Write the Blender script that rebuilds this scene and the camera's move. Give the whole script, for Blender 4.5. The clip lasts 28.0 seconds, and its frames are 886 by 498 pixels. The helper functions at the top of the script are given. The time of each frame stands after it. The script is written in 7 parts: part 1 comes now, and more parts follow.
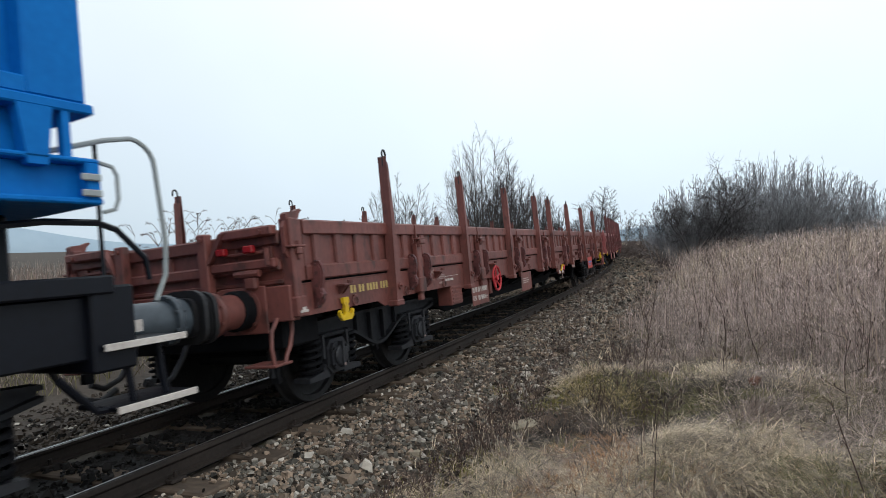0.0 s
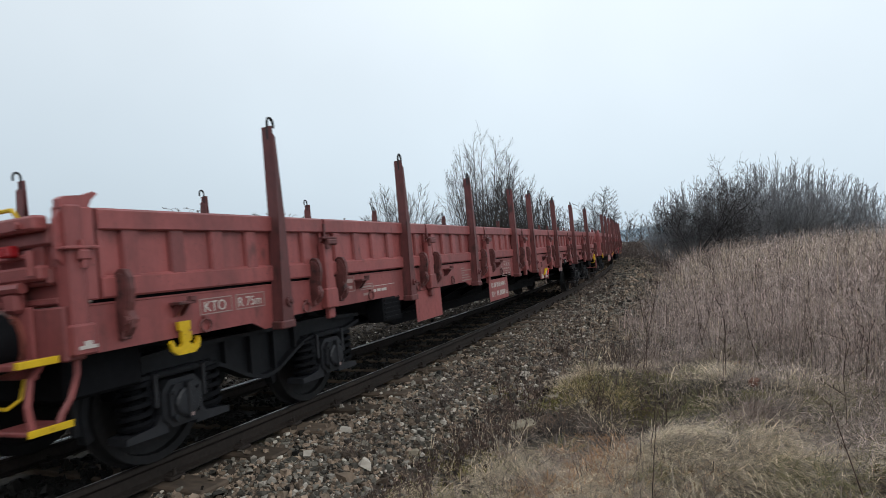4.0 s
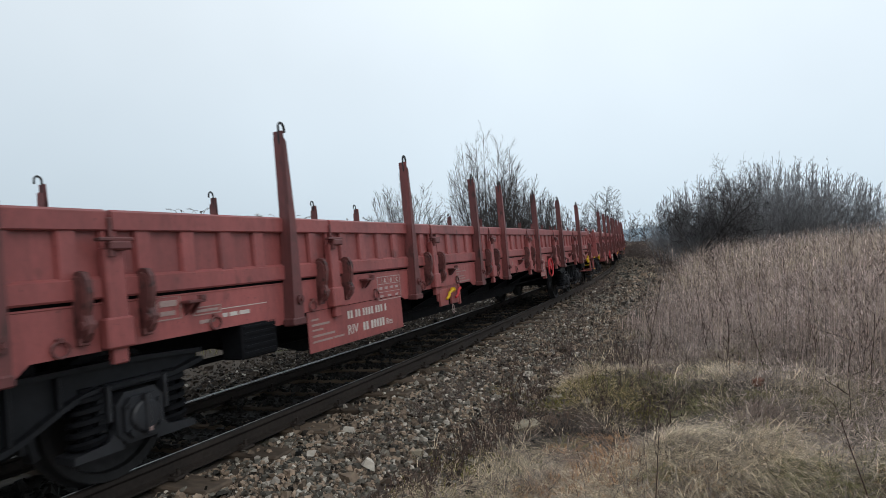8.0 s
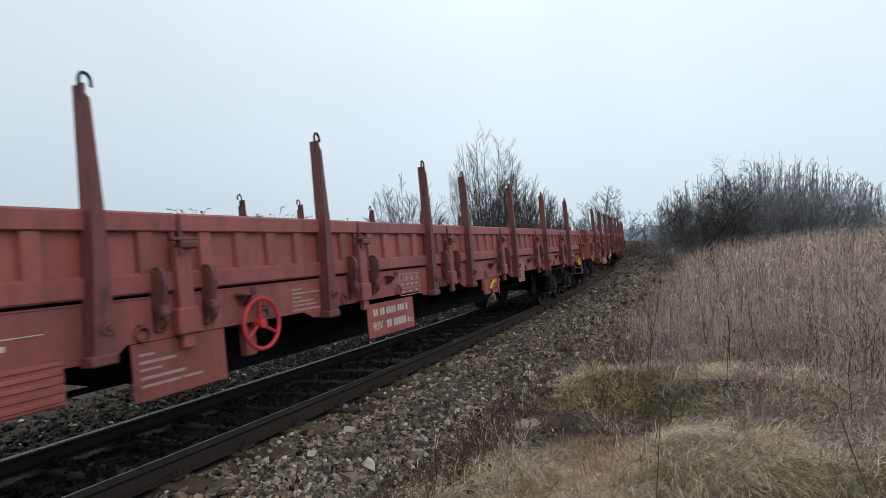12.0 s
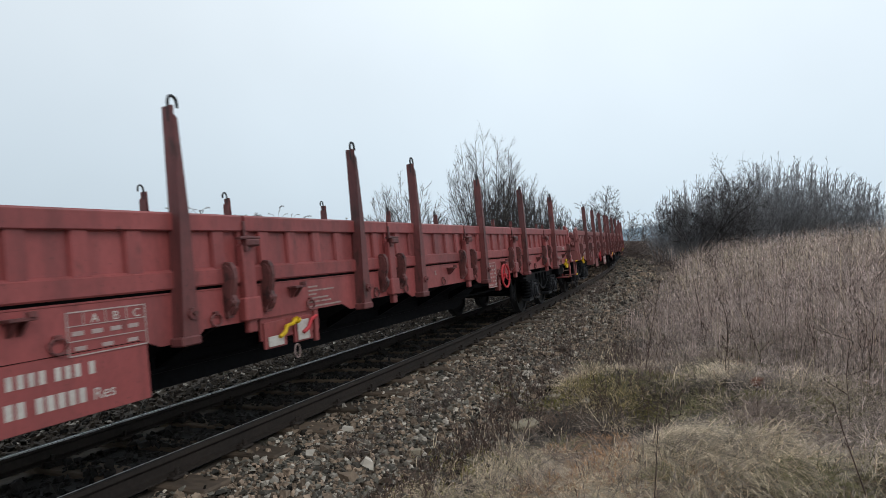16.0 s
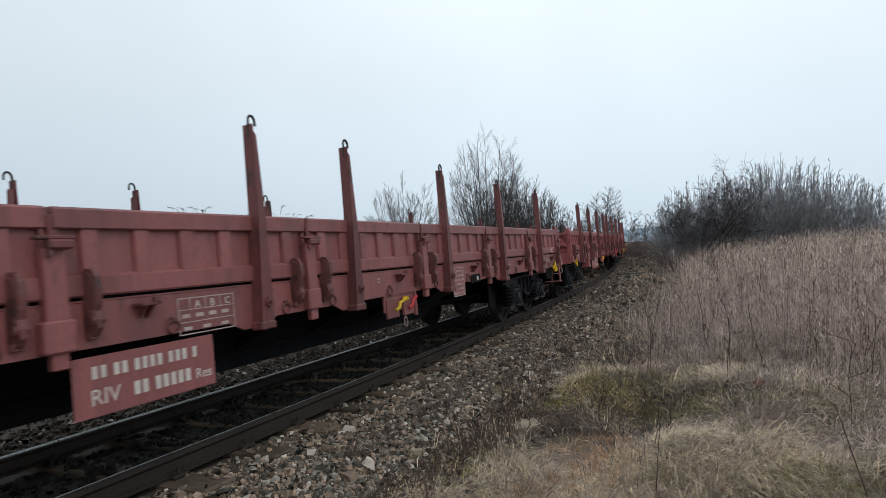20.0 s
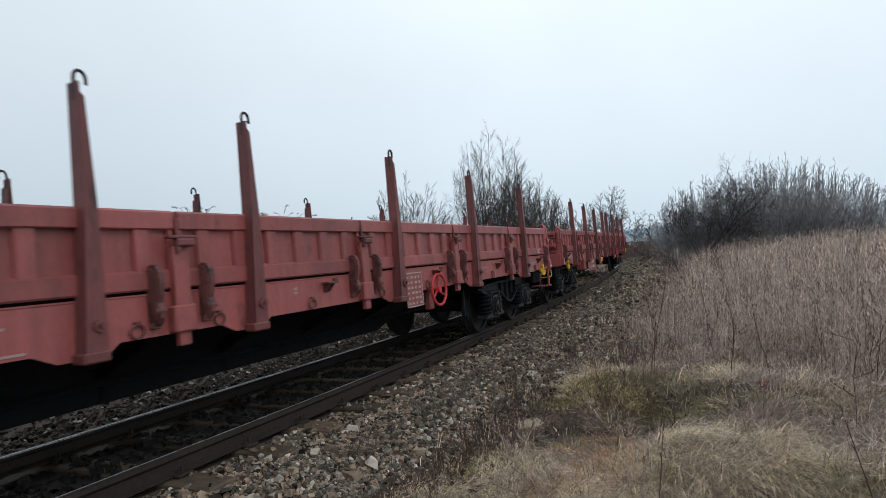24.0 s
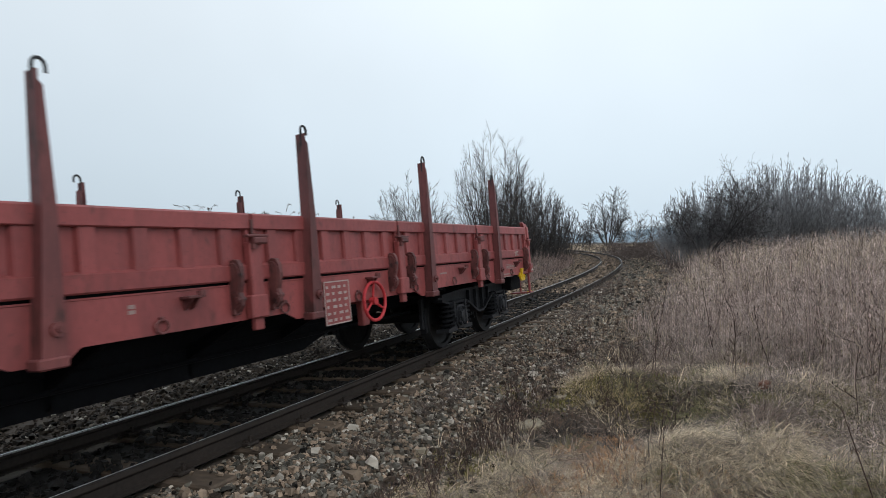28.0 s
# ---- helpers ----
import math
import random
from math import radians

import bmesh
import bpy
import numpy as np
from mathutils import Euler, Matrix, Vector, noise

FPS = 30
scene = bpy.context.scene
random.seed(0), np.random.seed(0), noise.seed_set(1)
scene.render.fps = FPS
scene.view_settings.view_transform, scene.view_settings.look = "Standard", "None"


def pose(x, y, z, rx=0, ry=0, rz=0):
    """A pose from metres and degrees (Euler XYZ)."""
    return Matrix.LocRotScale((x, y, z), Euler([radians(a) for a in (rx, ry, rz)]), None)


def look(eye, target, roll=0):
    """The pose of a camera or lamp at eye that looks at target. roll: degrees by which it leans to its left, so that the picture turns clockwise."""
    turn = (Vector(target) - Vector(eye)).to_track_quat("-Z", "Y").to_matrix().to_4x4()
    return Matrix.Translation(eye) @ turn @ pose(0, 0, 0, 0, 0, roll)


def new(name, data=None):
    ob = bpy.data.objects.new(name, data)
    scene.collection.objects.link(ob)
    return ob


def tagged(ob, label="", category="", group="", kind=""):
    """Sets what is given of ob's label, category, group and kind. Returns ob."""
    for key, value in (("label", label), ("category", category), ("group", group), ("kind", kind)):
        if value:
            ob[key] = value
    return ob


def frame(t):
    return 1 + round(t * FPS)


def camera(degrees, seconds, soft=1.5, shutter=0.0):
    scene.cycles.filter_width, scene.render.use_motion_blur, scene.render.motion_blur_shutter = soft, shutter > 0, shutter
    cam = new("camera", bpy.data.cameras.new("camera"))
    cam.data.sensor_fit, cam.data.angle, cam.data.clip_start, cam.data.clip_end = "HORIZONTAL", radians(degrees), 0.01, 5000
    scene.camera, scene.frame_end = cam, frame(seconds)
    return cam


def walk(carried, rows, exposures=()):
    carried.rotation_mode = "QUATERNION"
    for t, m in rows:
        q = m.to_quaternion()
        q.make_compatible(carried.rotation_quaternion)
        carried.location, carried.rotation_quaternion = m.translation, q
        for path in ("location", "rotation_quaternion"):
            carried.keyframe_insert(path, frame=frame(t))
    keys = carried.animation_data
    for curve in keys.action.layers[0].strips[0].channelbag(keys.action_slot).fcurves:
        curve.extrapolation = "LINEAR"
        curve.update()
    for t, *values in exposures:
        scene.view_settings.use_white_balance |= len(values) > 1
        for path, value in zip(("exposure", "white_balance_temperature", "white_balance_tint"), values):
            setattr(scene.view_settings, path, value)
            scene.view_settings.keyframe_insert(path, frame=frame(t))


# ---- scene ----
EYE = (0.0, 0.0, 1.656)


def aim(yaw, pitch, roll):
    a, b = radians(yaw), radians(pitch)
    way = Vector((math.sin(a) * math.cos(b), math.cos(a) * math.cos(b), math.sin(b)))
    return look(EYE, Vector(EYE) + 10 * way, roll)


cam = camera(73.7, 28.0, soft=0.6, shutter=0.15)
# seconds, turn to the right, tilt up, lean: a hand-held stand with a slow drift
PATH = [(0.0, 0.881, -0.491, -1.076), (0.5, 0.872, -0.455, -1.011), (1.0, 0.855, -0.47, -0.838), (1.5, 0.898, -0.521, -0.769),
        (2.0, 0.907, -0.532, -0.763), (2.5, 0.908, -0.533, -0.764), (3.0, 0.908, -0.536, -0.757), (3.5, 0.886, -0.557, -0.693),
        (5.5, 0.819, -0.581, -0.654), (6.0, 0.807, -0.56, -0.684), (6.5, 0.754, -0.549, -0.69), (7.0, 0.714, -0.545, -0.698),
        (7.5, 0.654, -0.544, -0.733), (8.0, 0.581, -0.556, -0.787), (8.5, 0.54, -0.573, -0.83), (9.0, 0.524, -0.598, -0.808),
        (9.5, 0.494, -0.615, -0.793), (10.0, 0.516, -0.595, -0.85), (10.5, 0.529, -0.589, -0.875), (11.0, 0.531, -0.582, -0.865),
        (11.5, 0.536, -0.574, -0.841), (12.0, 0.542, -0.572, -0.836), (12.5, 0.578, -0.565, -0.822), (14.5, 0.629, -0.621, -0.763),
        (15.0, 0.652, -0.601, -0.81), (15.5, 0.656, -0.614, -0.732), (16.0, 0.656, -0.615, -0.72), (16.5, 0.65, -0.614, -0.692),
        (17.0, 0.61, -0.617, -0.548), (17.5, 0.607, -0.62, -0.542), (18.0, 0.602, -0.627, -0.549), (18.5, 0.566, -0.629, -0.591),
        (19.0, 0.554, -0.625, -0.6), (19.5, 0.525, -0.615, -0.533), (20.0, 0.491, -0.599, -0.554), (20.5, 0.457, -0.602, -0.537),
        (21.0, 0.415, -0.595, -0.559), (21.5, 0.347, -0.592, -0.543), (23.5, 0.171, -0.632, -0.536), (24.0, 0.154, -0.635, -0.515),
        (24.5, 0.122, -0.617, -0.495), (25.0, 0.096, -0.627, -0.436), (25.5, 0.052, -0.635, -0.381), (26.0, 0.045, -0.635, -0.362),
        (26.5, 0.031, -0.66, -0.316), (27.0, -0.005, -0.647, -0.325), (27.5, 0.002, -0.636, -0.28), (28.0, 0.001, -0.65, -0.209)]
walk(cam, [(t, aim(a, b, c)) for t, a, b, c in PATH], exposures=[(0.0, 0.22), (0.4, 0.2), (1.2, 0.02), (2.0, 0.0), (28.0, 0.0)])

# ---- sky and light: a bright winter overcast ----
world = bpy.data.worlds.new("overcast_sky")
scene.world = world
world.use_nodes = True
wn, wl = world.node_tree.nodes, world.node_tree.links
wn.clear()
sky = wn.new("ShaderNodeTexSky")
sky.sky_type, sky.sun_disc = "NISHITA", False
sky.sun_elevation, sky.sun_rotation = radians(24), radians(149)
sky.dust_density, sky.air_density, sky.ozone_density = 4.0, 1.0, 1.0
skygain = wn.new("ShaderNodeMix")
skygain.data_type, skygain.blend_type = "RGBA", "MULTIPLY"
skygain.inputs[0].default_value = 1.0
skygain.inputs[7].default_value = (0.10, 0.10, 0.10, 1)
wtc = wn.new("ShaderNodeTexCoord")
sep = wn.new("ShaderNodeSeparateXYZ")
ramp = wn.new("ShaderNodeValToRGB")
ramp.color_ramp.elements[0].position, ramp.color_ramp.elements[0].color = 0.0, (0.66, 0.79, 0.90, 1)
ramp.color_ramp.elements[1].position, ramp.color_ramp.elements[1].color = 0.42, (0.935, 1.03, 1.10, 1)
e = ramp.color_ramp.elements.new(0.14)
e.color = (0.765, 0.885, 0.985, 1)
cloud = wn.new("ShaderNodeTexNoise")
cloud.inputs["Scale"].default_value, cloud.inputs["Detail"].default_value = 1.6, 4
cgain = wn.new("ShaderNodeMapRange")
cgain.inputs[1].default_value, cgain.inputs[2].default_value = 0.3, 0.7
cgain.inputs[3].default_value, cgain.inputs[4].default_value = 0.95, 1.06
cmul = wn.new("ShaderNodeVectorMath")
cmul.operation = "SCALE"
wmix = wn.new("ShaderNodeMix")
wmix.data_type = "RGBA"
wmix.inputs[0].default_value = 0.93
bg = wn.new("ShaderNodeBackground")
wout = wn.new("ShaderNodeOutputWorld")
wl.new(wtc.outputs["Generated"], sep.inputs[0])
wl.new(wtc.outputs["Generated"], cloud.inputs["Vector"])
wl.new(sep.outputs["Z"], ramp.inputs[0])
wl.new(cloud.outputs[0], cgain.inputs[0])
wl.new(ramp.outputs[0], cmul.inputs[0])
side_gain = wn.new("ShaderNodeMapRange")
side_gain.interpolation_type = "SMOOTHSTEP"
side_gain.inputs[1].default_value, side_gain.inputs[2].default_value = -0.7, 0.25
side_gain.inputs[3].default_value, side_gain.inputs[4].default_value = 0.84, 1.0
both_gain = wn.new("ShaderNodeMath")
both_gain.operation = "MULTIPLY"
wl.new(sep.outputs["X"], side_gain.inputs[0])
wl.new(side_gain.outputs[0], both_gain.inputs[0])
wl.new(cgain.outputs[0], both_gain.inputs[1])
wl.new(both_gain.outputs[0], cmul.inputs["Scale"])
wl.new(sky.outputs[0], skygain.inputs[6])
wl.new(skygain.outputs[2], wmix.inputs[6])
wl.new(cmul.outputs[0], wmix.inputs[7])
wl.new(wmix.outputs[2], bg.inputs[0])
bg.inputs[1].default_value = 1.0
wl.new(bg.outputs[0], wout.inputs[0])
sun = new("sun", bpy.data.lights.new("sun", "SUN"))
sun.data.energy, sun.data.angle, sun.data.color = 0.6, radians(25), (1.0, 0.96, 0.9)
sun.matrix_world = look((0, 0, 30), Vector((0, 0, 30)) + Vector((-0.45, 0.75, -0.9)))


# ---- materials ----
def mat(name, base, dark=None, rough=0.8, metal=0.0, grain=40.0, patch=3.0, bump=0.2, rust=None, rust_at=0.6, world_space=False, spread=0.0, spec=0.3, stretch=None, thin=0.0, grime=None):
    """A painted, earthy or woody surface: two noises mix base and dark, a third lays on stains of the colour rust."""
    m = bpy.data.materials.new(name)
    m.use_nodes = True
    n, l = m.node_tree.nodes, m.node_tree.links
    b = n["Principled BSDF"]
    dark = dark or tuple(c * 0.6 for c in base)
    tc = n.new("ShaderNodeTexCoord")
    vec = tc.outputs["Object"]
    if world_space:
        geo = n.new("ShaderNodeNewGeometry")
        vec = geo.outputs["Position"]
    info = n.new("ShaderNodeObjectInfo")
    shift = n.new("ShaderNodeVectorMath")
    shift.operation = "MULTIPLY_ADD"
    shift.inputs[1].default_value = stretch or (1, 1, 1)
    comb = n.new("ShaderNodeCombineXYZ")
    times = n.new("ShaderNodeMath")
    times.operation = "MULTIPLY"
    times.inputs[1].default_value = 0.0 if world_space else 37.0
    l.new(info.outputs["Random"], times.inputs[0])
    l.new(times.outputs[0], comb.inputs[0])
    l.new(times.outputs[0], comb.inputs[1])
    l.new(vec, shift.inputs[0])
    l.new(comb.outputs[0], shift.inputs[2])

    def nz(scale, detail, lo, hi):
        t = n.new("ShaderNodeTexNoise")
        t.inputs["Scale"].default_value, t.inputs["Detail"].default_value = scale, detail
        l.new(shift.outputs[0], t.inputs["Vector"])
        r = n.new("ShaderNodeMapRange")
        r.inputs[1].default_value, r.inputs[2].default_value = lo, hi
        l.new(t.outputs[0], r.inputs[0])
        return r.outputs[0], t.outputs[0]

    def mix(fac, a, c):
        x = n.new("ShaderNodeMix")
        x.data_type = "RGBA"
        if isinstance(fac, float):
            x.inputs[0].default_value = fac
        else:
            l.new(fac, x.inputs[0])
        for slot, v in ((6, a), (7, c)):
            if isinstance(v, tuple):
                x.inputs[slot].default_value = (*v, 1)
            else:
                l.new(v, x.inputs[slot])
        return x.outputs[2]

    big, _ = nz(patch, 5, 0.3, 0.72)
    fine, raw = nz(grain, 6, 0.3, 0.75)
    mid = tuple((a + c) / 2 for a, c in zip(base, dark))
    col = mix(big, mix(fine, base, mid), mix(fine, mid, dark))
    if rust:
        spots, _ = nz(patch * 2.7, 8, rust_at, rust_at + 0.13)
        col = mix(spots, col, rust)
    if grime:
        runs = n.new("ShaderNodeVectorMath")
        runs.operation = "MULTIPLY"
        runs.inputs[1].default_value = (7, 7, 0.55)
        l.new(shift.outputs[0], runs.inputs[0])
        for scale, lo, hi, most, source in ((1.0, 0.47, 0.78, 0.38, runs.outputs[0]), (0.9, 0.5, 0.8, 0.5, shift.outputs[0]), (75.0, 0.66, 0.72, 0.8, shift.outputs[0])):
            t = n.new("ShaderNodeTexNoise")
            t.inputs["Scale"].default_value, t.inputs["Detail"].default_value = scale, 5
            l.new(source, t.inputs["Vector"])
            r = n.new("ShaderNodeMapRange")
            r.inputs[1].default_value, r.inputs[2].default_value, r.inputs[4].default_value = lo, hi, most
            l.new(t.outputs[0], r.inputs[0])
            col = mix(r.outputs[0], col, grime)
    if spread:
        hsv = n.new("ShaderNodeHueSaturation")
        rnd = n.new("ShaderNodeMapRange")
        rnd.inputs[3].default_value, rnd.inputs[4].default_value = 1 - spread, 1 + spread
        geo2 = n.new("ShaderNodeNewGeometry")
        add = n.new("ShaderNodeMath")
        add.operation = "ADD"
        l.new(info.outputs["Random"], add.inputs[0])
        l.new(geo2.outputs["Random Per Island"], add.inputs[1])
        fr = n.new("ShaderNodeMath")
        fr.operation = "FRACT"
        l.new(add.outputs[0], fr.inputs[0])
        l.new(fr.outputs[0], rnd.inputs[0])
        l.new(rnd.outputs[0], hsv.inputs["Value"])
        l.new(col, hsv.inputs["Color"])
        col = hsv.outputs[0]
    l.new(col, b.inputs["Base Color"])
    b.inputs["Metallic"].default_value = metal
    b.inputs["Specular IOR Level"].default_value = spec
    rr = n.new("ShaderNodeMapRange")
    rr.inputs[3].default_value, rr.inputs[4].default_value = max(rough - 0.12, 0.05), min(rough + 0.12, 1)
    l.new(raw, rr.inputs[0])
    l.new(rr.outputs[0], b.inputs["Roughness"])
    if bump:
        bp = n.new("ShaderNodeBump")
        bp.inputs["Strength"].default_value, bp.inputs["Distance"].default_value = bump, 0.01
        l.new(raw, bp.inputs["Height"])
        l.new(bp.outputs[0], b.inputs["Normal"])
    if thin:
        through_ = n.new("ShaderNodeBsdfTranslucent")
        both = n.new("ShaderNodeMixShader")
        both.inputs[0].default_value = thin
        l.new(col, through_.inputs[0])
        l.new(b.outputs[0], both.inputs[1])
        l.new(through_.outputs[0], both.inputs[2])
        l.new(both.outputs[0], n["Material Output"].inputs[0])
    return m


PAINT = mat("red_oxide_paint", (0.315, 0.077, 0.075), (0.205, 0.053, 0.053), 0.45, 0, 30, 2.6, 0.08, (0.12, 0.042, 0.04), 0.64, spec=0.3, spread=0.10, stretch=(1.2, 1.2, 0.6), grime=(0.06, 0.03, 0.031))
OLD_PAINT = mat("weathered_brown_paint", (0.205, 0.066, 0.053), (0.115, 0.042, 0.037), 0.52, 0, 26, 2.0, 0.12, (0.07, 0.03, 0.026), 0.57, spec=0.38, spread=0.09, stretch=(1.2, 1.2, 0.6), grime=(0.04, 0.022, 0.021))
MID_PAINT = mat("worn_red_oxide_paint", (0.325, 0.089, 0.085), (0.21, 0.061, 0.060), 0.44, 0, 30, 2.4, 0.08, (0.11, 0.043, 0.041), 0.63, spec=0.33, spread=0.10, stretch=(1.2, 1.2, 0.6), grime=(0.055, 0.028, 0.028))
HINGEPAINT = mat("grimy_hinge_paint", (0.16, 0.055, 0.052), (0.07, 0.03, 0.03), 0.55, 0, 26, 5, 0.1, (0.04, 0.023, 0.023), 0.55, spec=0.33, spread=0.15)
DUSTY_PAINT = mat("dusty_red_oxide_paint", (0.275, 0.092, 0.089), (0.18, 0.064, 0.063), 0.48, 0, 30, 2.2, 0.08, (0.10, 0.045, 0.043), 0.64, spec=0.36, spread=0.10, stretch=(1.2, 1.2, 0.6), grime=(0.055, 0.03, 0.03))
STAKEPAINT = mat("darkened_stake_paint", (0.175, 0.052, 0.05), (0.095, 0.033, 0.034), 0.52, 0, 26, 3.0, 0.1, (0.06, 0.026, 0.024), 0.56, spec=0.36, spread=0.12, stretch=(1.2, 1.2, 0.5), grime=(0.035, 0.022, 0.022))
FRAMEBLACK = mat("sooty_frame_steel", (0.0125, 0.0135, 0.0168), (0.006, 0.0065, 0.008), 0.55, 0.0, 18, 3, 0.25, spec=0.22)
GRIME = mat("brake_dust_steel", (0.022, 0.0235, 0.0285), (0.0095, 0.010, 0.0125), 0.52, 0.1, 18, 3, 0.25, spec=0.45)
BLACK = mat("dark_steel", (0.007, 0.0075, 0.0095), (0.004, 0.0042, 0.0052), 0.7, 0.0, 20, 3, 0.15, spec=0.1)
TYRE = mat("wheel_steel", (0.019, 0.0185, 0.02), (0.009, 0.009, 0.010), 0.65, 0.1, 20, 4, 0.1, spec=0.3)
RUBBER = mat("black_rubber", (0.015, 0.015, 0.017), (0.008, 0.008, 0.009), 0.5, 0, 20, 4, 0.1)
YELLOW = mat("yellow_paint", (0.70, 0.46, 0.012), (0.48, 0.30, 0.015), 0.5, 0, 30, 6, 0.05, (0.1, 0.06, 0.025), 0.62)
RED = mat("red_paint", (0.52, 0.042, 0.05), (0.36, 0.03, 0.037), 0.5, 0, 30, 6, 0.05)
LAMPRED = mat("red_reflector", (0.36, 0.018, 0.022), (0.22, 0.012, 0.016), 0.25, 0, 60, 6, 0.05)
WHITE = mat("white_paint", (0.6, 0.57, 0.53), (0.36, 0.31, 0.29), 0.7, 0, 60, 8, 0.05)
FADED = mat("faded_white_paint", (0.36, 0.27, 0.25), (0.24, 0.16, 0.15), 0.7, 0, 60, 8, 0.05)
PALEMARK = mat("worn_white_marking", (0.47, 0.39, 0.37), (0.28, 0.2, 0.19), 0.7, 0, 60, 8, 0.05)
CREAM = mat("yellowed_paint", (0.5, 0.38, 0.14), (0.34, 0.24, 0.1), 0.7, 0, 60, 8, 0.05)
ORANGE = mat("orange_red_panel", (0.50, 0.068, 0.045), (0.40, 0.052, 0.037), 0.5, 0, 30, 3, 0.05)
LETBLUE = mat("light_blue_lettering", (0.06, 0.2, 0.55), (0.05, 0.16, 0.45), 0.5, 0, 30, 3, 0.0)
BLUE = mat("loco_blue_paint", (0.002, 0.155, 0.50), (0.001, 0.115, 0.40), 0.55, 0, 20, 2, 0.04, spec=0.12)
BUFFERPAINT = mat("orange_red_primer", (0.30, 0.085, 0.062), (0.17, 0.052, 0.042), 0.4, 0, 26, 3, 0.06, (0.06, 0.028, 0.024), 0.55, spec=0.42, grime=(0.035, 0.02, 0.019))
LOCOGREY = mat("pale_grey_rail_paint", (0.34, 0.37, 0.37), (0.22, 0.25, 0.26), 0.5, 0, 30, 4, 0.05)
LOCOBLACK = mat("loco_black_frame", (0.0045, 0.006, 0.011), (0.003, 0.0035, 0.006), 0.45, 0, 20, 3, 0.08, spec=0.22)
BUFFERGREY = mat("blue_grey_steel", (0.055, 0.07, 0.085), (0.025, 0.032, 0.04), 0.4, 0, 20, 3, 0.08, spec=0.4)
PLANK = mat("deck_boards", (0.12, 0.085, 0.065), (0.06, 0.045, 0.036), 0.85, 0, 20, 3, 0.3, stretch=(0.2, 1, 1))
RAILRUST = mat("rusty_rail", (0.032, 0.024, 0.020), (0.016, 0.013, 0.012), 0.7, 0.0, 30, 2, 0.2, spec=0.25)
RAILTOP = mat("polished_rail_head", (0.55, 0.54, 0.54), (0.4, 0.39, 0.39), 0.3, 0.9, 60, 4, 0.03)
SLEEPER = mat("old_sleeper", (0.125, 0.09, 0.064), (0.042, 0.033, 0.027), 0.9, 0, 18, 2, 0.5, spread=0.45, stretch=(1, 0.3, 1))
STONE = mat("ballast_stone", (0.27, 0.20, 0.145), (0.065, 0.05, 0.04), 0.9, 0, 30, 5, 0.4, spread=0.95, world_space=True)
MIXSTONE = mat("olive_grey_ballast_stone", (0.17, 0.152, 0.125), (0.045, 0.042, 0.037), 0.9, 0, 30, 5, 0.4, spread=0.95, world_space=True)
PALESTONE = mat("pale_ballast_stone", (0.50, 0.45, 0.39), (0.30, 0.27, 0.23), 0.9, 0, 30, 5, 0.4, spread=0.4, world_space=True)
# oil stains and the train's shade, both put into this near-black
DARKSTONE = mat("stained_shaded_stone", (0.019, 0.0165, 0.015), (0.008, 0.0072, 0.007), 0.8, 0, 30, 5, 0.4, spread=0.7, world_space=True)
GREYSTONE = mat("grey_ballast_stone", (0.074, 0.056, 0.042), (0.017, 0.014, 0.012), 0.9, 0, 30, 5, 0.4, spread=0.9, world_space=True)
EARTH = mat("ground_soil", (0.085, 0.066, 0.05), (0.035, 0.028, 0.024), 0.95, 0, 14, 0.9, 0.9, (0.075, 0.08, 0.03), 0.63, world_space=True)
STRAW = mat("dry_straw_grass", (0.72, 0.585, 0.42), (0.33, 0.263, 0.185), 0.8, 0, 9, 1.8, 0.0, spread=0.85, world_space=True, thin=0.1)
DULLGRASS = mat("dull_dead_grass", (0.40, 0.325, 0.275), (0.16, 0.128, 0.11), 0.85, 0, 9, 1.8, 0.0, spread=0.8, world_space=True, thin=0.1)
REED = mat("tall_dead_grass", (0.60, 0.468, 0.42), (0.25, 0.193, 0.174), 0.8, 0, 9, 1.6, 0.0, spread=0.9, world_space=True, thin=0.1)
BROWNWEED = mat("brown_verge_weeds", (0.25, 0.18, 0.148), (0.11, 0.08, 0.068), 0.9, 0, 9, 2, 0.0, spread=0.6, world_space=True)
SLOPEGRASS = mat("brown_slope_grass", (0.30, 0.22, 0.195), (0.12, 0.09, 0.082), 0.9, 0, 9, 0.6, 0.0, spread=0.7, world_space=True)
# near-black stems that carry the shade of the hollow in their colour
SHADESTEM = mat("shade_dark_stems", (0.05, 0.04, 0.034), (0.02, 0.017, 0.015), 0.95, 0, 9, 2, 0.0, spread=0.5, world_space=True)
WEEDSTEM = mat("dark_red_brown_weed_stems", (0.10, 0.064, 0.053), (0.05, 0.034, 0.03), 0.9, 0, 9, 2, 0.0, spread=0.5, world_space=True)
LITTER = mat("rotting_plant_litter", (0.15, 0.098, 0.07), (0.06, 0.042, 0.033), 0.9, 0, 9, 2, 0.0, spread=0.6, world_space=True)
RUSTGRASS = mat("rusty_dead_grass", (0.52, 0.27, 0.13), (0.32, 0.165, 0.085), 0.85, 0, 9, 1.8, 0.0, spread=0.5, world_space=True, thin=0.1)
MOUNDGRASS = mat("tan_olive_grass", (0.60, 0.47, 0.26), (0.33, 0.26, 0.145), 0.85, 0, 9, 1.8, 0.0, spread=0.6, world_space=True, thin=0.1)
GREENGRASS = mat("green_grass", (0.25, 0.222, 0.10), (0.12, 0.112, 0.052), 0.8, 0, 5, 1.2, 0.0, spread=0.4, world_space=True, thin=0.1)
TWIG = mat("brown_twigs", (0.13, 0.10, 0.088), (0.07, 0.055, 0.05), 0.9, 0, 6, 1, 0.0, spread=0.35)
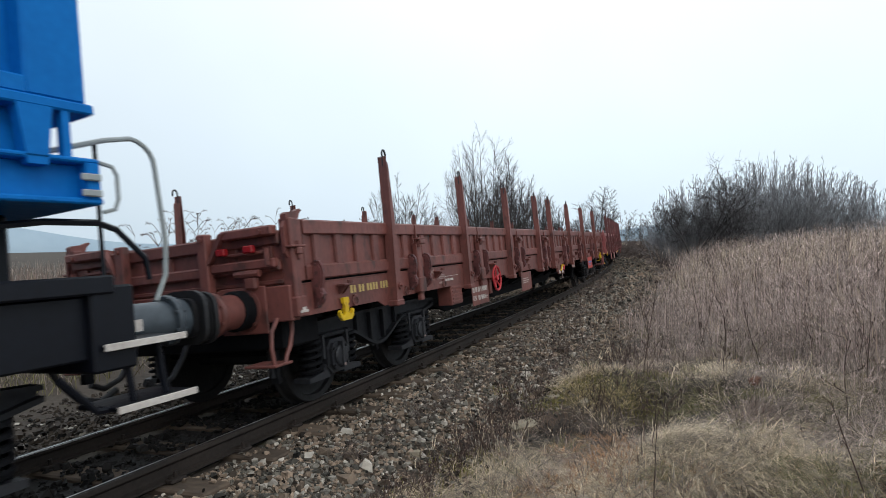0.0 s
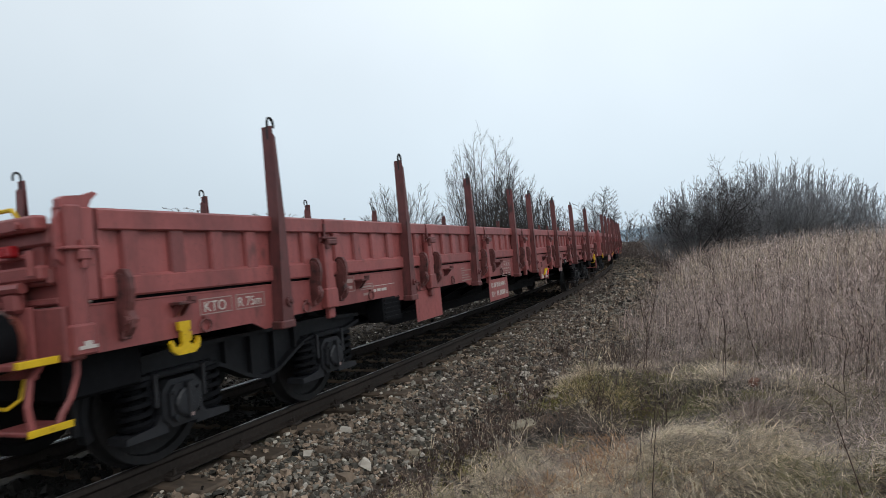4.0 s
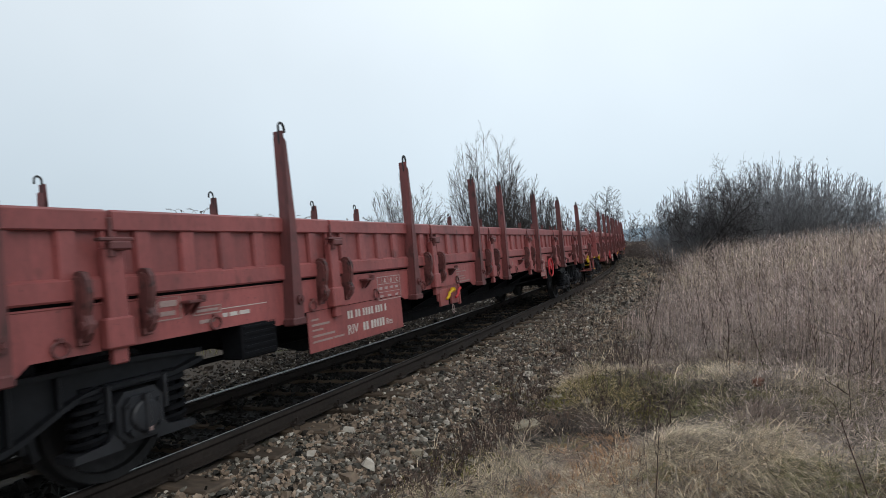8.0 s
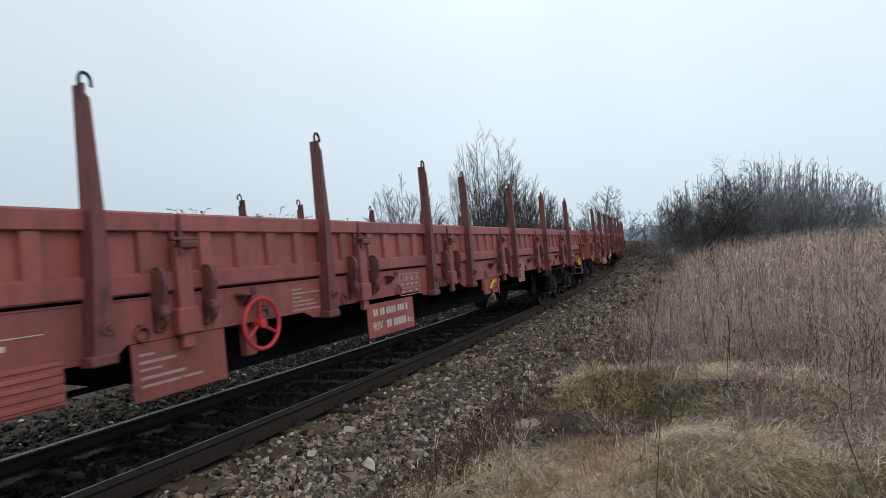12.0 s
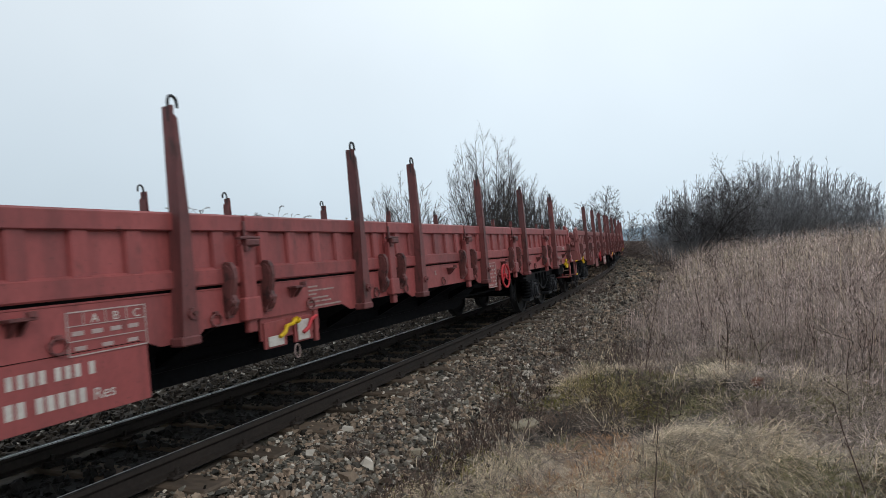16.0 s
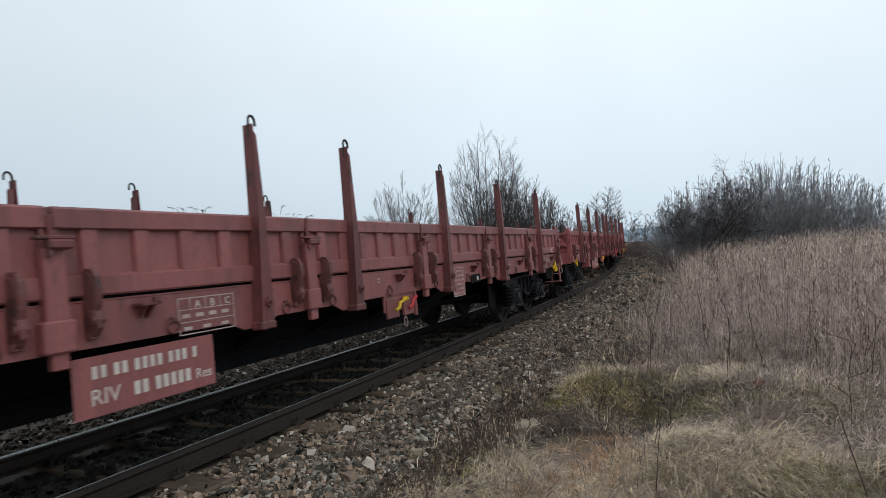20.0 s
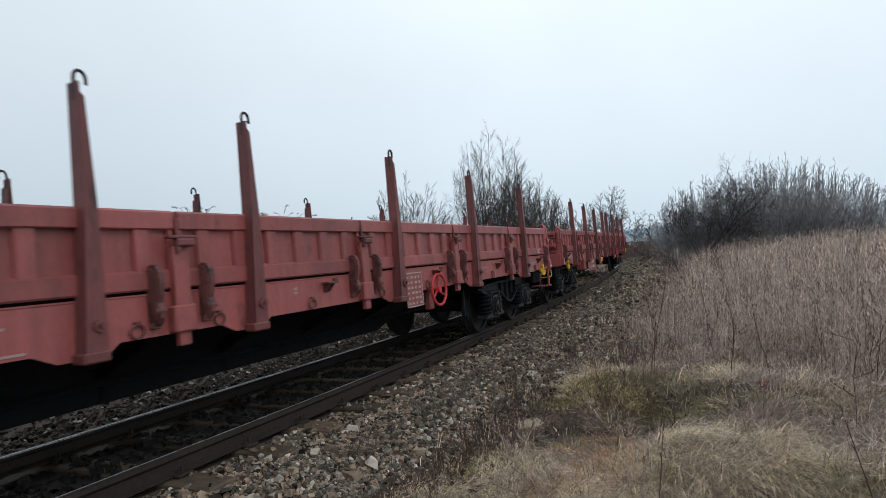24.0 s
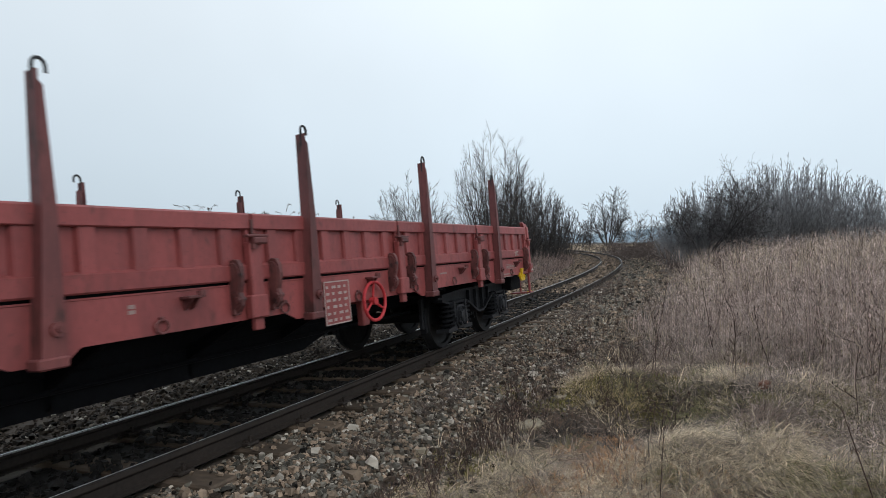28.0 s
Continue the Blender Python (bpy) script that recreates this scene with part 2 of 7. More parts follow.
GREYTWIG = mat("dark_grey_twigs", (0.075, 0.069, 0.070), (0.043, 0.040, 0.041), 0.9, 0, 6, 1, 0.0, spread=0.3)
# the haze over the thicket is mixed into this pale bluish grey
BUSHTWIG = mat("haze_greyed_thorn_twigs", (0.26, 0.258, 0.268), (0.17, 0.17, 0.18), 0.9, 0, 6, 0.6, 0.0, spread=0.3)
BARK = mat("grey_bark", (0.085, 0.077, 0.073), (0.045, 0.041, 0.039), 0.9, 0, 14, 2, 0.2, spread=0.15)
BIRCH = mat("pale_birch_bark", (0.42, 0.40, 0.38), (0.2, 0.18, 0.17), 0.85, 0, 14, 2, 0.1, spread=0.15)
LEAF = mat("dead_leaves", (0.10, 0.065, 0.035), (0.06, 0.04, 0.025), 0.85, 0, 10, 2, 0.0, spread=0.4)
MOSS = mat("moss", (0.22, 0.185, 0.055), (0.12, 0.11, 0.035), 0.95, 0, 60, 6, 0.4, world_space=True, spread=0.4)
# pale blue because the haze of distance is painted into the hill
HILL = mat("haze_painted_hill", (0.40, 0.50, 0.58), (0.34, 0.44, 0.53), 1.0, 0, 0.05, 0.01, 0.0, world_space=True, spec=0.0)


# ---- mesh helpers ----
class Geo:
    """Collects points and faces of one part."""

    def __init__(self):
        self.v, self.f = [], []

    def box(self, x0, x1, y0, y1, z0, z1, c=0.008):
        c = min(c, (x1 - x0) * 0.45, (y1 - y0) * 0.45, (z1 - z0) * 0.45)
        o = len(self.v)
        xs, ys, zs = (x0, x1), (y0, y1), (z0, z1)
        for i in (0, 1):
            for j in (0, 1):
                for k in (0, 1):
                    a, b, d = xs[i], ys[j], zs[k]
                    sa, sb, sd = (c, -c)[i], (c, -c)[j], (c, -c)[k]
                    self.v += [(a, b + sb, d + sd), (a + sa, b, d + sd), (a + sa, b + sb, d)]
        q = lambda i, j, k, w: o + (i * 4 + j * 2 + k) * 3 + w
        for i in (0, 1):
            self.f.append((q(i, 0, 0, 0), q(i, 1, 0, 0), q(i, 1, 1, 0), q(i, 0, 1, 0)))
            self.f.append((q(0, i, 0, 1), q(1, i, 0, 1), q(1, i, 1, 1), q(0, i, 1, 1)))
            self.f.append((q(0, 0, i, 2), q(1, 0, i, 2), q(1, 1, i, 2), q(0, 1, i, 2)))
            for j in (0, 1):
                self.f.append((q(i, j, 0, 0), q(i, j, 1, 0), q(i, j, 1, 1), q(i, j, 0, 1)))
                self.f.append((q(i, 0, j, 0), q(i, 1, j, 0), q(i, 1, j, 2), q(i, 0, j, 2)))
                self.f.append((q(0, i, j, 1), q(1, i, j, 1), q(1, i, j, 2), q(0, i, j, 2)))
                for k in (0, 1):
                    self.f.append((q(i, j, k, 0), q(i, j, k, 1), q(i, j, k, 2)))
        return self

    def prism(self, pts, axis, a, b):
        """Extrudes a flat outline along axis (0 x, 1 y, 2 z) from a to b; the outline's two numbers are the other axes in order."""
        o, n = len(self.v), len(pts)
        for s in (a, b):
            for p in pts:
                q = list(p)
                q.insert(axis, s)
                self.v.append(tuple(q))
        self.f.append(tuple(range(o, o + n)))
        self.f.append(tuple(range(o + n, o + 2 * n)))
        for i in range(n):
            j = (i + 1) % n
            self.f.append((o + i, o + j, o + n + j, o + n + i))
        return self

    def rod(self, p, q, r0, r1=None, n=10, caps=True):
        r1 = r0 if r1 is None else r1
        p, q = Vector(p), Vector(q)
        d = (q - p).normalized()
        u = d.orthogonal().normalized()
        w = d.cross(u)
        o = len(self.v)
        for c, r in ((p, r0), (q, r1)):
            for i in range(n):
                a = 2 * math.pi * i / n
                self.v.append(tuple(c + r * (math.cos(a) * u + math.sin(a) * w)))
        for i in range(n):
            j = (i + 1) % n
            self.f.append((o + i, o + j, o + n + j, o + n + i))
        if caps:
            self.f.append(tuple(range(o, o + n)))
            self.f.append(tuple(range(o + n, o + 2 * n)))
        return self

    def tube(self, pts, r, n=6, closed=False):
        pts = [Vector(p) for p in pts]
        o, m = len(self.v), len(pts)
        up = None
        for i, p in enumerate(pts):
            a = pts[(i - 1) % m] if closed or i else p
            b = pts[(i + 1) % m] if closed or i < m - 1 else p
            d = (b - a).normalized()
            u = d.orthogonal().normalized() if up is None else (up - d * up.dot(d)).normalized()
            up = u
            w = d.cross(u)
            for k in range(n):
                t = 2 * math.pi * k / n
                self.v.append(tuple(p + r * (math.cos(t) * u + math.sin(t) * w)))
        for i in range(m if closed else m - 1):
            for k in range(n):
                a, b = o + i * n, o + ((i + 1) % m) * n
                self.f.append((a + k, a + (k + 1) % n, b + (k + 1) % n, b + k))
        if not closed:
            self.f.append(tuple(range(o, o + n)))
            self.f.append(tuple(range(o + (m - 1) * n, o + m * n)))
        return self

    def lathe(self, prof, n=24, axis=1, centre=(0, 0, 0)):
        """Turns (radius, along) pairs round the axis."""
        o, m = len(self.v), len(prof)
        for r, s in prof:
            for k in range(n):
                t = 2 * math.pi * k / n
                q = [r * math.cos(t), r * math.sin(t)]
                q.insert(axis, s)
                self.v.append(tuple(a + b for a, b in zip(q, centre)))
        for i in range(m - 1):
            for k in range(n):
                self.f.append((o + i * n + k, o + i * n + (k + 1) % n, o + (i + 1) * n + (k + 1) % n, o + (i + 1) * n + k))
        self.f.append(tuple(range(o, o + n)))
        self.f.append(tuple(range(o + (m - 1) * n, o + m * n)))
        return self

    def mesh(self, name, material, smooth=False):
        bm = bmesh.new()
        vs = [bm.verts.new(p) for p in self.v]
        for f in self.f:
            try:
                bm.faces.new([vs[i] for i in f])
            except ValueError:
                pass
        bmesh.ops.recalc_face_normals(bm, faces=bm.faces)
        me = bpy.data.meshes.new(name)
        bm.to_mesh(me)
        bm.free()
        me.materials.append(material)
        if smooth:
            me.shade_smooth()
            me.set_sharp_from_angle(angle=radians(40))
        return me


def part(name, me, parent, m=None, label=""):
    ob = new(name, me)
    ob.parent = parent
    if m is not None:
        ob.matrix_basis = m
    if label:
        ob["label"] = label
    return ob


def bulk(name, co, faces, material, smooth=False):
    """A mesh from arrays: points (n, 3) and equal-sided faces (m, k)."""
    me = bpy.data.meshes.new(name)
    co, faces = np.asarray(co, np.float32), np.asarray(faces, np.int32)
    m, k = faces.shape
    me.vertices.add(len(co))
    me.vertices.foreach_set("co", co.ravel())
    me.loops.add(m * k)
    me.loops.foreach_set("vertex_index", faces.ravel())
    me.polygons.add(m)
    me.polygons.foreach_set("loop_start", np.arange(m, dtype=np.int32) * k)
    me.polygons.foreach_set("loop_total", np.full(m, k, np.int32))
    me.update(calc_edges=True)
    me.materials.append(material)
    if smooth:
        me.shade_smooth()
    else:
        me.shade_flat()
    return me


# ---- the line of the track: curvature along it, one over metres ----
BENDS = [(-180, 0), (-60, 0), (-30, -0.0055), (0, -0.00459), (15, -0.00328), (30, -0.00384), (45, -0.00562), (60, -0.00732), (75, -0.00901),
         (90, -0.01069), (110, -0.01238), (130, -0.0136), (145, -0.002), (230, 0)]
STEP = 0.25
TS = np.arange(-180, 230.1, STEP)
kap = np.interp(TS, [b[0] for b in BENDS], [b[1] for b in BENDS])
turn = np.concatenate([[0], np.cumsum((kap[1:] + kap[:-1]) / 2 * STEP)])
I0 = int(180 / STEP)
TH = 0.46408 + turn - turn[I0]
tx, ty = np.sin(TH), np.cos(TH)
TX = np.concatenate([[0], np.cumsum((tx[1:] + tx[:-1]) / 2 * STEP)])
TY = np.concatenate([[0], np.cumsum((ty[1:] + ty[:-1]) / 2 * STEP)])
TX += -4.571 * math.cos(0.46408) - TX[I0]
TY += 4.571 * math.sin(0.46408) - TY[I0]
CANT, RISE = 0.0773, 0.0044


def on_track(s):
    return float(np.interp(s, TS, TX)), float(np.interp(s, TS, TY)), float(np.interp(s, TS, TH))


def basis(x, y, dx, dy, z=0.0):
    """A pose on the canted track: x along it, y to the far side, z up."""
    r = Vector((dy, -dx, 0))
    up = Vector((0, 0, 1))
    across = -(r * math.cos(CANT) + up * math.sin(CANT))
    rise = -r * math.sin(CANT) + up * math.cos(CANT)
    m = Matrix.Identity(4)
    ahead = Vector((dx, dy, RISE)).normalized()
    across = (across - ahead * across.dot(ahead)).normalized()
    rise = ahead.cross(across)
    for i, col in enumerate((ahead, across, rise, Vector((x, y, z)))):
        for k in range(3):
            m[k][i] = col[k]
    return m


def rail_pose(s, z=0.0):
    x, y, h = on_track(s)
    return basis(x, y, math.sin(h), math.cos(h), z + RISE * s)


def lateral(x, y):
    """Distance to the right of the track's centre, and the place along it, of many points."""
    x, y = np.asarray(x, float), np.asarray(y, float)
    sel = slice(None, None, 4)
    px, py, ph, ps = TX[sel], TY[sel], TH[sel], TS[sel]
    lat, along = np.empty(x.shape), np.empty(x.shape)
    fx, fy = x.ravel(), y.ravel()
    for a in range(0, len(fx), 4000):
        dx, dy = fx[a:a + 4000, None] - px, fy[a:a + 4000, None] - py
        i = np.argmin(dx * dx + dy * dy, 1)
        r = np.arange(len(i))
        lat.ravel()[a:a + 4000] = dx[r, i] * np.cos(ph[i]) - dy[r, i] * np.sin(ph[i])
        along.ravel()[a:a + 4000] = ps[i] + dx[r, i] * np.sin(ph[i]) + dy[r, i] * np.cos(ph[i])
    return lat, along


def wave(x, y, a=1.0):
    return (np.sin(x * 0.9 * a + 1.3 * np.sin(y * 0.7 * a)) + np.sin(y * 1.1 * a + 0.6 + 1.1 * np.sin(x * 0.8 * a))) * 0.5


def clump(x, y):
    """High on the crowns of old tussocks, low in the gaps between them; -1 to 1."""
    return wave(x + 0.35 * np.sin(1.7 * y), y + 0.3 * np.sin(2.1 * x), 3.1)


def height(x, y, lat=None, along=None):
    """The ground's height: the ballast bed, the shoulder, the bank where the camera stands and the field beyond."""
    x, y = np.asarray(x, float), np.asarray(y, float)
    if lat is None or along is None:
        lat, along = lateral(x, y)
    bed = -0.215 + lat * CANT
    z = np.interp(lat, [-60, -30, -12, -7, -4.5, -2.6, -1.6, 1.6, 2.5, 3.4, 4.6, 7, 11, 18, 30, 60],
                  [0.2, 0.5, 0.3, -0.12, -0.42, -0.46, -0.33, -0.08, -0.26, -0.2, 0.03, 0.30, 0.75, 1.25, 1.6, 1.65])
    flat = np.clip((np.hypot(x, y) - 60) / 60, 0, 1)
    z = np.where(np.abs(lat) < 1.6, bed, z)
    off = np.abs(lat) > 3
    z = np.where(off, z * (1 - flat) - 0.35 * flat, z)
    z = z + RISE * np.clip(along, -40, 150) * np.clip(1.5 - np.hypot(x, y) / 250, 0, 1)
    z = z + 0.24 * np.clip((along - 11) / 12, 0, 1) * np.clip((lat - 3.8) / 2.6, 0, 1) * (1 - flat)
    near = np.clip((np.abs(lat) - 2.4) / 1.5, 0, 1)
    bumps = 0.07 * wave(x, y) + 0.065 * clump(x, y) * np.clip((lat - 3.0) / 0.8, 0, 1) + 0.02 * wave(x - 2, y + 7, 6.5)
    mound = 0.26 * np.exp(-(((x - 2.0) / 0.6) ** 2 + ((y - 6.95) / 0.6) ** 2)) - 0.16 * np.exp(-(((x - 1.95) / 0.6) ** 2 + ((y - 5.75) / 0.25) ** 2)) + 0.10 * np.exp(-(((x - 3.1) / 0.4) ** 2 + ((y - 6.0) / 0.35) ** 2))
    return z + near * bumps + np.where(lat > 2.2, mound, 0.0)


# ---- ground, track ----
def terrain():
    n = 300
    u = np.linspace(-1, 1, n)
    gx = 3.2 * np.sinh(7.0 * u)
    X, Y = np.meshgrid(gx, gx + 9.0)
    lat, along = lateral(X, Y)
    Z = height(X, Y, lat, along)
    i = np.arange(n * n).reshape(n, n)
    q = np.stack([i[:-1, :-1], i[:-1, 1:], i[1:, 1:], i[1:, :-1]], -1).reshape(-1, 4)
    ob = new("ground", bulk("ground", np.stack([X, Y, Z], -1).reshape(-1, 3), q, EARTH, True))
    tagged(ob, "brown winter soil with matted dead grass and moss beside the track", "ground", kind="structure")


terrain()
track = tagged(new("railway_track"), "curved single track with rusty rails on old sleepers in ballast", "railway track", kind="structure")


def sweep(profile, lo, hi, step, lat0, name, material):
    """One rail: a profile (across, up) drawn along the track."""
    ss = np.arange(lo, hi + 0.01, step)
    k = len(profile)
    co = []
    for s in ss:
        m = rail_pose(s)
        co += [tuple(m @ Vector((0, lat0 + a, b))) for a, b in profile]
    f = []
    for i in range(len(ss) - 1):
        for j in range(k):
            f.append((i * k + j, i * k + (j + 1) % k, (i + 1) * k + (j + 1) % k, (i + 1) * k + j))
    return bulk(name, co, f, material)


RAIL = [(-0.033, -0.006), (-0.036, -0.03), (-0.03, -0.04), (-0.009, -0.055), (-0.009, -0.125), (-0.063, -0.142), (-0.063, -0.155),
        (0.063, -0.155), (0.063, -0.142), (0.009, -0.125), (0.009, -0.055), (0.03, -0.04), (0.036, -0.03), (0.033, -0.006)]
HEAD = [(-0.0345, -0.012), (-0.034, -0.004), (-0.028, 0.0008), (-0.014, 0.0012), (-0.014, -0.004)]
RAIL_TOP = RAIL[:-1] + [(0.034, -0.006), (0.028, 0.0), (-0.026, 0.0)]
for side_ in (-1, 1):
    r = part("rail", sweep(RAIL_TOP, -40, 150, 0.5, side_ * 0.7535, "rail", RAILRUST), track, label="rust-brown steel rail")
    part("rail_head", sweep([(side_ * a, b) for a, b in HEAD], -40, 150, 0.5, side_ * 0.7535, "rail_head", RAILTOP), r, label="worn shiny running surface")

# thin dark strip over the soil: the shade under the train as colour
part("oily_bed", sweep([(-0.69, -0.206), (0.69, -0.206), (0.69, -0.24), (-0.69, -0.24)], -20, 60, 1.0, 0.0, "oily_bed", DARKSTONE), track, label="dark fines between the rails, oil stains and the train's shade in their colour")
GAUGE_STEP = 0.69
SLEEPERS = np.arange(3.08 - 25 * GAUGE_STEP, 142, GAUGE_STEP)
sleeper_meshes = []
for k in range(5):
    g = Geo()
    rng = random.Random(k)
    w = 0.125 + rng.uniform(-0.008, 0.008)
    g.box(-w, w, -1.3 + rng.uniform(-0.04, 0.04), 1.3 + rng.uniform(-0.04, 0.04), -0.31, -0.163 + rng.uniform(-0.006, 0.0), 0.015)
    sleeper_meshes.append(g.mesh("sleeper", SLEEPER))
g = Geo()
g.box(-0.07, 0.07, 0.04, 0.13, -0.163, -0.135, 0.008)
g.box(-0.035, 0.035, 0.03, 0.085, -0.15, -0.118, 0.01)
g.rod((0, 0.085, -0.15), (0, 0.085, -0.085), 0.017, n=6)
CLIP = g.mesh("rail_clip", RAILRUST)
for i, s in enumerate(SLEEPERS):
    m = rail_pose(s) @ pose(0, 0, 0, 0, 0, random.uniform(-1.2, 1.2))
    part("sleeper", sleeper_meshes[i % 5], track, m)
    if -5 < s < 34:
        for y, flip in ((0.7535, 0), (0.7535, 180), (-0.7535, 0), (-0.7535, 180)):
            part("rail_clip", CLIP, track, rail_pose(s) @ pose(0, y, 0, 0, 0, flip))


def stones(name, count, lo, hi, lat_lo, lat_hi, size, seed, label, bias=1.0, material=None):
    """Broken stones scattered over the bed: each a squashed eight-cornered lump."""
    rng = np.random.default_rng(seed)
    s = lo + (hi - lo) * rng.random(count) ** bias
    lat = rng.uniform(lat_lo, lat_hi, count)
    h = np.interp(s, TS, TH)
    x = np.interp(s, TS, TX) + lat * np.cos(h)
    y = np.interp(s, TS, TY) - lat * np.sin(h)
    keep = ~((np.abs(np.abs(lat) - 0.7535) < 0.09))
    rel = (s - SLEEPERS[0]) / GAUGE_STEP
    onsl = (np.abs(rel - np.round(rel)) * GAUGE_STEP < 0.12) & (np.abs(lat) < 1.27)
    keep &= ~(onsl & (rng.random(count) > np.where(np.abs(lat) < 0.75, 0.7, 0.05)))
    edge = 2.15 + 0.45 * np.clip((s - 4) / 8, 0, 1)
    keep &= ~((lat > edge) & (rng.random(count) < (lat - edge + 0.1) / 0.9)) & ~((lat < -2.6) & (rng.random(count) < (-lat - 2.6) / 1.4))
    x, y, lat, onsl, s = x[keep], y[keep], lat[keep], onsl[keep], s[keep]
    n = len(x)
    r = size * rng.lognormal(0, 0.42, n)
    z = height(x, y, lat, s) + r * rng.uniform(-0.3, 0.7, n)
    z = np.where(onsl, -0.163 + lat * CANT + RISE * s + r * 0.3, z)
    base = np.array([(i, j, k) for i in (-1, 1) for j in (-1, 1) for k in (-1, 1)], float)
    co = base[None] * (1 + rng.uniform(-0.6, 0.28, (n, 8, 3)))
    co[:, 1::2, :2] *= rng.uniform(0.45, 0.95, (n, 1, 1))
    co *= r[:, None, None] * np.stack([rng.uniform(0.55, 1.0, n), rng.uniform(0.45, 0.85, n), rng.uniform(0.28, 0.58, n)], -1)[:, None, :]
    a, t = rng.uniform(0, 6.28, n), rng.normal(0, 0.5, n)
    ct, st = np.cos(t)[:, None], np.sin(t)[:, None]
    cx, cz = co[..., 0] * ct - co[..., 2] * st, co[..., 0] * st + co[..., 2] * ct
    ca, sa = np.cos(a)[:, None], np.sin(a)[:, None]
    p = np.stack([cx * ca - co[..., 1] * sa + x[:, None], cx * sa + co[..., 1] * ca + y[:, None], cz + z[:, None]], -1)
    q = np.array([(0, 1, 3, 2), (4, 6, 7, 5), (0, 4, 5, 1), (2, 3, 7, 6), (1, 5, 7, 3)])
    f = (np.arange(n)[:, None, None] * 8 + q[None]).reshape(-1, 4)
    ob = new(name, bulk(name, p.reshape(-1, 3), f, material or STONE))
    tagged(ob, label, "ballast", kind="stuff")


LOOSE = "loose grey-brown crushed stone around the sleepers"
stones("ballast", 40000, -0.6, 14, 0.8, 3.3, 0.0185, 1, LOOSE)
stones("ballast", 30000, -0.6, 14, 0.8, 3.3, 0.0185, 12, LOOSE, 1.0, MIXSTONE)
stones("ballast", 4500, -9, -0.4, 0.8, 2.6, 0.034, 9, LOOSE)
stones("ballast", 8000, 14, 26, 0.8, 3.2, 0.03, 10, LOOSE)
stones("ballast", 9000, 14, 26, 0.8, 3.2, 0.03, 13, LOOSE, 1.0, MIXSTONE)
stones("ballast", 5500, -1, 22, 0.85, 2.6, 0.023, 7, "pale stones among the brown ballast", 1.0, PALESTONE)
stones("ballast", 16000, -4, 21.5, -0.8, 0.8, 0.026, 4, "crushed stone between the rails, darkened for oil and the train's shade", 1.0, DARKSTONE)
stones("ballast", 24000, -2, 20, -3.6, -0.8, 0.024, 5, "grey-brown crushed stone on the far shoulder", 1.0, GREYSTONE)
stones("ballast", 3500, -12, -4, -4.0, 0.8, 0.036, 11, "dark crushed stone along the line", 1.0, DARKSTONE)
stones("ballast", 900, -8, 22, -3.4, -0.9, 0.026, 8, "pale stones on the far shoulder", 1.0, PALESTONE)
stones("ballast", 4000, 25, 70, 0.8, 3.4, 0.042, 2, LOOSE, 1.4)
stones("ballast", 7000, 25, 70, 0.8, 3.4, 0.042, 14, LOOSE, 1.4, MIXSTONE)
stones("ballast", 8000, 20, 70, -3.2, 0.8, 0.046, 6, "brown crushed stone of the far track", 1.4)
stones("ballast", 4000, 70, 140, -2.8, 2.8, 0.07, 3, LOOSE)

# ---- wagons: x to the train's rear, y to the far side, z over the rail top ----
STAKES = (0.673, 2.945, 5.232, 7.57)
SPAN = 2.285
GAPS = (0.0, SPAN, 2 * SPAN, 3 * SPAN)
PITCH, PIVOT = 19.9, 7.43
cache = {}


def got(key, make, material, smooth=False):
    k = (key, material.name)
    if k not in cache:
        cache[k] = make().mesh(key, material, smooth)
    return cache[k]


def g_panel():
    """A drop-side: sheet, rolled top and bottom rails, pressed ribs; hangs from x = 0 over one span, outer side towards -y."""
    g = Geo()
    L = SPAN - 0.02
    g.box(0.02, L, 0.004, 0.02, 1.30, 1.70, 0.002)
    g.prism([(-0.046, 1.668), (-0.046, 1.775), (-0.03, 1.79), (0.03, 1.79), (0.03, 1.66), (-0.036, 1.66)], 0, 0.02, L)
    g.prism([(-0.04, 1.268), (-0.04, 1.372), (-0.014, 1.392), (0.03, 1.392), (0.03, 1.256), (-0.03, 1.256)], 0, 0.02, L)
    g.box(0.02, 0.055, -0.03, 0.02, 1.38, 1.67, 0.004)
    g.box(L - 0.035, L, -0.03, 0.02, 1.38, 1.67, 0.004)
    return g


def g_rib():
    """One pressed rib of a drop-side."""
    return Geo().prism([(-0.062, 0.008), (-0.06, -0.012), (-0.05, -0.03), (0.05, -0.03), (0.06, -0.012), (0.062, 0.008)], 2, 1.376, 1.678)


def g_stake():
    """A tapered U-shaped post, one edge upright and the other slanting; outer side towards -y."""
    g = Geo()
    front = [(-0.062, 0.90), (-0.004, 1.78), (0.016, 2.47), (0.047, 2.44), (0.076, 1.80), (0.078, 0.96), (0.072, 0.90)]
    g.prism(front, 1, -0.105, -0.09)
    g.prism([(-0.062, 0.90), (-0.004, 1.78), (0.014, 2.53), (0.026, 2.53), (0.008, 1.78), (-0.05, 0.90)], 1, -0.10, 0.0)
    g.prism([(0.076, 0.92), (0.076, 1.80), (0.045, 2.44), (0.034, 2.44), (0.064, 1.80), (0.064, 0.92)], 1, -0.10, -0.005)
    g.box(-0.085, 0.085, -0.12, 0.0, 0.865, 0.93, 0.01)
    g.rod((0.03, -0.125, 1.08), (0.03, -0.09, 1.08), 0.042, n=10)
    g.rod((0.03, -0.145, 1.08), (0.03, -0.12, 1.08), 0.018, n=6)
    return g


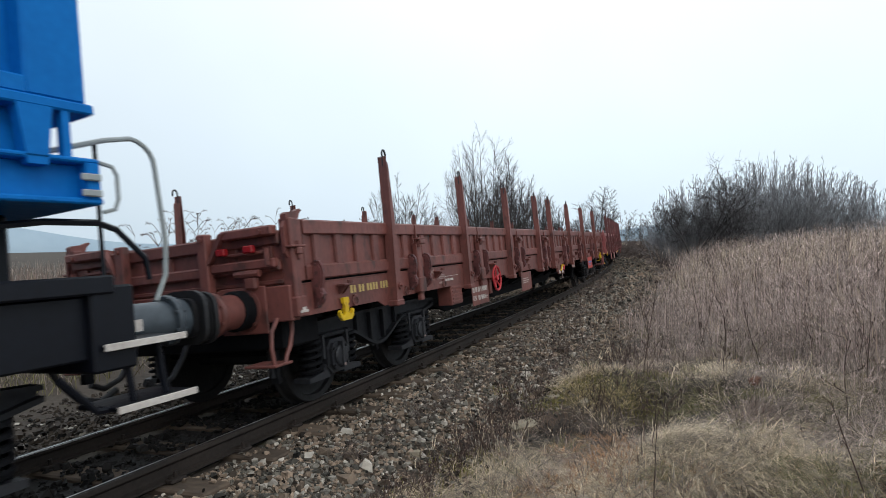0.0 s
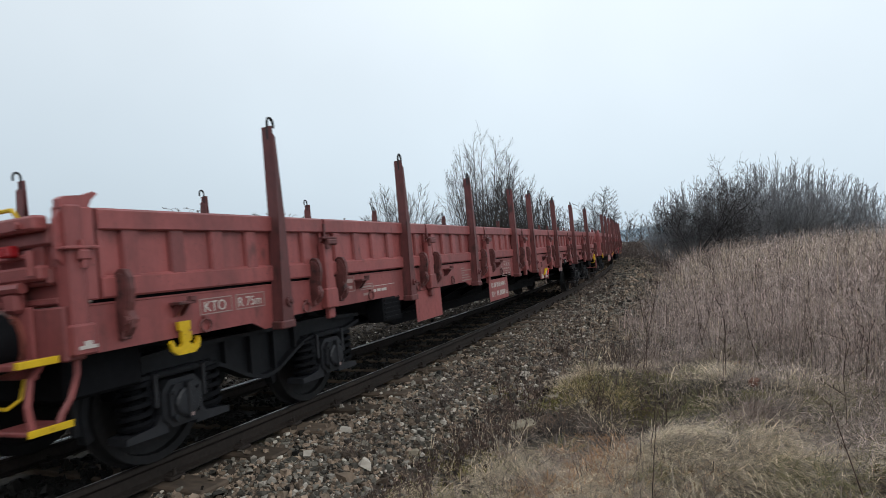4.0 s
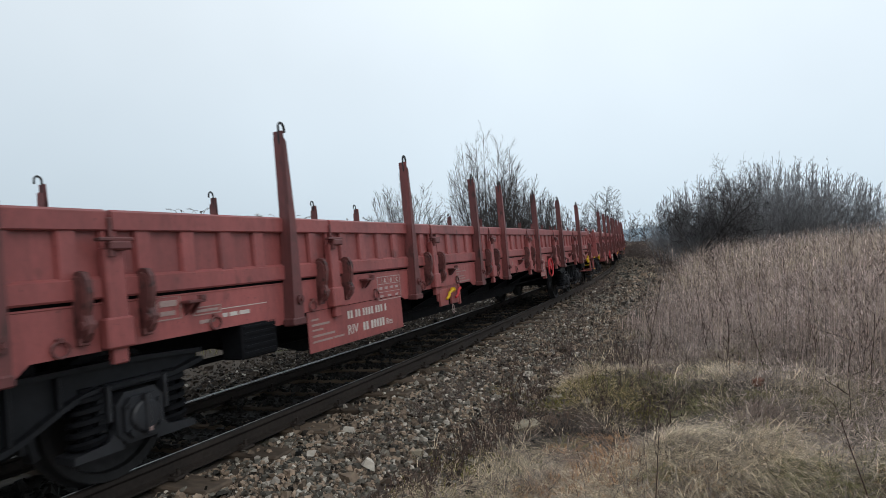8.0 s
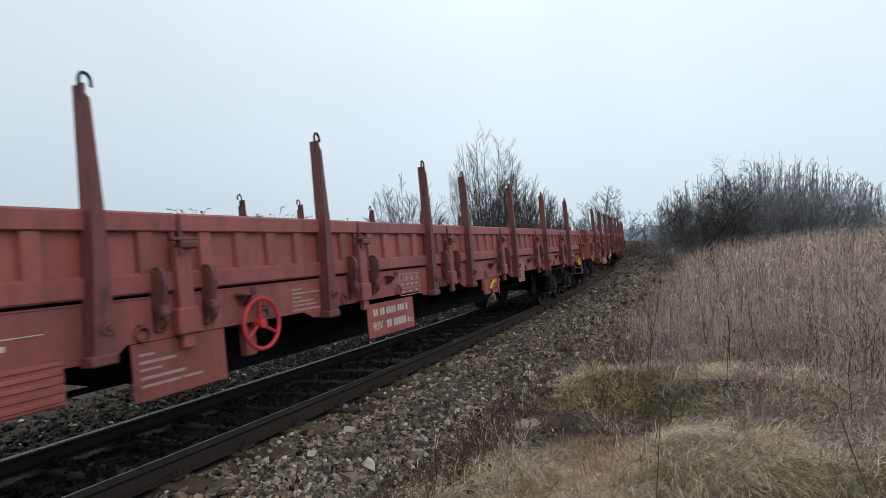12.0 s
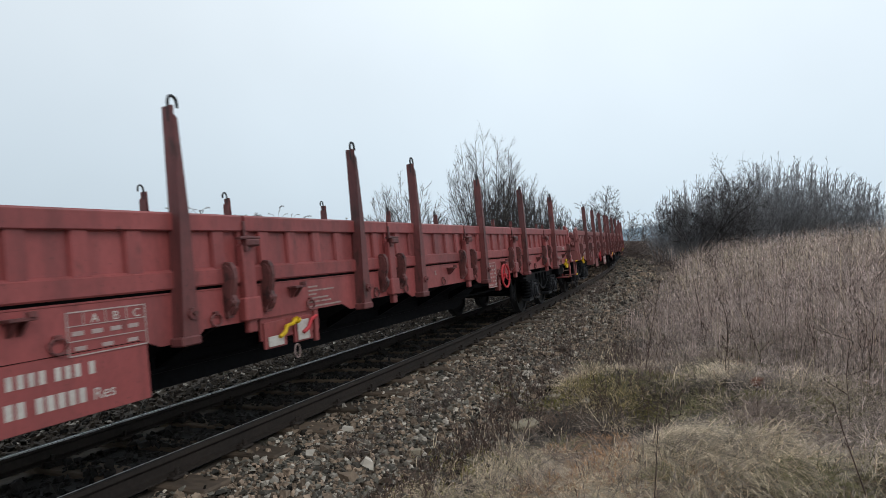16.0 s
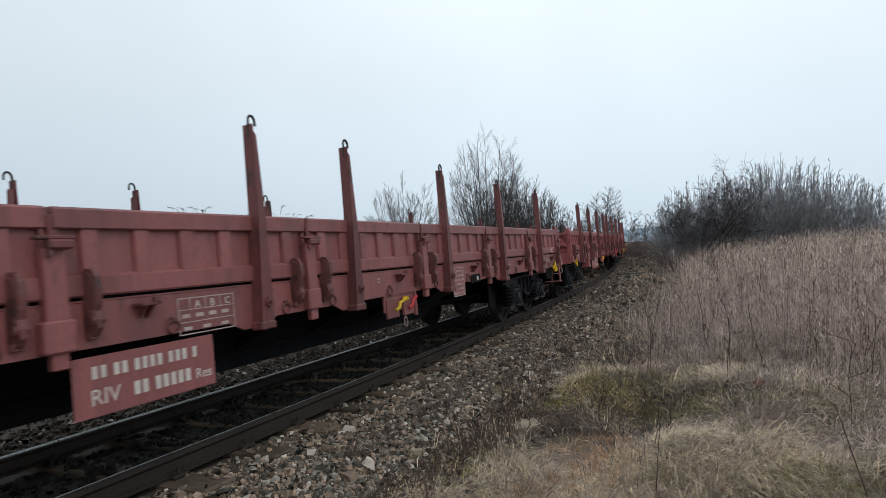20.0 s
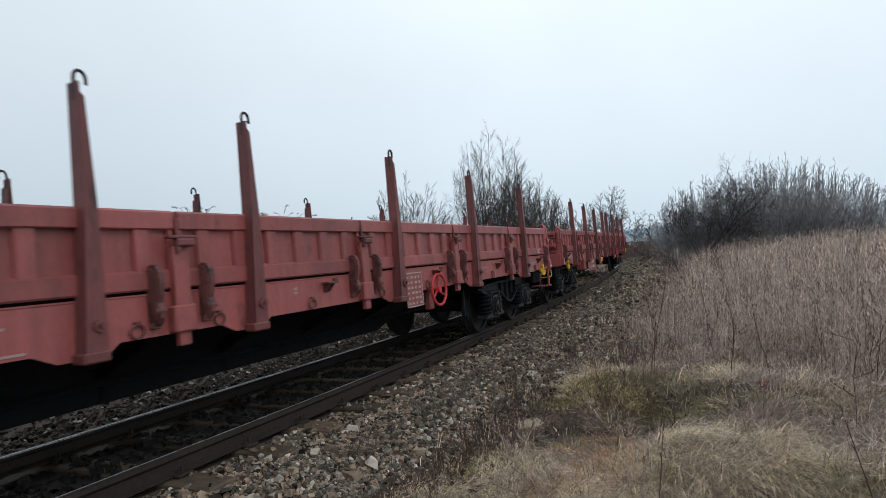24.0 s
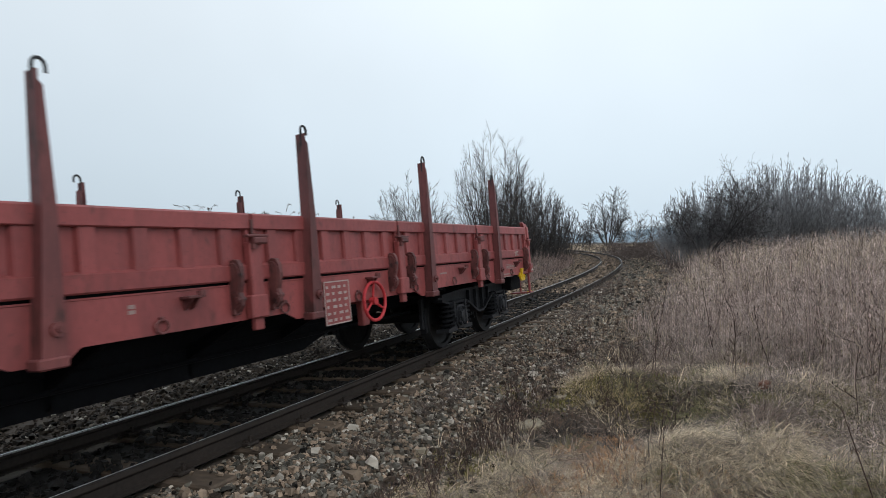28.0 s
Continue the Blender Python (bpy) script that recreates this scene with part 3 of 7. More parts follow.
def g_hook():
    g = Geo()
    pts = [(0.018, -0.055, 2.42), (0.02, -0.055, 2.56)]
    for k in range(9):
        a = math.pi * k / 8
        pts.append((0.058 - 0.038 * math.cos(a), -0.055, 2.56 + 0.05 * math.sin(a)))
    pts.append((0.096, -0.055, 2.53))
    g.tube(pts, 0.0115, 6)
    return g


def g_post():
    g = Geo()
    g.box(-0.065, 0.065, -0.07, 0.0, 1.12, 1.56, 0.01)
    g.box(-0.095, 0.085, -0.085, 0.0, 0.955, 1.14, 0.012)
    g.box(-0.045, 0.05, -0.055, 0.0, 0.86, 0.96, 0.008)
    g.box(-0.06, 0.06, 0.052, 0.075, 1.24, 1.775, 0.006)
    g.box(-0.05, 0.05, -0.02, 0.06, 1.0, 1.26, 0.004)
    return g


def g_latch():
    g = Geo()
    g.box(-0.125, 0.10, -0.115, -0.06, 1.592, 1.612, 0.004)
    g.box(-0.06, 0.085, -0.125, -0.055, 1.535, 1.592, 0.012)
    g.rod((-0.04, -0.09, 1.50), (-0.04, -0.09, 1.62), 0.022, n=8)
    g.box(-0.012, 0.012, -0.05, -0.03, 1.61, 1.74, 0.004)
    return g


def g_hinge():
    g = Geo()
    arm = [(0.0, 1.40), (-0.04, 1.425), (-0.085, 1.415), (-0.112, 1.37), (-0.118, 1.30), (-0.105, 1.22), (-0.088, 1.17), (-0.105, 1.12), (-0.10, 1.07), (-0.07, 1.03), (-0.03, 1.01), (0.0, 1.02)]
    g.prism(arm, 0, -0.02, 0.02)
    g.prism([(0.88 * y, 1.225 + 0.86 * (z - 1.225)) for y, z in arm], 0, -0.03, 0.03)
    g.rod((-0.04, -0.075, 1.115), (0.04, -0.075, 1.115), 0.026, n=8)
    g.box(-0.03, 0.03, -0.045, 0.0, 1.0, 1.18, 0.006)
    g.box(-0.032, 0.032, -0.06, -0.03, 1.30, 1.40, 0.008)
    return g


def g_lug():
    """A bracket to tie ropes to, on the side beam."""
    g = Geo()
    g.box(-0.07, 0.075, -0.10, 0.0, 1.165, 1.185, 0.004)
    g.prism([(-0.09, 1.165), (0.0, 1.165), (0.0, 1.085), (-0.03, 1.10)], 0, -0.035, -0.02)
    g.prism([(-0.09, 1.165), (0.0, 1.165), (0.0, 1.085), (-0.03, 1.10)], 0, 0.02, 0.035)
    g.rod((0.05, -0.085, 1.185), (0.05, -0.085, 1.215), 0.03, n=8)
    return g


def g_ring():
    g = Geo()
    pts = [(0.05 * math.cos(a), -0.018, 1.0 + 0.045 * math.sin(a)) for a in [2 * math.pi * k / 12 for k in range(12)]]
    g.tube(pts, 0.009, 5, True)
    g.box(-0.02, 0.02, -0.03, 0.0, 1.035, 1.065, 0.005)
    return g


def g_solebar():
    """The long side beam with deeper pockets under the stakes; outer face at y = -1.36."""
    g = Geo()
    low = [(-9.32, 0.95)]
    for s in sorted([-a for a in STAKES] + list(STAKES)):
        low += [(s - 0.30, 0.95), (s - 0.16, 0.885), (s + 0.14, 0.885), (s + 0.22, 0.95)]
    low.append((9.32, 0.95))
    g.prism(low + [(9.32, 1.222), (-9.32, 1.222)], 1, -1.36, -1.345)
    g.box(-9.32, 9.32, -1.365, -1.25, 1.222, 1.236, 0.003)
    g.box(-9.32, 9.32, -1.345, -1.26, 0.952, 0.966, 0.003)
    return g


def g_headstock():
    """The end beam; its outer face at x = 9.28."""
    g = Geo()
    g.box(9.16, 9.28, -1.36, 1.36, 0.93, 1.235, 0.01)
    return g


def g_frame():
    g = Geo()
    for y in (-0.42, 0.42):
        g.box(-9.15, 9.15, y - 0.05, y + 0.05, 0.70, 1.19, 0.01)
    # black strips stand in for the shade in the gap under the drop-sides
    for y in (-1.31, 1.31):
        g.box(-9.12, 9.12, y - 0.012, y + 0.012, 1.19, 1.31, 0.002)
    for i in range(13):
        x = -9.0 + i * 1.5
        g.box(x - 0.05, x + 0.05, -1.25, 1.25, 1.0, 1.19, 0.006)
    for sx in (-1, 1):
        g.box(sx * PIVOT - 0.25, sx * PIVOT + 0.25, -1.15, 1.15, 0.86, 1.12, 0.02)
    # added dark boxes that imitate the deep shade below the headstocks
    for sx in (-1, 1):
        g.box(min(sx * 8.72, sx * 9.24), max(sx * 8.72, sx * 9.24), -1.18, 1.18, 0.68, 0.96, 0.02)
        g.box(min(sx * 8.35, sx * 8.75), max(sx * 8.35, sx * 8.75), -0.95, 0.95, 0.56, 0.72, 0.02)
    for y in (-0.42, 0.42):
        g.prism([(-5.3, 0.86), (-3.9, 0.44), (3.9, 0.44), (5.3, 0.86)], 1, y - 0.03, y + 0.03)
    for x in (-3.6, -2.4, -1.2, 0.0, 1.2, 2.4, 3.6):
        g.box(x - 0.03, x + 0.03, -0.45, 0.45, 0.46, 0.72, 0.006)
        g.prism([(-1.2, 1.02), (-0.42, 0.72), (-0.42, 0.60), (-1.2, 0.96)], 0, x - 0.025, x + 0.025)
    g.rod((-6.0, -0.62, 0.62), (6.0, -0.62, 0.62), 0.022, n=6)
    g.rod((-6.0, 0.2, 0.50), (6.0, 0.2, 0.50), 0.025, n=6)
    return g


def g_board():
    return Geo().box(0.004, 0.226, -1.29, 1.29, 1.20, 1.244, 0.006)


def g_endwall():
    """The end flap with rails and ribs, a little lower than the sides; outer face towards +x at 9.26."""
    g = Geo()
    g.box(9.185, 9.225, -1.325, 1.325, 1.24, 1.69, 0.003)
    g.box(9.185, 9.27, -1.28, 1.28, 1.585, 1.705, 0.014)
    g.box(9.185, 9.285, -1.28, 1.28, 1.36, 1.46, 0.016)
    g.box(9.185, 9.255, -1.28, 1.28, 1.25, 1.29, 0.008)
    for i in range(7):
        y = -1.14 + i * 0.38
        g.box(9.22, 9.25, y - 0.045, y + 0.045, 1.44, 1.60, 0.006)
    return g


def g_cornerpost():
    """The corner post with its lock and the guide plate on top; near corner at the rear end."""
    g = Geo()
    g.box(9.15, 9.25, -1.402, -1.28, 0.955, 1.80, 0.012)
    g.box(9.13, 9.265, -1.425, -1.27, 0.955, 1.13, 0.012)
    g.box(9.07, 9.16, -1.385, -1.32, 1.255, 1.79, 0.008)
    g.box(9.08, 9.28, -1.43, -1.34, 1.545, 1.565, 0.006)
    g.box(9.13, 9.21, -1.435, -1.36, 1.48, 1.545, 0.012)
    g.rod((9.17, -1.41, 1.44), (9.17, -1.41, 1.60), 0.02, n=8)
    g.prism([(9.255, 1.78), (9.255, 1.83), (9.23, 1.848), (9.12, 1.858), (9.05, 1.885), (9.03, 1.87), (9.07, 1.835), (9.09, 1.79)], 1, -1.375, -1.315)
    g.prism([(9.25, 1.78), (9.25, 1.46), (9.285, 1.50), (9.285, 1.72)], 1, -1.36, -1.33)
    return g


def g_endstay():
    """An upright and a slanting strut that hold the end flap, the lock bar between them and the corner, pins and a bracket."""
    g = Geo()
    g.box(9.27, 9.36, -0.57, -0.46, 1.22, 1.75, 0.012)
    g.prism([(-0.61, 1.50), (-0.56, 1.47), (-0.72, 1.73), (-0.78, 1.73)], 0, 9.30, 9.36)
    g.box(9.26, 9.35, -1.28, -0.72, 1.665, 1.75, 0.014)
    g.box(9.26, 9.33, -1.27, -0.57, 1.39, 1.475, 0.014)
    g.box(9.255, 9.30, -1.12, -0.68, 1.52, 1.55, 0.008)
    g.box(9.27, 9.34, -1.06, -0.93, 1.22, 1.34, 0.02)
    g.rod((9.32, -1.10, 1.36), (9.32, -0.84, 1.36), 0.032, n=8)
    g.rod((9.33, -1.20, 1.56), (9.33, -1.20, 1.42), 0.022, n=8)
    for y in (-0.515, -1.16):
        g.rod((9.35, y, 1.70), (9.375, y, 1.70), 0.022, n=6)
    return g


def g_buffer():
    g = Geo()
    g.lathe([(0.19, 9.355), (0.19, 9.375), (0.15, 9.385), (0.147, 9.72), (0.182, 9.725), (0.186, 9.735), (0.186, 9.765), (0.178, 9.775), (0.152, 9.785), (0.152, 9.875), (0.10, 9.885)], 24, 0, (0, -0.875, 1.055))
    for a in range(4):
        t = math.pi / 4 + a * math.pi / 2
        g.rod((9.37, -0.875 + 0.17 * math.cos(t), 1.055 + 0.17 * math.sin(t)), (9.40, -0.875 + 0.17 * math.cos(t), 1.055 + 0.17 * math.sin(t)), 0.02, n=6)
    for a in range(8):
        t = math.pi / 8 + a * math.pi / 4
        g.rod((9.71, -0.875 + 0.168 * math.cos(t), 1.055 + 0.168 * math.sin(t)), (9.79, -0.875 + 0.168 * math.cos(t), 1.055 + 0.168 * math.sin(t)), 0.013, n=6)
    return g


def g_bufferhead():
    """A broad plate with rounded corners on a short neck."""
    g = Geo()
    for x0, x1, a, b in ((9.86, 9.897, 0.165, 0.15), (9.895, 9.935, 0.235, 0.205), (9.934, 9.951, 0.215, 0.185)):
        rim = []
        for k in range(28):
            t = 2 * math.pi * k / 28
            c, d = math.cos(t), math.sin(t)
            rim.append((-0.875 + a * math.copysign(abs(c) ** 0.55, c), 1.055 + b * math.copysign(abs(d) ** 0.55, d)))
        g.prism(rim, 0, x0, x1)
    return g


def g_sleeve():
    g = Geo()
    g.lathe([(0.15, 9.385), (0.172, 9.39), (0.172, 9.50), (0.16, 9.51), (0.15, 9.51)], 20, 0, (0, -0.875, 1.055))
    return g


def g_drawhook():
    g = Geo()
    g.box(9.28, 9.46, -0.05, 0.05, 1.0, 1.09, 0.015)
    g.tube([(9.45, 0, 1.05), (9.52, 0, 1.03), (9.57, 0, 1.06), (9.58, 0, 1.12), (9.53, 0, 1.15)], 0.04, 8)
    return g


def g_coupling():
    """The screw coupling: links and a screw between the hooks."""
    g = Geo()
    for y in (-0.06, 0.06):
        g.tube([(9.55, y, 1.05), (9.66, y, 0.96), (9.78, y, 0.90)], 0.022, 6)
    g.rod((9.76, 0, 0.90), (10.1, 0, 0.90), 0.03, n=8)
    g.rod((9.92, 0, 0.90), (9.92, 0, 0.70), 0.018, n=6)
    g.rod((9.92, 0, 0.68), (9.92, 0, 0.60), 0.05, n=8)
    return g


def g_hose(y):
    def make():
        g = Geo()
        g.tube([(9.30, y, 0.95), (9.42, y, 0.90), (9.52, y - 0.02, 0.70), (9.64, y - 0.03, 0.55), (9.80, y - 0.03, 0.50), (9.93, y - 0.02, 0.56)], 0.026, 8)
        g.box(9.24, 9.34, y - 0.05, y + 0.05, 0.90, 1.0, 0.02)
        return g
    return make


def g_cornerstep():
    """The shunter's step: two curved hangers and a tread; near side."""
    g = Geo()
    g.tube([(9.14, -1.24, 0.96), (9.155, -1.25, 0.84), (9.20, -1.25, 0.72), (9.26, -1.25, 0.64), (9.28, -1.25, 0.59)], 0.019, 6)
    g.tube([(9.30, -1.22, 0.96), (9.40, -1.23, 0.86), (9.43, -1.24, 0.72), (9.42, -1.25, 0.59)], 0.019, 6)
    g.box(9.22, 9.46, -1.28, -0.96, 0.572, 0.596, 0.006)
    return g


def g_rearstep():
    """The rear step hangs from one flat post below the corner."""
    g = Geo()
    g.box(9.17, 9.235, -1.36, -1.325, 0.575, 0.97, 0.008)
    g.tube([(9.30, -1.10, 0.95), (9.36, -1.10, 0.80), (9.40, -1.10, 0.59)], 0.017, 6)
    g.box(9.18, 9.46, -1.33, -0.96, 0.572, 0.596, 0.006)
    return g


def g_stepedge():
    g = Geo()
    g.box(9.22, 9.465, -1.294, -1.279, 0.566, 0.606, 0.003)
    return g


def g_grip():
    """The looped handrail under the buffer."""
    g = Geo()
    g.tube([(9.36, -1.12, 0.86), (9.40, -1.14, 0.76), (9.46, -1.12, 0.72), (9.46, -0.66, 0.72), (9.40, -0.64, 0.78), (9.36, -0.64, 0.86)], 0.010, 6)
    return g


def g_ropehook():
    """The anchor-shaped towing hook below the side beam, near its end."""
    g = Geo()
    out = [(-0.055, 1.06), (0.055, 1.06), (0.055, 1.0), (0.032, 0.985), (0.032, 0.90), (0.06, 0.875), (0.10, 0.885), (0.125, 0.935), (0.145, 0.915), (0.13, 0.855),
           (0.08, 0.82), (-0.08, 0.82), (-0.13, 0.855), (-0.145, 0.915), (-0.125, 0.935), (-0.10, 0.885), (-0.06, 0.875), (-0.032, 0.90), (-0.032, 0.985), (-0.055, 1.0)]
    g.prism([(x, z) for x, z in out], 1, -1.405, -1.375)
    g.box(-0.09, 0.0, -1.385, -1.33, 0.90, 0.98, 0.01)
    return g


# bogie: origin over its centre at rail height; the near side frame at y = -1.0
def g_sideframe():
    """A pressed side frame: shallow over the axle boxes, a curved belly between them, flanges round the web."""
    g = Geo()
    y0, y1 = -1.10, -0.95
    xs = [-1.46, -1.38, -1.2, -1.0, -0.8] + [-0.66 + 0.06 * i for i in range(23)] + [0.8, 1.0, 1.2, 1.38, 1.46]

    def low(x):
        a = abs(x)
        return 0.665 + max(0.0, a - 1.2) * 0.22 if a > 0.66 else 0.665 - 0.225 * (0.5 + 0.5 * math.cos(math.pi * a / 0.66))

    def top(x):
        return 0.83 - max(0.0, abs(x) - 0.9) * 0.06

    g.prism([(x, low(x)) for x in xs] + [(x, top(x)) for x in reversed(xs)], 1, -1.035, -1.005)
    g.prism([(x, low(x) - 0.012) for x in xs] + [(x, low(x) + 0.022) for x in reversed(xs)], 1, y0, y1)
    g.prism([(x, top(x) - 0.02) for x in xs] + [(x, top(x) + 0.012) for x in reversed(xs)], 1, y0, y1)
    for x in (-0.42, -0.14, 0.14, 0.42):
        g.box(x - 0.012, x + 0.012, -1.085, -1.03, low(x) + 0.01, 0.82, 0.003)
    for x in (-0.66, 0.66):
        g.box(x - 0.03, x + 0.03, -1.10, -0.96, 0.40, 0.69, 0.01)
    for x in (-1.13, 1.13):
        g.box(x - 0.025, x + 0.025, -1.09, -0.97, 0.50, 0.69, 0.01)
    for x in (-0.9, 0.9):
        g.box(x - 0.22, x + 0.22, -1.11, -0.95, 0.655, 0.70, 0.012)
    return g


def g_axlebox():
    """A cast axle box: eight-sided body, ribbed cover with bolts, and the wings that the springs stand on."""
    g = Geo()
    out = [(-0.17, 0.37), (-0.10, 0.30), (0.10, 0.30), (0.17, 0.37), (0.17, 0.56), (0.11, 0.63), (-0.11, 0.63), (-0.17, 0.56)]
    g.prism(out, 1, -1.13, -0.90)
    g.prism([(0.8 * x, 0.46 + 0.8 * (z - 0.46)) for x, z in out], 1, -1.165, -1.12)
    g.lathe([(0.105, -1.16), (0.105, -1.185), (0.09, -1.197), (0.03, -1.20)], 16, 1, (0, 0, 0.46))
    g.box(-0.018, 0.018, -1.215, -1.15, 0.34, 0.60, 0.006)
    for x in (-0.105, 0.105):
        for z in (0.38, 0.54):
            g.rod((x, -1.15, z), (x, -1.185, z), 0.017, n=6)
    for sx in (-1, 1):
        g.prism([(sx * 0.14, 0.44), (sx * 0.22, 0.34), (sx * 0.44, 0.315), (sx * 0.44, 0.27), (sx * 0.12, 0.27)], 1, -1.11, -0.92)
        g.box(min(sx * 0.19, sx * 0.22), max(sx * 0.19, sx * 0.22), -1.13, -0.94, 0.46, 0.69, 0.006)
    return g


def g_spring():
    g = Geo()
    pts = []
    turns = 5.0
    for k in range(int(turns * 12) + 1):
        a = 2 * math.pi * k / 12
        pts.append((0.098 * math.cos(a), -1.02 + 0.098 * math.sin(a), 0.325 + 0.33 * k / (turns * 12)))
    g.tube(pts, 0.022, 5)
    g.rod((0, -1.02, 0.31), (0, -1.02, 0.70), 0.055, n=8)
    return g


def g_wheel():
    """A wheel with flange, rim, dished web and hub; its tread at y = 0."""
    g = Geo()
    g.lathe([(0.06, -0.11), (0.105, -0.11), (0.11, -0.06), (0.16, -0.025), (0.33, 0.0), (0.385, -0.02), (0.395, -0.06), (0.452, -0.065), (0.458, -0.05),
             (0.463, 0.03), (0.47, 0.042), (0.488, 0.05), (0.487, 0.066), (0.47, 0.072), (0.395, 0.072), (0.385, 0.04), (0.33, 0.035), (0.16, 0.03), (0.11, 0.06), (0.06, 0.062)], 28, 1)
    for a in range(3):
        t = a * 2 * math.pi / 3
        g.rod((0.25 * math.cos(t), -0.03, 0.25 * math.sin(t)), (0.25 * math.cos(t), 0.04, 0.25 * math.sin(t)), 0.025, n=6)
    return g


def g_axle():
    g = Geo()
    g.lathe([(0.06, -1.12), (0.065, -0.86), (0.09, -0.84), (0.085, -0.2), (0.08, 0.0), (0.085, 0.2), (0.09, 0.84), (0.065, 0.86), (0.06, 1.12)], 14, 1)
    return g


def g_bolster():
    g = Geo()
    g.box(-0.16, 0.16, -1.0, 1.0, 0.60, 0.84, 0.02)
    g.box(-0.34, 0.34, -0.36, 0.36, 0.80, 0.87, 0.02)
    g.box(-1.25, -1.15, -1.0, 1.0, 0.68, 0.80, 0.01)
    g.box(1.15, 1.25, -1.0, 1.0, 0.68, 0.80, 0.01)
    return g


def g_shoe():
    g = Geo()
    arc = [(0.475 + d) for d in (0.0, 0.05)]
    pts = [(arc[0] * math.cos(t), arc[0] * math.sin(t)) for t in [(-0.35 + 0.14 * k) for k in range(6)]]
    pts += [(arc[1] * math.cos(t), arc[1] * math.sin(t)) for t in [(0.35 - 0.14 * k) for k in range(6)]]
    g.prism(pts, 1, -0.045, 0.045)
    g.box(0.5, 0.56, -0.03, 0.03, -0.12, 0.30, 0.01)
    return g


FLIP = pose(0, 0, 0, 0, 0, 180)
MIRROR = Matrix.Diagonal((1, -1, 1, 1))
wheelsets, bogies = [], []


def bogie(parent, x, k):
    """One two-axle bogie under a wagon; its wheelsets turn."""
    b = part("bogie", got("bolster", g_bolster, FRAMEBLACK), parent, pose(x, 0, 0), "grimy two-axle bogie with coil springs")
    bogies.append((b, k, x))
    for turn_ in (Matrix.Identity(4), FLIP):
        part("side_frame", got("side_frame", g_sideframe, FRAMEBLACK), b, turn_)
        for ax in (-0.9, 0.9):
            a = part("axle_box", got("axle_box", g_axlebox, GRIME), b, turn_ @ pose(ax, 0, 0))
            part("marking", got("axle_marking", g_bars([(-0.010, 0.012, 0.36, 0.385)]), FADED), a, pose(0.0, -1.216, 0))
            for d in (-0.30, 0.30):
                part("coil_spring", got("coil_spring", g_spring, BLACK, True), b, turn_ @ pose(ax + d, 0, 0))
    for ax in (-0.9, 0.9):
        g = got("wheelset", lambda: wheelset_geo(), TYRE, True)
        w = part("wheelset", g, b, pose(ax, 0, 0.46), "dark steel wheels on an axle")
        wheelsets.append((w, ax))
        for y in (-0.75, 0.75):
            for out in (-1, 1):
                m = pose(ax, y, 0.46) if out > 0 else pose(ax, y, 0.46, 0, 0, 180)
                part("brake_shoe", got("brake_shoe", g_shoe, GRIME), b, m)


def wheelset_geo():
    g = g_axle()
    for s in (-1, 1):
        w = g_wheel()
        o = len(g.v)
        g.v += [(x, s * (0.75 - y), z) for x, y, z in w.v]
        g.f += [tuple(i + o for i in f) for f in w.f]
    return g


def lettering(name, text, size, parent, m, material, label="", squeeze=1.0):
    """Raised paint letters in the built-in font, turned into a mesh."""
    key = ("text", text, size, material.name)
    if key not in cache:
        cu = bpy.data.curves.new("letters", "FONT")
        cu.body, cu.size, cu.extrude, cu.align_x = text, size, 0.0015, "LEFT"
        tmp = bpy.data.objects.new("letters", cu)
        me = bpy.data.meshes.new_from_object(tmp)
        bpy.data.objects.remove(tmp)
        me.materials.clear()
        me.materials.append(material)
        cache[key] = me
    return part(name, cache[key], parent, m @ Matrix.Diagonal((squeeze, 1, 1, 1)), label)


def facing(x, z, y=-1.362):
    """A pose for letters on the near side: reading along the train."""
    return pose(x, y, z, 90, 0, 0)


def g_bars(rows):
    """Plain bars for writing too small to read: rows of (x0, x1, z0, z1)."""
    def make():
        g = Geo()
        for x0, x1, z0, z1 in rows:
            g.box(x0, x1, -0.0025, 0.0, z0, z1, 0.0005)
        return g
    return make


def digits(n, h=0.09, w=0.05, gap=0.022, groups=(2, 4, 8, 11)):
    rows, x = [], 0.0
    for i in range(n):
        if i in groups:
            x += w * 0.9
        rows.append((x, x + w, 0, h))
        x += w + gap
    return rows


def table_rows():
    """A framed load table: outline, rulings and small entries."""
    rows = [(0, 0.40, 0, 0.012), (0, 0.40, 0.40, 0.412), (0, 0.012, 0, 0.41), (0.388, 0.40, 0, 0.41)]
    for i in range(6):
        for j in range(4):
            rows.append((0.03 + j * 0.092, 0.092 + j * 0.092 - 0.014 * ((i + j) % 3), 0.032 + i * 0.062, 0.058 + i * 0.062))
    return rows


def frame_rows(w, h, words):
    rows = [(0, w, 0, 0.008), (0, w, h - 0.008, h), (0, 0.008, 0, h), (w - 0.008, w, 0, h)]
    return rows + words


def g_wheelrim(spokes):
    def make():
        g = Geo()
        pts = [(0.20 * math.cos(a), 0, 0.20 * math.sin(a)) for a in [2 * math.pi * k / 28 for k in range(28)]]
        g.tube(pts, 0.018, 8, True)
        for k in range(spokes):
            a = math.pi / 2 + k * 2 * math.pi / spokes
            g.rod((0.04 * math.cos(a), 0.02, 0.04 * math.sin(a)), (0.19 * math.cos(a), 0.0, 0.19 * math.sin(a)), 0.013, n=6)
        g.rod((0, -0.02, 0), (0, 0.05, 0), 0.04, n=12)
        return g
    return make


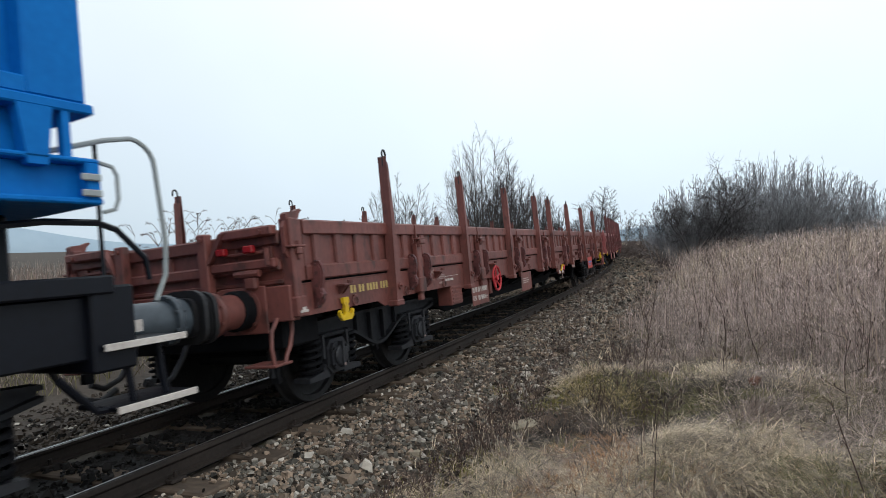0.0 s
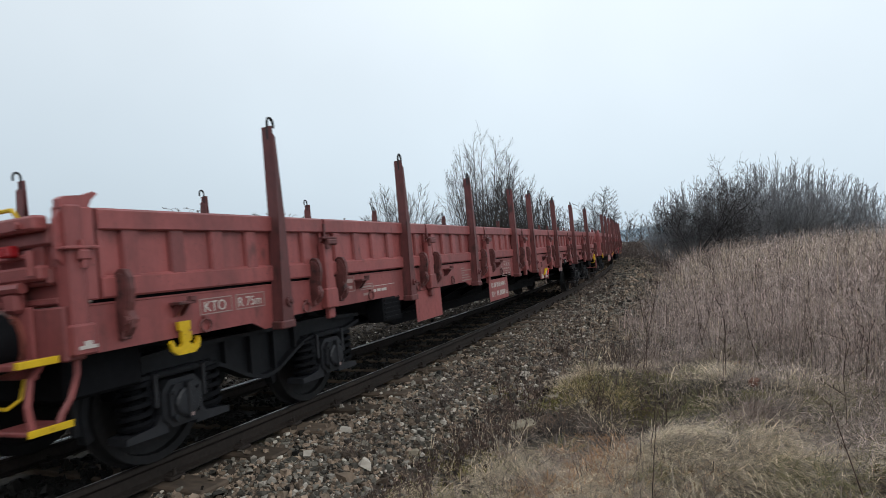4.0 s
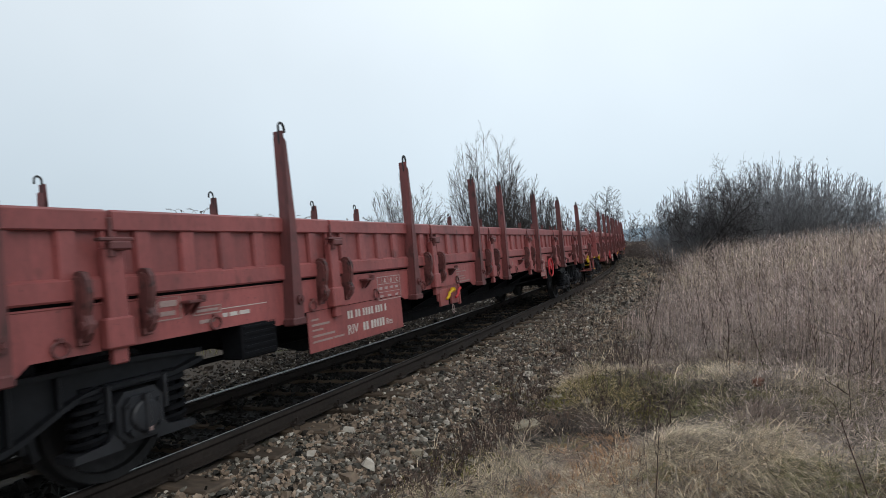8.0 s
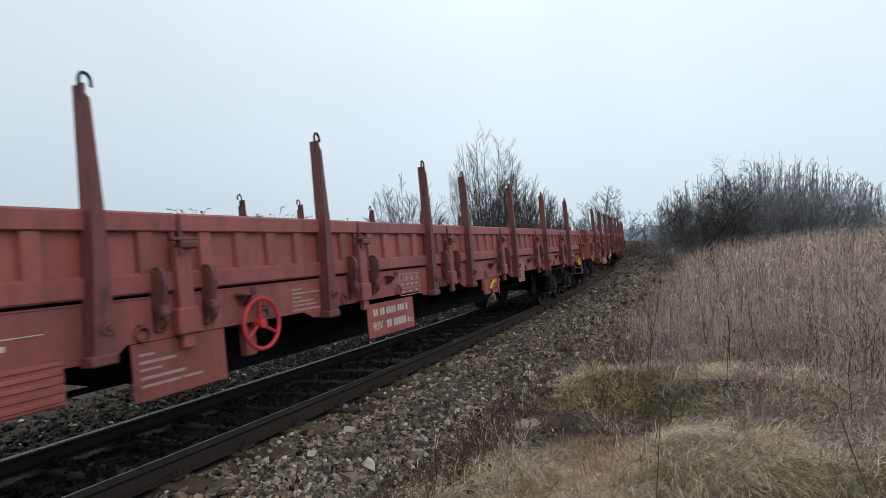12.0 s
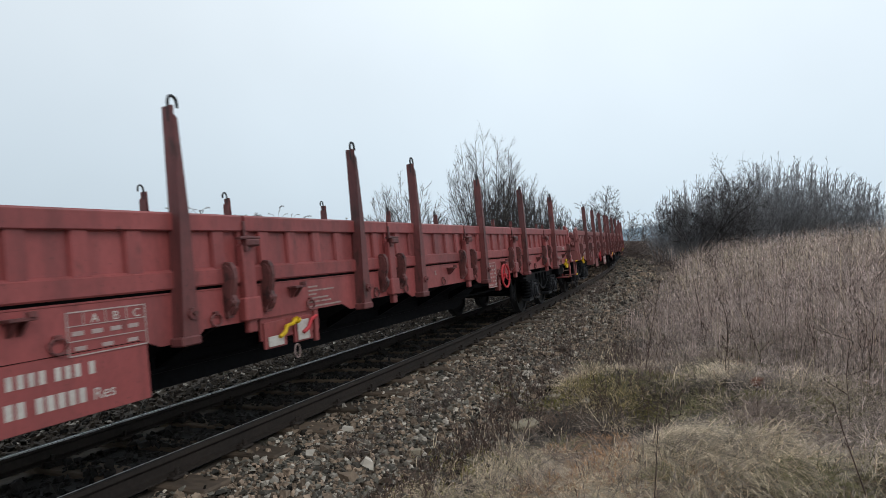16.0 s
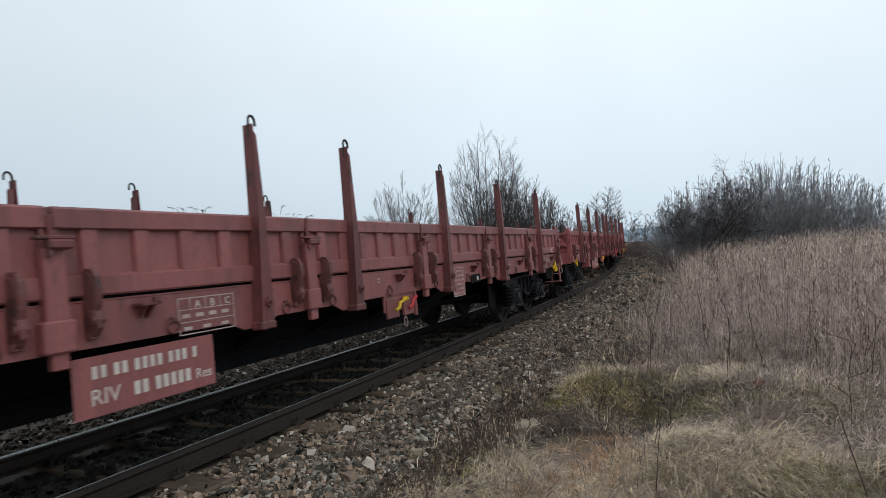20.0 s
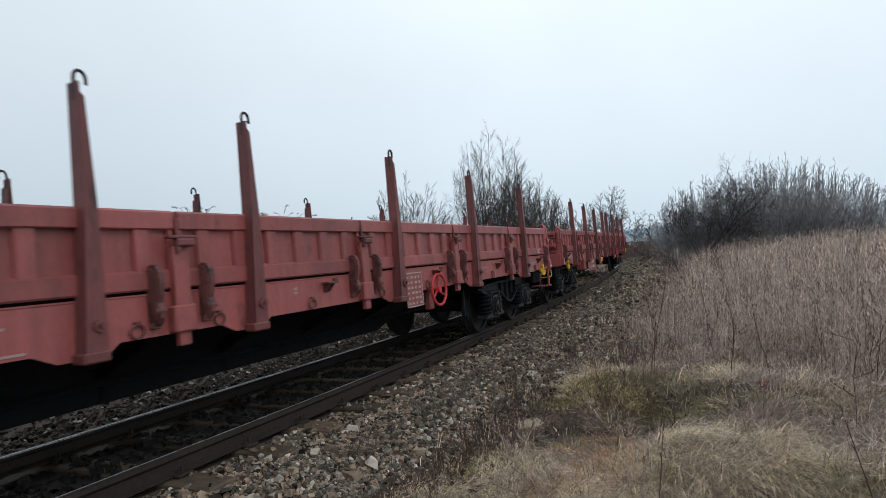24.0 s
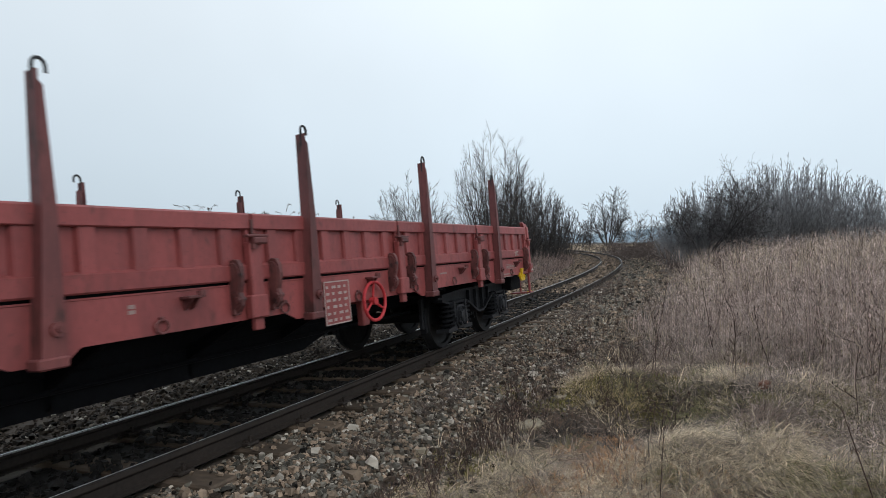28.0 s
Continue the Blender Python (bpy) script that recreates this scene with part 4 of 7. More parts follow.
def g_spindle():
    g = Geo()
    g.rod((0, 0.04, 0), (0, 0.35, 0), 0.022, n=8)
    g.box(-0.06, 0.06, 0.12, 0.2, -0.25, 0.2, 0.01)
    return g


def g_changeover():
    g = Geo()
    g.box(-0.38, 0.40, 0.0, 0.03, -0.06, 0.14, 0.006)
    g.box(-0.36, -0.09, -0.02, 0.01, -0.13, 0.09, 0.006)
    g.box(0.02, 0.27, -0.02, 0.01, -0.13, 0.09, 0.006)
    g.box(0.31, 0.36, -0.02, 0.02, -0.16, 0.12, 0.006)
    return g


def g_lever():
    g = Geo()
    g.tube([(-0.10, -0.04, -0.06), (-0.02, -0.05, -0.02), (0.02, -0.05, 0.05), (0.12, -0.05, 0.06), (0.18, -0.05, 0.10)], 0.022, 6)
    g.rod((0.18, -0.05, 0.10), (0.21, -0.05, 0.08), 0.04, n=8)
    return g


def g_tank():
    g = Geo()
    g.lathe([(0.05, -0.62), (0.14, -0.60), (0.19, -0.53), (0.20, -0.45), (0.20, 0.45), (0.19, 0.53), (0.14, 0.60), (0.05, 0.62)], 18, 0)
    return g


def g_cylinder():
    g = Geo()
    g.lathe([(0.06, -0.5), (0.16, -0.48), (0.18, -0.45), (0.17, -0.43), (0.17, 0.18), (0.19, 0.2), (0.06, 0.24), (0.03, 0.26), (0.03, 0.75)], 18, 0)
    return g


def g_toolbox():
    g = Geo()
    g.box(-0.2, 0.2, 0.0, 0.22, -0.14, 0.14, 0.012)
    return g


def g_plate(w, h):
    def make():
        g = Geo()
        g.box(0, w, -0.004, 0.004, 0, h, 0.003)
        return g
    return make


def end_digits():
    """Bars for the number along the end flap's top rail, and for the upright one on the stay."""
    g = Geo()
    for i in range(11):
        y = -0.40 + i * 0.062 + 0.035 * (i > 1) + 0.035 * (i > 3) + 0.035 * (i > 7)
        g.box(9.2705, 9.273, y, y + 0.034, 1.622, 1.668, 0.0005)
    for i in range(10):
        g.box(9.3605, 9.363, -0.532, -0.498, 1.26 + i * 0.038, 1.286 + i * 0.038, 0.0005)
    return g


def wagon(k, paint, wheel="rear", front_box=True, orange=False):
    """One bogie flat wagon with drop sides and stakes; wheel: at which end the hand brake stands."""
    old = paint is OLD_PAINT
    w = tagged(new("flat_wagon"), "weathered brown four-axle flat wagon with drop sides and stakes" if old else
               ("worn red-oxide four-axle flat wagon with drop sides and stakes" if paint is MID_PAINT else "dusty red-brown four-axle flat wagon with drop sides and stakes" if paint is DUSTY_PAINT else
                "bright red-oxide four-axle flat wagon with drop sides and stakes"), "railway wagon", "wagons of the freight train")
    out_ = pose(0.06, 0, 0)
    for turn_ in (Matrix.Identity(4), FLIP):
        part("side_beam", got("side_beam", g_solebar, paint), w, turn_)
        hs = part("headstock", got("headstock", g_headstock, paint), w, turn_ @ out_)
        for y in (-0.87, 0.87):
            part("buffer_plate", got("buffer_plate", lambda: Geo().box(9.28, 9.30, -0.25, 0.25, 0.84, 1.25, 0.008), paint), hs, pose(0, y, 0))
        part("hook_plate", got("hook_plate", lambda: Geo().box(9.28, 9.33, -0.22, 0.22, 0.90, 1.18, 0.01), paint), hs)
        part("end_wall", got("end_wall", g_endwall, paint), w, turn_ @ out_)
        part("draw_hook", got("draw_hook", g_drawhook, BLACK), w, turn_)
        part("brake_hose", got("brake_hose", g_hose(-0.32), RUBBER, True), w, turn_, "black rubber hose")
        part("brake_hose", got("brake_hose_b", g_hose(0.32), RUBBER, True), w, turn_, "black rubber hose")
        for q in (Matrix.Identity(4), MIRROR):
            m = turn_ @ q
            part("corner_post", got("corner_post", g_cornerpost, paint), w, m @ out_)
            part("end_stay", got("end_stay", g_endstay, paint), w, m @ out_)
            b = part("buffer", got("buffer", g_buffer, paint if old else BUFFERPAINT, True), w, m)
            part("buffer_head", got("buffer_head", g_bufferhead, RUBBER), b, None, "black greased buffer head")
            part("buffer_sleeve", got("buffer_sleeve", g_sleeve, BLACK, True), b, None, "dark sleeve")
            st = part("corner_step", got("corner_step" if turn_ is FLIP else "rear_step", g_cornerstep if turn_ is FLIP else g_rearstep, paint), w, m @ out_) if turn_ is not FLIP or k in (1, 2, 4, 6) else None
            if st and not old:
                part("step_edge", got("step_edge", g_stepedge, YELLOW), st, None, "yellow step edge")
            if not old:
                part("hand_grip", got("hand_grip", g_grip, YELLOW if turn_ is FLIP and k in (2, 3, 4, 8) else FADED), w, m @ out_)
            part("towing_hook", got("towing_hook", g_ropehook, YELLOW), w, m @ pose(8.56 if turn_ is FLIP else 8.77, 0, 0.10) @ Matrix.Diagonal((0.86, 1, 0.9, 1)), "yellow anchor-shaped hook")
    if k in (2, 4, 6):
        part("step_edge", got("headstock_edge", lambda: Geo().box(9.30, 9.52, -1.335, -1.30, 0.935, 0.975, 0.004), YELLOW), w, FLIP @ MIRROR @ out_, "yellow edge of the end step")
        part("end_step", got("end_step", lambda: Geo().box(9.28, 9.52, -1.30, -1.05, 0.93, 0.96, 0.004), paint), w, FLIP @ MIRROR @ out_)
    if k in (2, 3, 4, 6):
        part("end_handle", got("end_handle", lambda: Geo().tube([(9.31, -1.10, 1.74), (9.33, -1.10, 1.775), (9.33, -1.08, 1.80), (9.33, -0.90, 1.80), (9.33, -0.88, 1.775), (9.31, -0.88, 1.74)], 0.012, 6), YELLOW, True), w, FLIP @ MIRROR @ out_, "yellow end handle")
    part("underframe", got("underframe", g_frame, BLACK), w)
    part("coupling", got("coupling", g_coupling, BLACK), w)
    for i in range(80):
        part("floor_board", got("floor_board", g_board, PLANK), w, pose(-9.22 + i * 0.2305, 0, 0))
    for flip_y in (Matrix.Identity(4), FLIP):
        for i in range(8):
            x = -4 * SPAN + i * SPAN + 0.01
            ds = part("drop_side", got("drop_side", g_panel, paint), w, flip_y @ pose(x, -1.345, 0))
            for j in range(6):
                part("rib", got("rib", g_rib, paint), ds, pose(0.24 + j * 0.357, 0, 0))
            s = ([-a for a in reversed(STAKES)] + list(STAKES))[i]
            stake = part("stake", got("stake", g_stake, paint if old else STAKEPAINT), w, flip_y @ pose(s + (0.19 if flip_y is FLIP else 0.0), -1.36, -0.065 if flip_y is FLIP else 0.0))
            part("stake_hook", got("stake_hook", g_hook, GRIME, True), stake, None, "dark bent iron hook")
            early = s > x + 1.1
            part("rope_lug", got("rope_lug", g_lug, paint if old else STAKEPAINT), w, flip_y @ pose(x + (0.56 if early else 1.65), -1.36, 0))
            for rx_ in ((0.78, 1.94) if early else (0.33, 1.42)):
                part("lashing_ring", got("lashing_ring", g_ring, paint if old else STAKEPAINT), w, flip_y @ pose(x + rx_, -1.36, 0))
        for gx in sorted({-a for a in GAPS} | set(GAPS)):
            p = part("latch_post", got("latch_post", g_post, paint), w, flip_y @ pose(gx, -1.36, 0))
            part("latch", got("latch", g_latch, paint if old else STAKEPAINT), p)
            for d in (-0.21, 0.21):
                part("hinge", got("hinge", g_hinge, HINGEPAINT), w, flip_y @ pose(gx + d, -1.36, 0))
        for gx in (-8.99, 8.99):
            part("hinge", got("hinge", g_hinge, HINGEPAINT), w, flip_y @ pose(gx, -1.36, 0))
    for x in (-PIVOT, PIVOT):
        bogie(w, x, k)
    # brake gear below the floor
    part("air_tank", got("air_tank", g_tank, GRIME, True), w, pose(1.4, -0.1, 0.80))
    part("brake_cylinder", got("brake_cylinder", g_cylinder, GRIME, True), w, pose(-1.6, 0.1, 0.78))
    cx = -1.75 if wheel == "rear" else 1.72
    c = part("brake_changeover", got("brake_changeover", g_changeover, paint), w, pose(cx, -1.34, 0.82))
    for x, wd, ht in ((-0.33, 0.19, 0.085), (0.05, 0.16, 0.175)) if k in (1, 2, 5) else ():
        part("marking_plate", got("changeover_plate_%d" % int(wd * 100), g_plate(wd, ht), WHITE), c, pose(x, -0.028, -0.115), "worn white plate")
    part("lever", got("lever", g_lever, YELLOW, True), c, pose(-0.14, -0.01, 0.0) @ Matrix.Diagonal((0.75, 1, 0.75, 1)), "yellow brake lever")
    part("lever_handle", got("lever_handle", lambda: Geo().tube([(0.10, -0.05, -0.05), (0.16, -0.06, -0.02), (0.21, -0.06, 0.05), (0.30, -0.05, 0.07)], 0.018, 6), RED, True), c, None, "red handle")
    part("pull_ring", got("pull_ring", lambda: Geo().tube([(0.02 + 0.035 * math.cos(a), -0.03, -0.20 + 0.06 * math.sin(a)) for a in [2 * math.pi * q / 12 for q in range(12)]], 0.006, 5, True), FADED, True), c, None, "bent wire ring")
    if k in (2, 6):
        lb = part("label_box", got("label_box", g_plate(0.37, 0.12), BLACK), w, pose(3.84, -1.372, 0.925), "dark box with a pale sticker")
        part("sticker", got("sticker", g_bars([(0.22, 0.28, 0.03, 0.09)]), WHITE), lb, pose(0, -0.0045, 0))
    hx = 3.95 if wheel == "rear" else -3.85
    if wheel != "none":
        h = part("hand_brake", got("hand_brake", g_spindle, paint), w, pose(hx, -1.41, 0.93))
        part("hand_wheel", got("hand_wheel_%d" % old, g_wheelrim(5 if old else 3), RED, True), h, None, "bright red hand wheel")
    if front_box:
        bx = part("battery_box", got("battery_box", g_toolbox, BLACK if k in (2, 3) else paint), w, pose(-5.6, -1.36, 0.82), "slatted box under the beam")
        for j in range(5):
            part("slat", got("slat", lambda: Geo().box(-0.18, 0.18, -0.01, 0.003, -0.012, 0.013, 0.003), BLACK if k in (2, 3) else paint), bx, pose(0, 0, -0.10 + j * 0.05))
        wide = wheel == "rear"
        sp = part("side_plate", got("side_plate_%d" % wide, g_plate(1.78 if wide else 0.78, 0.37), paint), w, pose(-4.98, -1.352, 0.575))
        if k > 2 and wheel != "front" or k == 4:
            part("address_bars", got("address_bars", g_bars([(0.05, 0.16, 0.285, 0.302), (0.05, 0.33, 0.235, 0.255), (0.05, 0.22, 0.19, 0.206), (0.05, 0.40, 0.135, 0.155), (0.05, 0.36, 0.085, 0.103), (0.38, 0.55, 0.085, 0.103)]), FADED), sp, pose(0, -0.0045, 0))
        part("marking", got("mark_strip", g_bars([(0.0, 0.5, 0.16, 0.166), (0.02, 0.07, 0.10, 0.13), (0.09, 0.17, 0.10, 0.13), (0.19, 0.30, 0.10, 0.13)]), WHITE), w, pose(-6.0, -1.362, 0.93))
    nx, plate = (-4.38, sp) if front_box and wheel == "rear" else (-2.1, None)
    if orange:
        o = part("sign_board", got("sign_board", g_plate(0.84, 0.345), ORANGE), w, pose(5.46, -1.44, 0.62), "orange-red board with light blue stripes")
        part("stripe", got("stripe", g_bars([(0.11, 0.73, 0.17, 0.225)]), LETBLUE), o, pose(0, -0.0045, 0))
        part("stripe", got("stripe_b", g_bars([(0.11, 0.50, 0.10, 0.13)]), LETBLUE), o, pose(0, -0.0045, 0))
    # painted markings of the near side
    t = part("load_table", got("table_plate", g_plate(0.40, 0.41), paint), w, pose(3.16, -1.372, 0.77))
    part("table_grid", got("table_grid", g_bars(table_rows()), PALEMARK), t, pose(0, -0.0045, 0))
    if orange:
        part("number_bars", got("number_bars_old", g_bars(digits(12, 0.075, 0.030, 0.018, (2, 4, 6, 7))), WHITE), sp, pose(0.03, -0.0045, 0.20))
        lettering("letters", "RIV", 0.115, sp, pose(0.03, -0.0045, 0.07, 90, 0, 0), WHITE)
        part("operator_bars", got("operator_bars_old", g_bars(digits(5, 0.07, 0.036, 0.018, (2,))), WHITE), sp, pose(0.26, -0.0045, 0.072))
        lettering("letters", "Res", 0.10, sp, pose(0.58, -0.0045, 0.07, 90, 0, 0), WHITE)
        ap = part("side_plate", got("address_plate", g_plate(0.78, 0.36), paint), w, pose(-2.15, -1.352, 0.56))
        part("address_bars", got("address_bars_old", g_bars([(0.12, 0.52, 0.23, 0.245), (0.12, 0.30, 0.19, 0.205), (0.33, 0.56, 0.19, 0.205), (0.12, 0.50, 0.15, 0.165)]), WHITE), ap, pose(0, -0.0045, 0))
    if not orange:
        if plate is None:
            plate = part("number_plate", got("number_plate", g_plate(1.05, 0.36), paint), w, pose(-2.2, -1.352, 0.54))
            base = pose(0.10, -0.0045, 0)
        else:
            base = pose(0.62, -0.0045, 0.01)
        part("number_bars", got("number_bars", g_bars(digits(12, 0.075, 0.034, 0.022)), WHITE), plate, base @ pose(0.02, 0, 0.225))
        lettering("letters", "RIV", 0.135, plate, base @ pose(0, 0, 0.07, 90, 0, 0), WHITE)
        part("operator_bars", got("operator_bars", g_bars(digits(7, 0.085, 0.040, 0.020, (2,))), WHITE), plate, base @ pose(0.29, 0, 0.072))
        lettering("letters", "Res", 0.10, plate, base @ pose(0.77, 0, 0.07, 90, 0, 0), WHITE)
        dx = -3.72 if wheel == "rear" else -1.44
        part("data_panel", got("data_panel", g_bars(frame_rows(0.52, 0.26, [(0.0, 0.52, 0.085, 0.091), (0.0, 0.52, 0.172, 0.178), (0.10, 0.106, 0.172, 0.26), (0.24, 0.246, 0.172, 0.26), (0.38, 0.386, 0.172, 0.26)] +
             [(0.03 + i * 0.12, 0.10 + i * 0.12, 0.118, 0.145) for i in range(4)] + [(0.04 + i * 0.17, 0.11 + i * 0.17, 0.032, 0.056) for i in range(3)])), PALEMARK), w, pose(dx, -1.362, 0.925))
        for i, letter in enumerate("ABC"):
            lettering("letters", letter, 0.075, w, facing(dx + 0.15 + i * 0.14, 1.11), WHITE)
        tx_ = -1.5 if wheel == "rear" else -3.4
        part("marking", got("text_block", g_bars([(0, 0.14, 0.20, 0.215), (0, 0.20, 0.165, 0.18), (0.22, 0.40, 0.165, 0.18), (0, 0.12, 0.13, 0.145), (0, 0.30, 0.095, 0.11), (0, 0.16, 0.06, 0.075), (0.18, 0.34, 0.06, 0.075), (0, 0.5, 0.02, 0.035)]), FADED), w, pose(tx_, -1.362, 0.95))
    for x, rows in ((-8.38, [] if old else frame_rows(0.31, 0.115, [])), (-8.03, [] if old else frame_rows(0.32, 0.115, [])),
                    (-6.55, frame_rows(0.2, 0.16, [(0.03, 0.17, 0.09, 0.13), (0.03, 0.15, 0.03, 0.06)])), (-6.25, frame_rows(0.26, 0.06, [(0.03, 0.23, 0.02, 0.04)])), (-6.2, [(0, 0.14, -0.06, -0.035)]), (7.07, [(0, 0.27, -0.08 + 0.036 * i, -0.074 + 0.036 * i) for i in range(7)] + [(0.04, 0.24, 0.17, 0.185)]),
                    (1.2, [(0, 0.05, 0.07, 0.095), (0, 0.05, 0.035, 0.06)]), (5.6, [(0, 0.2, 0.05, 0.07)]), (8.05, frame_rows(0.5, 0.08, [(0.03 + i * 0.09, 0.10 + i * 0.09, 0.022, 0.058) for i in range(5)])),
                    (7.75, [(0, 0.7, -0.09, -0.07), (0.0, 0.6, -0.13, -0.115)])):
        if not rows:
            continue
        part("marking", got("marking_%d" % int(x * 100), g_bars(rows), FADED), w, pose(x, -1.362, 1.07))
    if old:
        part("number_bars", got("side_number_bars", g_bars(digits(12, 0.075, 0.04, 0.022, (2, 4, 8, 11))), CREAM), w, pose(-8.4, -1.362, 1.08))
    else:
        lettering("letters", "KTO", 0.105, w, facing(-8.345, 1.09), WHITE)
        lettering("letters", "R 75m", 0.10, w, facing(-8.01, 1.092), WHITE)
    lettering("letters", "UIC", 0.12 if old else 0.11, w, facing(7.85, 1.10) if old else facing(8.5, 1.285, -1.387), CREAM if old else WHITE)
    if not old:
        lettering("letters", "Sp", 0.13, w, facing(7.68, 1.06), WHITE)
    for turn_ in (Matrix.Identity(4), FLIP) if k > 3 else ():
        part("end_number", got("end_digits", end_digits, WHITE), w, (turn_ if turn_ is not FLIP else FLIP @ MIRROR) @ out_)
    for s in (-1, 1):
        part("corner_marking", got("corner_marking", g_bars([(-0.05, 0.06, 0, 0.02), (-0.02, 0.03, 0.02, 0.045)]), WHITE), w, pose(s * 9.26, -1.428, 0.99))
        for y in (-0.72, -1.02):
            m = pose(0, y, 0) if s > 0 else FLIP @ out_ @ pose(0, -y, 0)
            if s < 0 or y < -1:
                part("tail_reflector", got("tail_reflector", lambda: Geo().box(9.30, 9.36, -0.05, 0.05, 1.535, 1.60, 0.01), LAMPRED), w, m, "red reflector")
    return w


WAGONS = [wagon(1, OLD_PAINT, "front", True, True), wagon(2, MID_PAINT, "none", True), wagon(3, MID_PAINT, "rear", True), wagon(4, MID_PAINT, "front", True),
          wagon(5, PAINT, "rear", True), wagon(6, DUSTY_PAINT, "front", True), wagon(7, MID_PAINT, "rear", True), wagon(8, PAINT, "rear", True)]


# ---- the locomotive's tail ----
def locomotive():
    w = tagged(new("locomotive"), "blue diesel locomotive with black frame and white handrails", "locomotive")
    g = Geo()
    g.prism([(-1.28, 2.35), (-1.28, 3.52), (-1.0, 3.9), (1.0, 3.9), (1.28, 3.52), (1.28, 2.35)], 0, -6.0, 9.16)
    for y0, y1 in ((-1.43, -1.27), (1.27, 1.43)):
        g.box(8.86, 9.18, y0, y1, 2.37, 3.56, 0.015)
        g.box(7.2, 7.5, y0, y1, 2.37, 3.56, 0.015)
        g.box(-6.0, 8.87, y0, y1, 2.37, 2.47, 0.012)
        g.box(-6.0, 8.87, y0, y1, 3.30, 3.56, 0.012)
    g.box(-6.0, 9.21, -1.45, 1.45, 2.31, 2.37, 0.01)
    part("hood", g.mesh("hood", BLUE), w)
    g = Geo()
    g.box(-6.0, 8.9, -1.33, 1.33, 2.04, 2.33, 0.01)
    for x in (8.82, 7.9, 7.0):
        g.prism([(x - 0.02, 2.315), (x + 0.16, 2.315), (x + 0.12, 2.0), (x + 0.02, 2.0)], 1, -1.45, -1.37)
    g.box(9.03, 9.075, -1.44, -1.38, 2.05, 2.315, 0.005)
    g.box(-6.0, 9.22, -1.45, 1.45, 2.03, 2.06, 0.01)
    g.box(-6.0, 9.20, -1.36, 1.36, 1.82, 2.04, 0.015)
    g.box(-6.0, 9.23, -1.45, 1.45, 1.80, 1.835, 0.01)
    g.box(9.14, 9.22, -1.45, 1.45, 1.82, 2.04, 0.01)
    for i in range(5):
        g.box(3.0 + i * 1.2, 3.9 + i * 1.2, -1.38, -1.35, 1.87, 1.99, 0.01)
    part("hood_base", g.mesh("hood_base", BLUE), w)
    for z in (1.86, 1.95):
        part("hinge", got("hood_hinge", lambda: Geo().box(9.10, 9.21, -1.475, -1.452, -0.02, 0.02, 0.006), LOCOGREY), w, pose(0, 0, z))
    g = Geo()
    g.box(-6.2, 9.30, -1.38, 1.38, 1.29, 1.40, 0.012)
    g.box(-6.2, 9.24, -1.30, -1.22, 0.92, 1.29, 0.012)
    g.box(-6.2, 9.24, 1.22, 1.30, 0.92, 1.29, 0.012)
    g.box(9.16, 9.43, -1.36, 1.36, 0.84, 1.34, 0.015)
    g.box(-5.8, 9.0, -0.9, 0.9, 1.39, 1.80, 0.02)
    part("frame", g.mesh("frame", LOCOBLACK), w)
    for y in (-1, 1):
        q = Matrix.Identity(4) if y < 0 else MIRROR
        b = part("buffer", got("buffer", g_buffer, BUFFERGREY, True), w, q @ pose(0.25, 0, 0))
        part("buffer_head", got("buffer_head", g_bufferhead, RUBBER), b)
        part("marking", got("loco_marking", g_bars([(0, 0.07, 0, 0.05), (0.10, 0.20, 0, 0.08)]), WHITE), w, q @ pose(9.50, -1.03, 1.02))
        g = Geo()
        pts = [(9.62, -1.30, 1.22), (9.70, -1.30, 1.38), (9.72, -1.30, 1.60), (9.68, -1.30, 2.08)] + [(9.68 - 0.17 * (1 - math.cos(a)), -1.30, 2.08 + 0.17 * math.sin(a)) for a in (0.3, 0.6, 0.9, 1.2, 1.5)]
        pts += [(9.35, -1.30, 2.215), (9.0, -1.30, 2.10)]
        g.tube(pts, 0.016, 8)
        part("handrail", g.mesh("handrail", LOCOGREY, True), w, q, "pale grey tubular handrail")
        g = Geo()
        g.tube([(9.24, -1.42, 1.76), (9.31, -1.42, 1.78), (9.335, -1.42, 1.84), (9.335, -1.42, 1.98), (9.31, -1.42, 2.03), (9.22, -1.42, 2.05)], 0.013, 6)
        part("grab_rail", g.mesh("grab_rail", LOCOGREY, True), w, q, "pale grey grab rail")
        g = Geo()
        g.tube([(7.8, -1.25, 1.58), (9.0, -1.25, 1.72), (9.3, -1.25, 1.72), (9.42, -1.25, 1.68), (9.6, -1.25, 1.50), (9.62, -1.25, 1.36)], 0.02, 6)
        g.rod((9.32, -1.25, 1.25), (9.32, -1.25, 2.2), 0.013, n=8)
        part("side_rail", g.mesh("side_rail", LOCOBLACK, True), w, q)
        for z, x in ((0.97, 0.0), (0.60, 0.05)):
            a0, a1 = 9.20 + x, 9.74 + x
            g = Geo()
            g.box(a0 + 0.01, a1 - 0.01, -1.39, -0.98, z, z + 0.03, 0.005)
            st = part("step", g.mesh("step", LOCOBLACK), w, q)
            g = Geo()
            g.box(a0, a1, -1.41, -1.39, z - 0.008, z + 0.034, 0.003)
            part("step_edge", g.mesh("step_edge", WHITE), st, None, "white step edge")
        g = Geo()
        g.tube([(9.36, -1.30, 1.2), (9.38, -1.30, 0.95), (9.42, -1.30, 0.60)], 0.022, 6)
        g.tube([(9.60, -1.30, 1.0), (9.64, -1.30, 0.62)], 0.022, 6)
        g.tube([(9.0, -1.28, 0.84), (9.2, -1.28, 0.62), (9.42, -1.28, 0.60)], 0.022, 6)
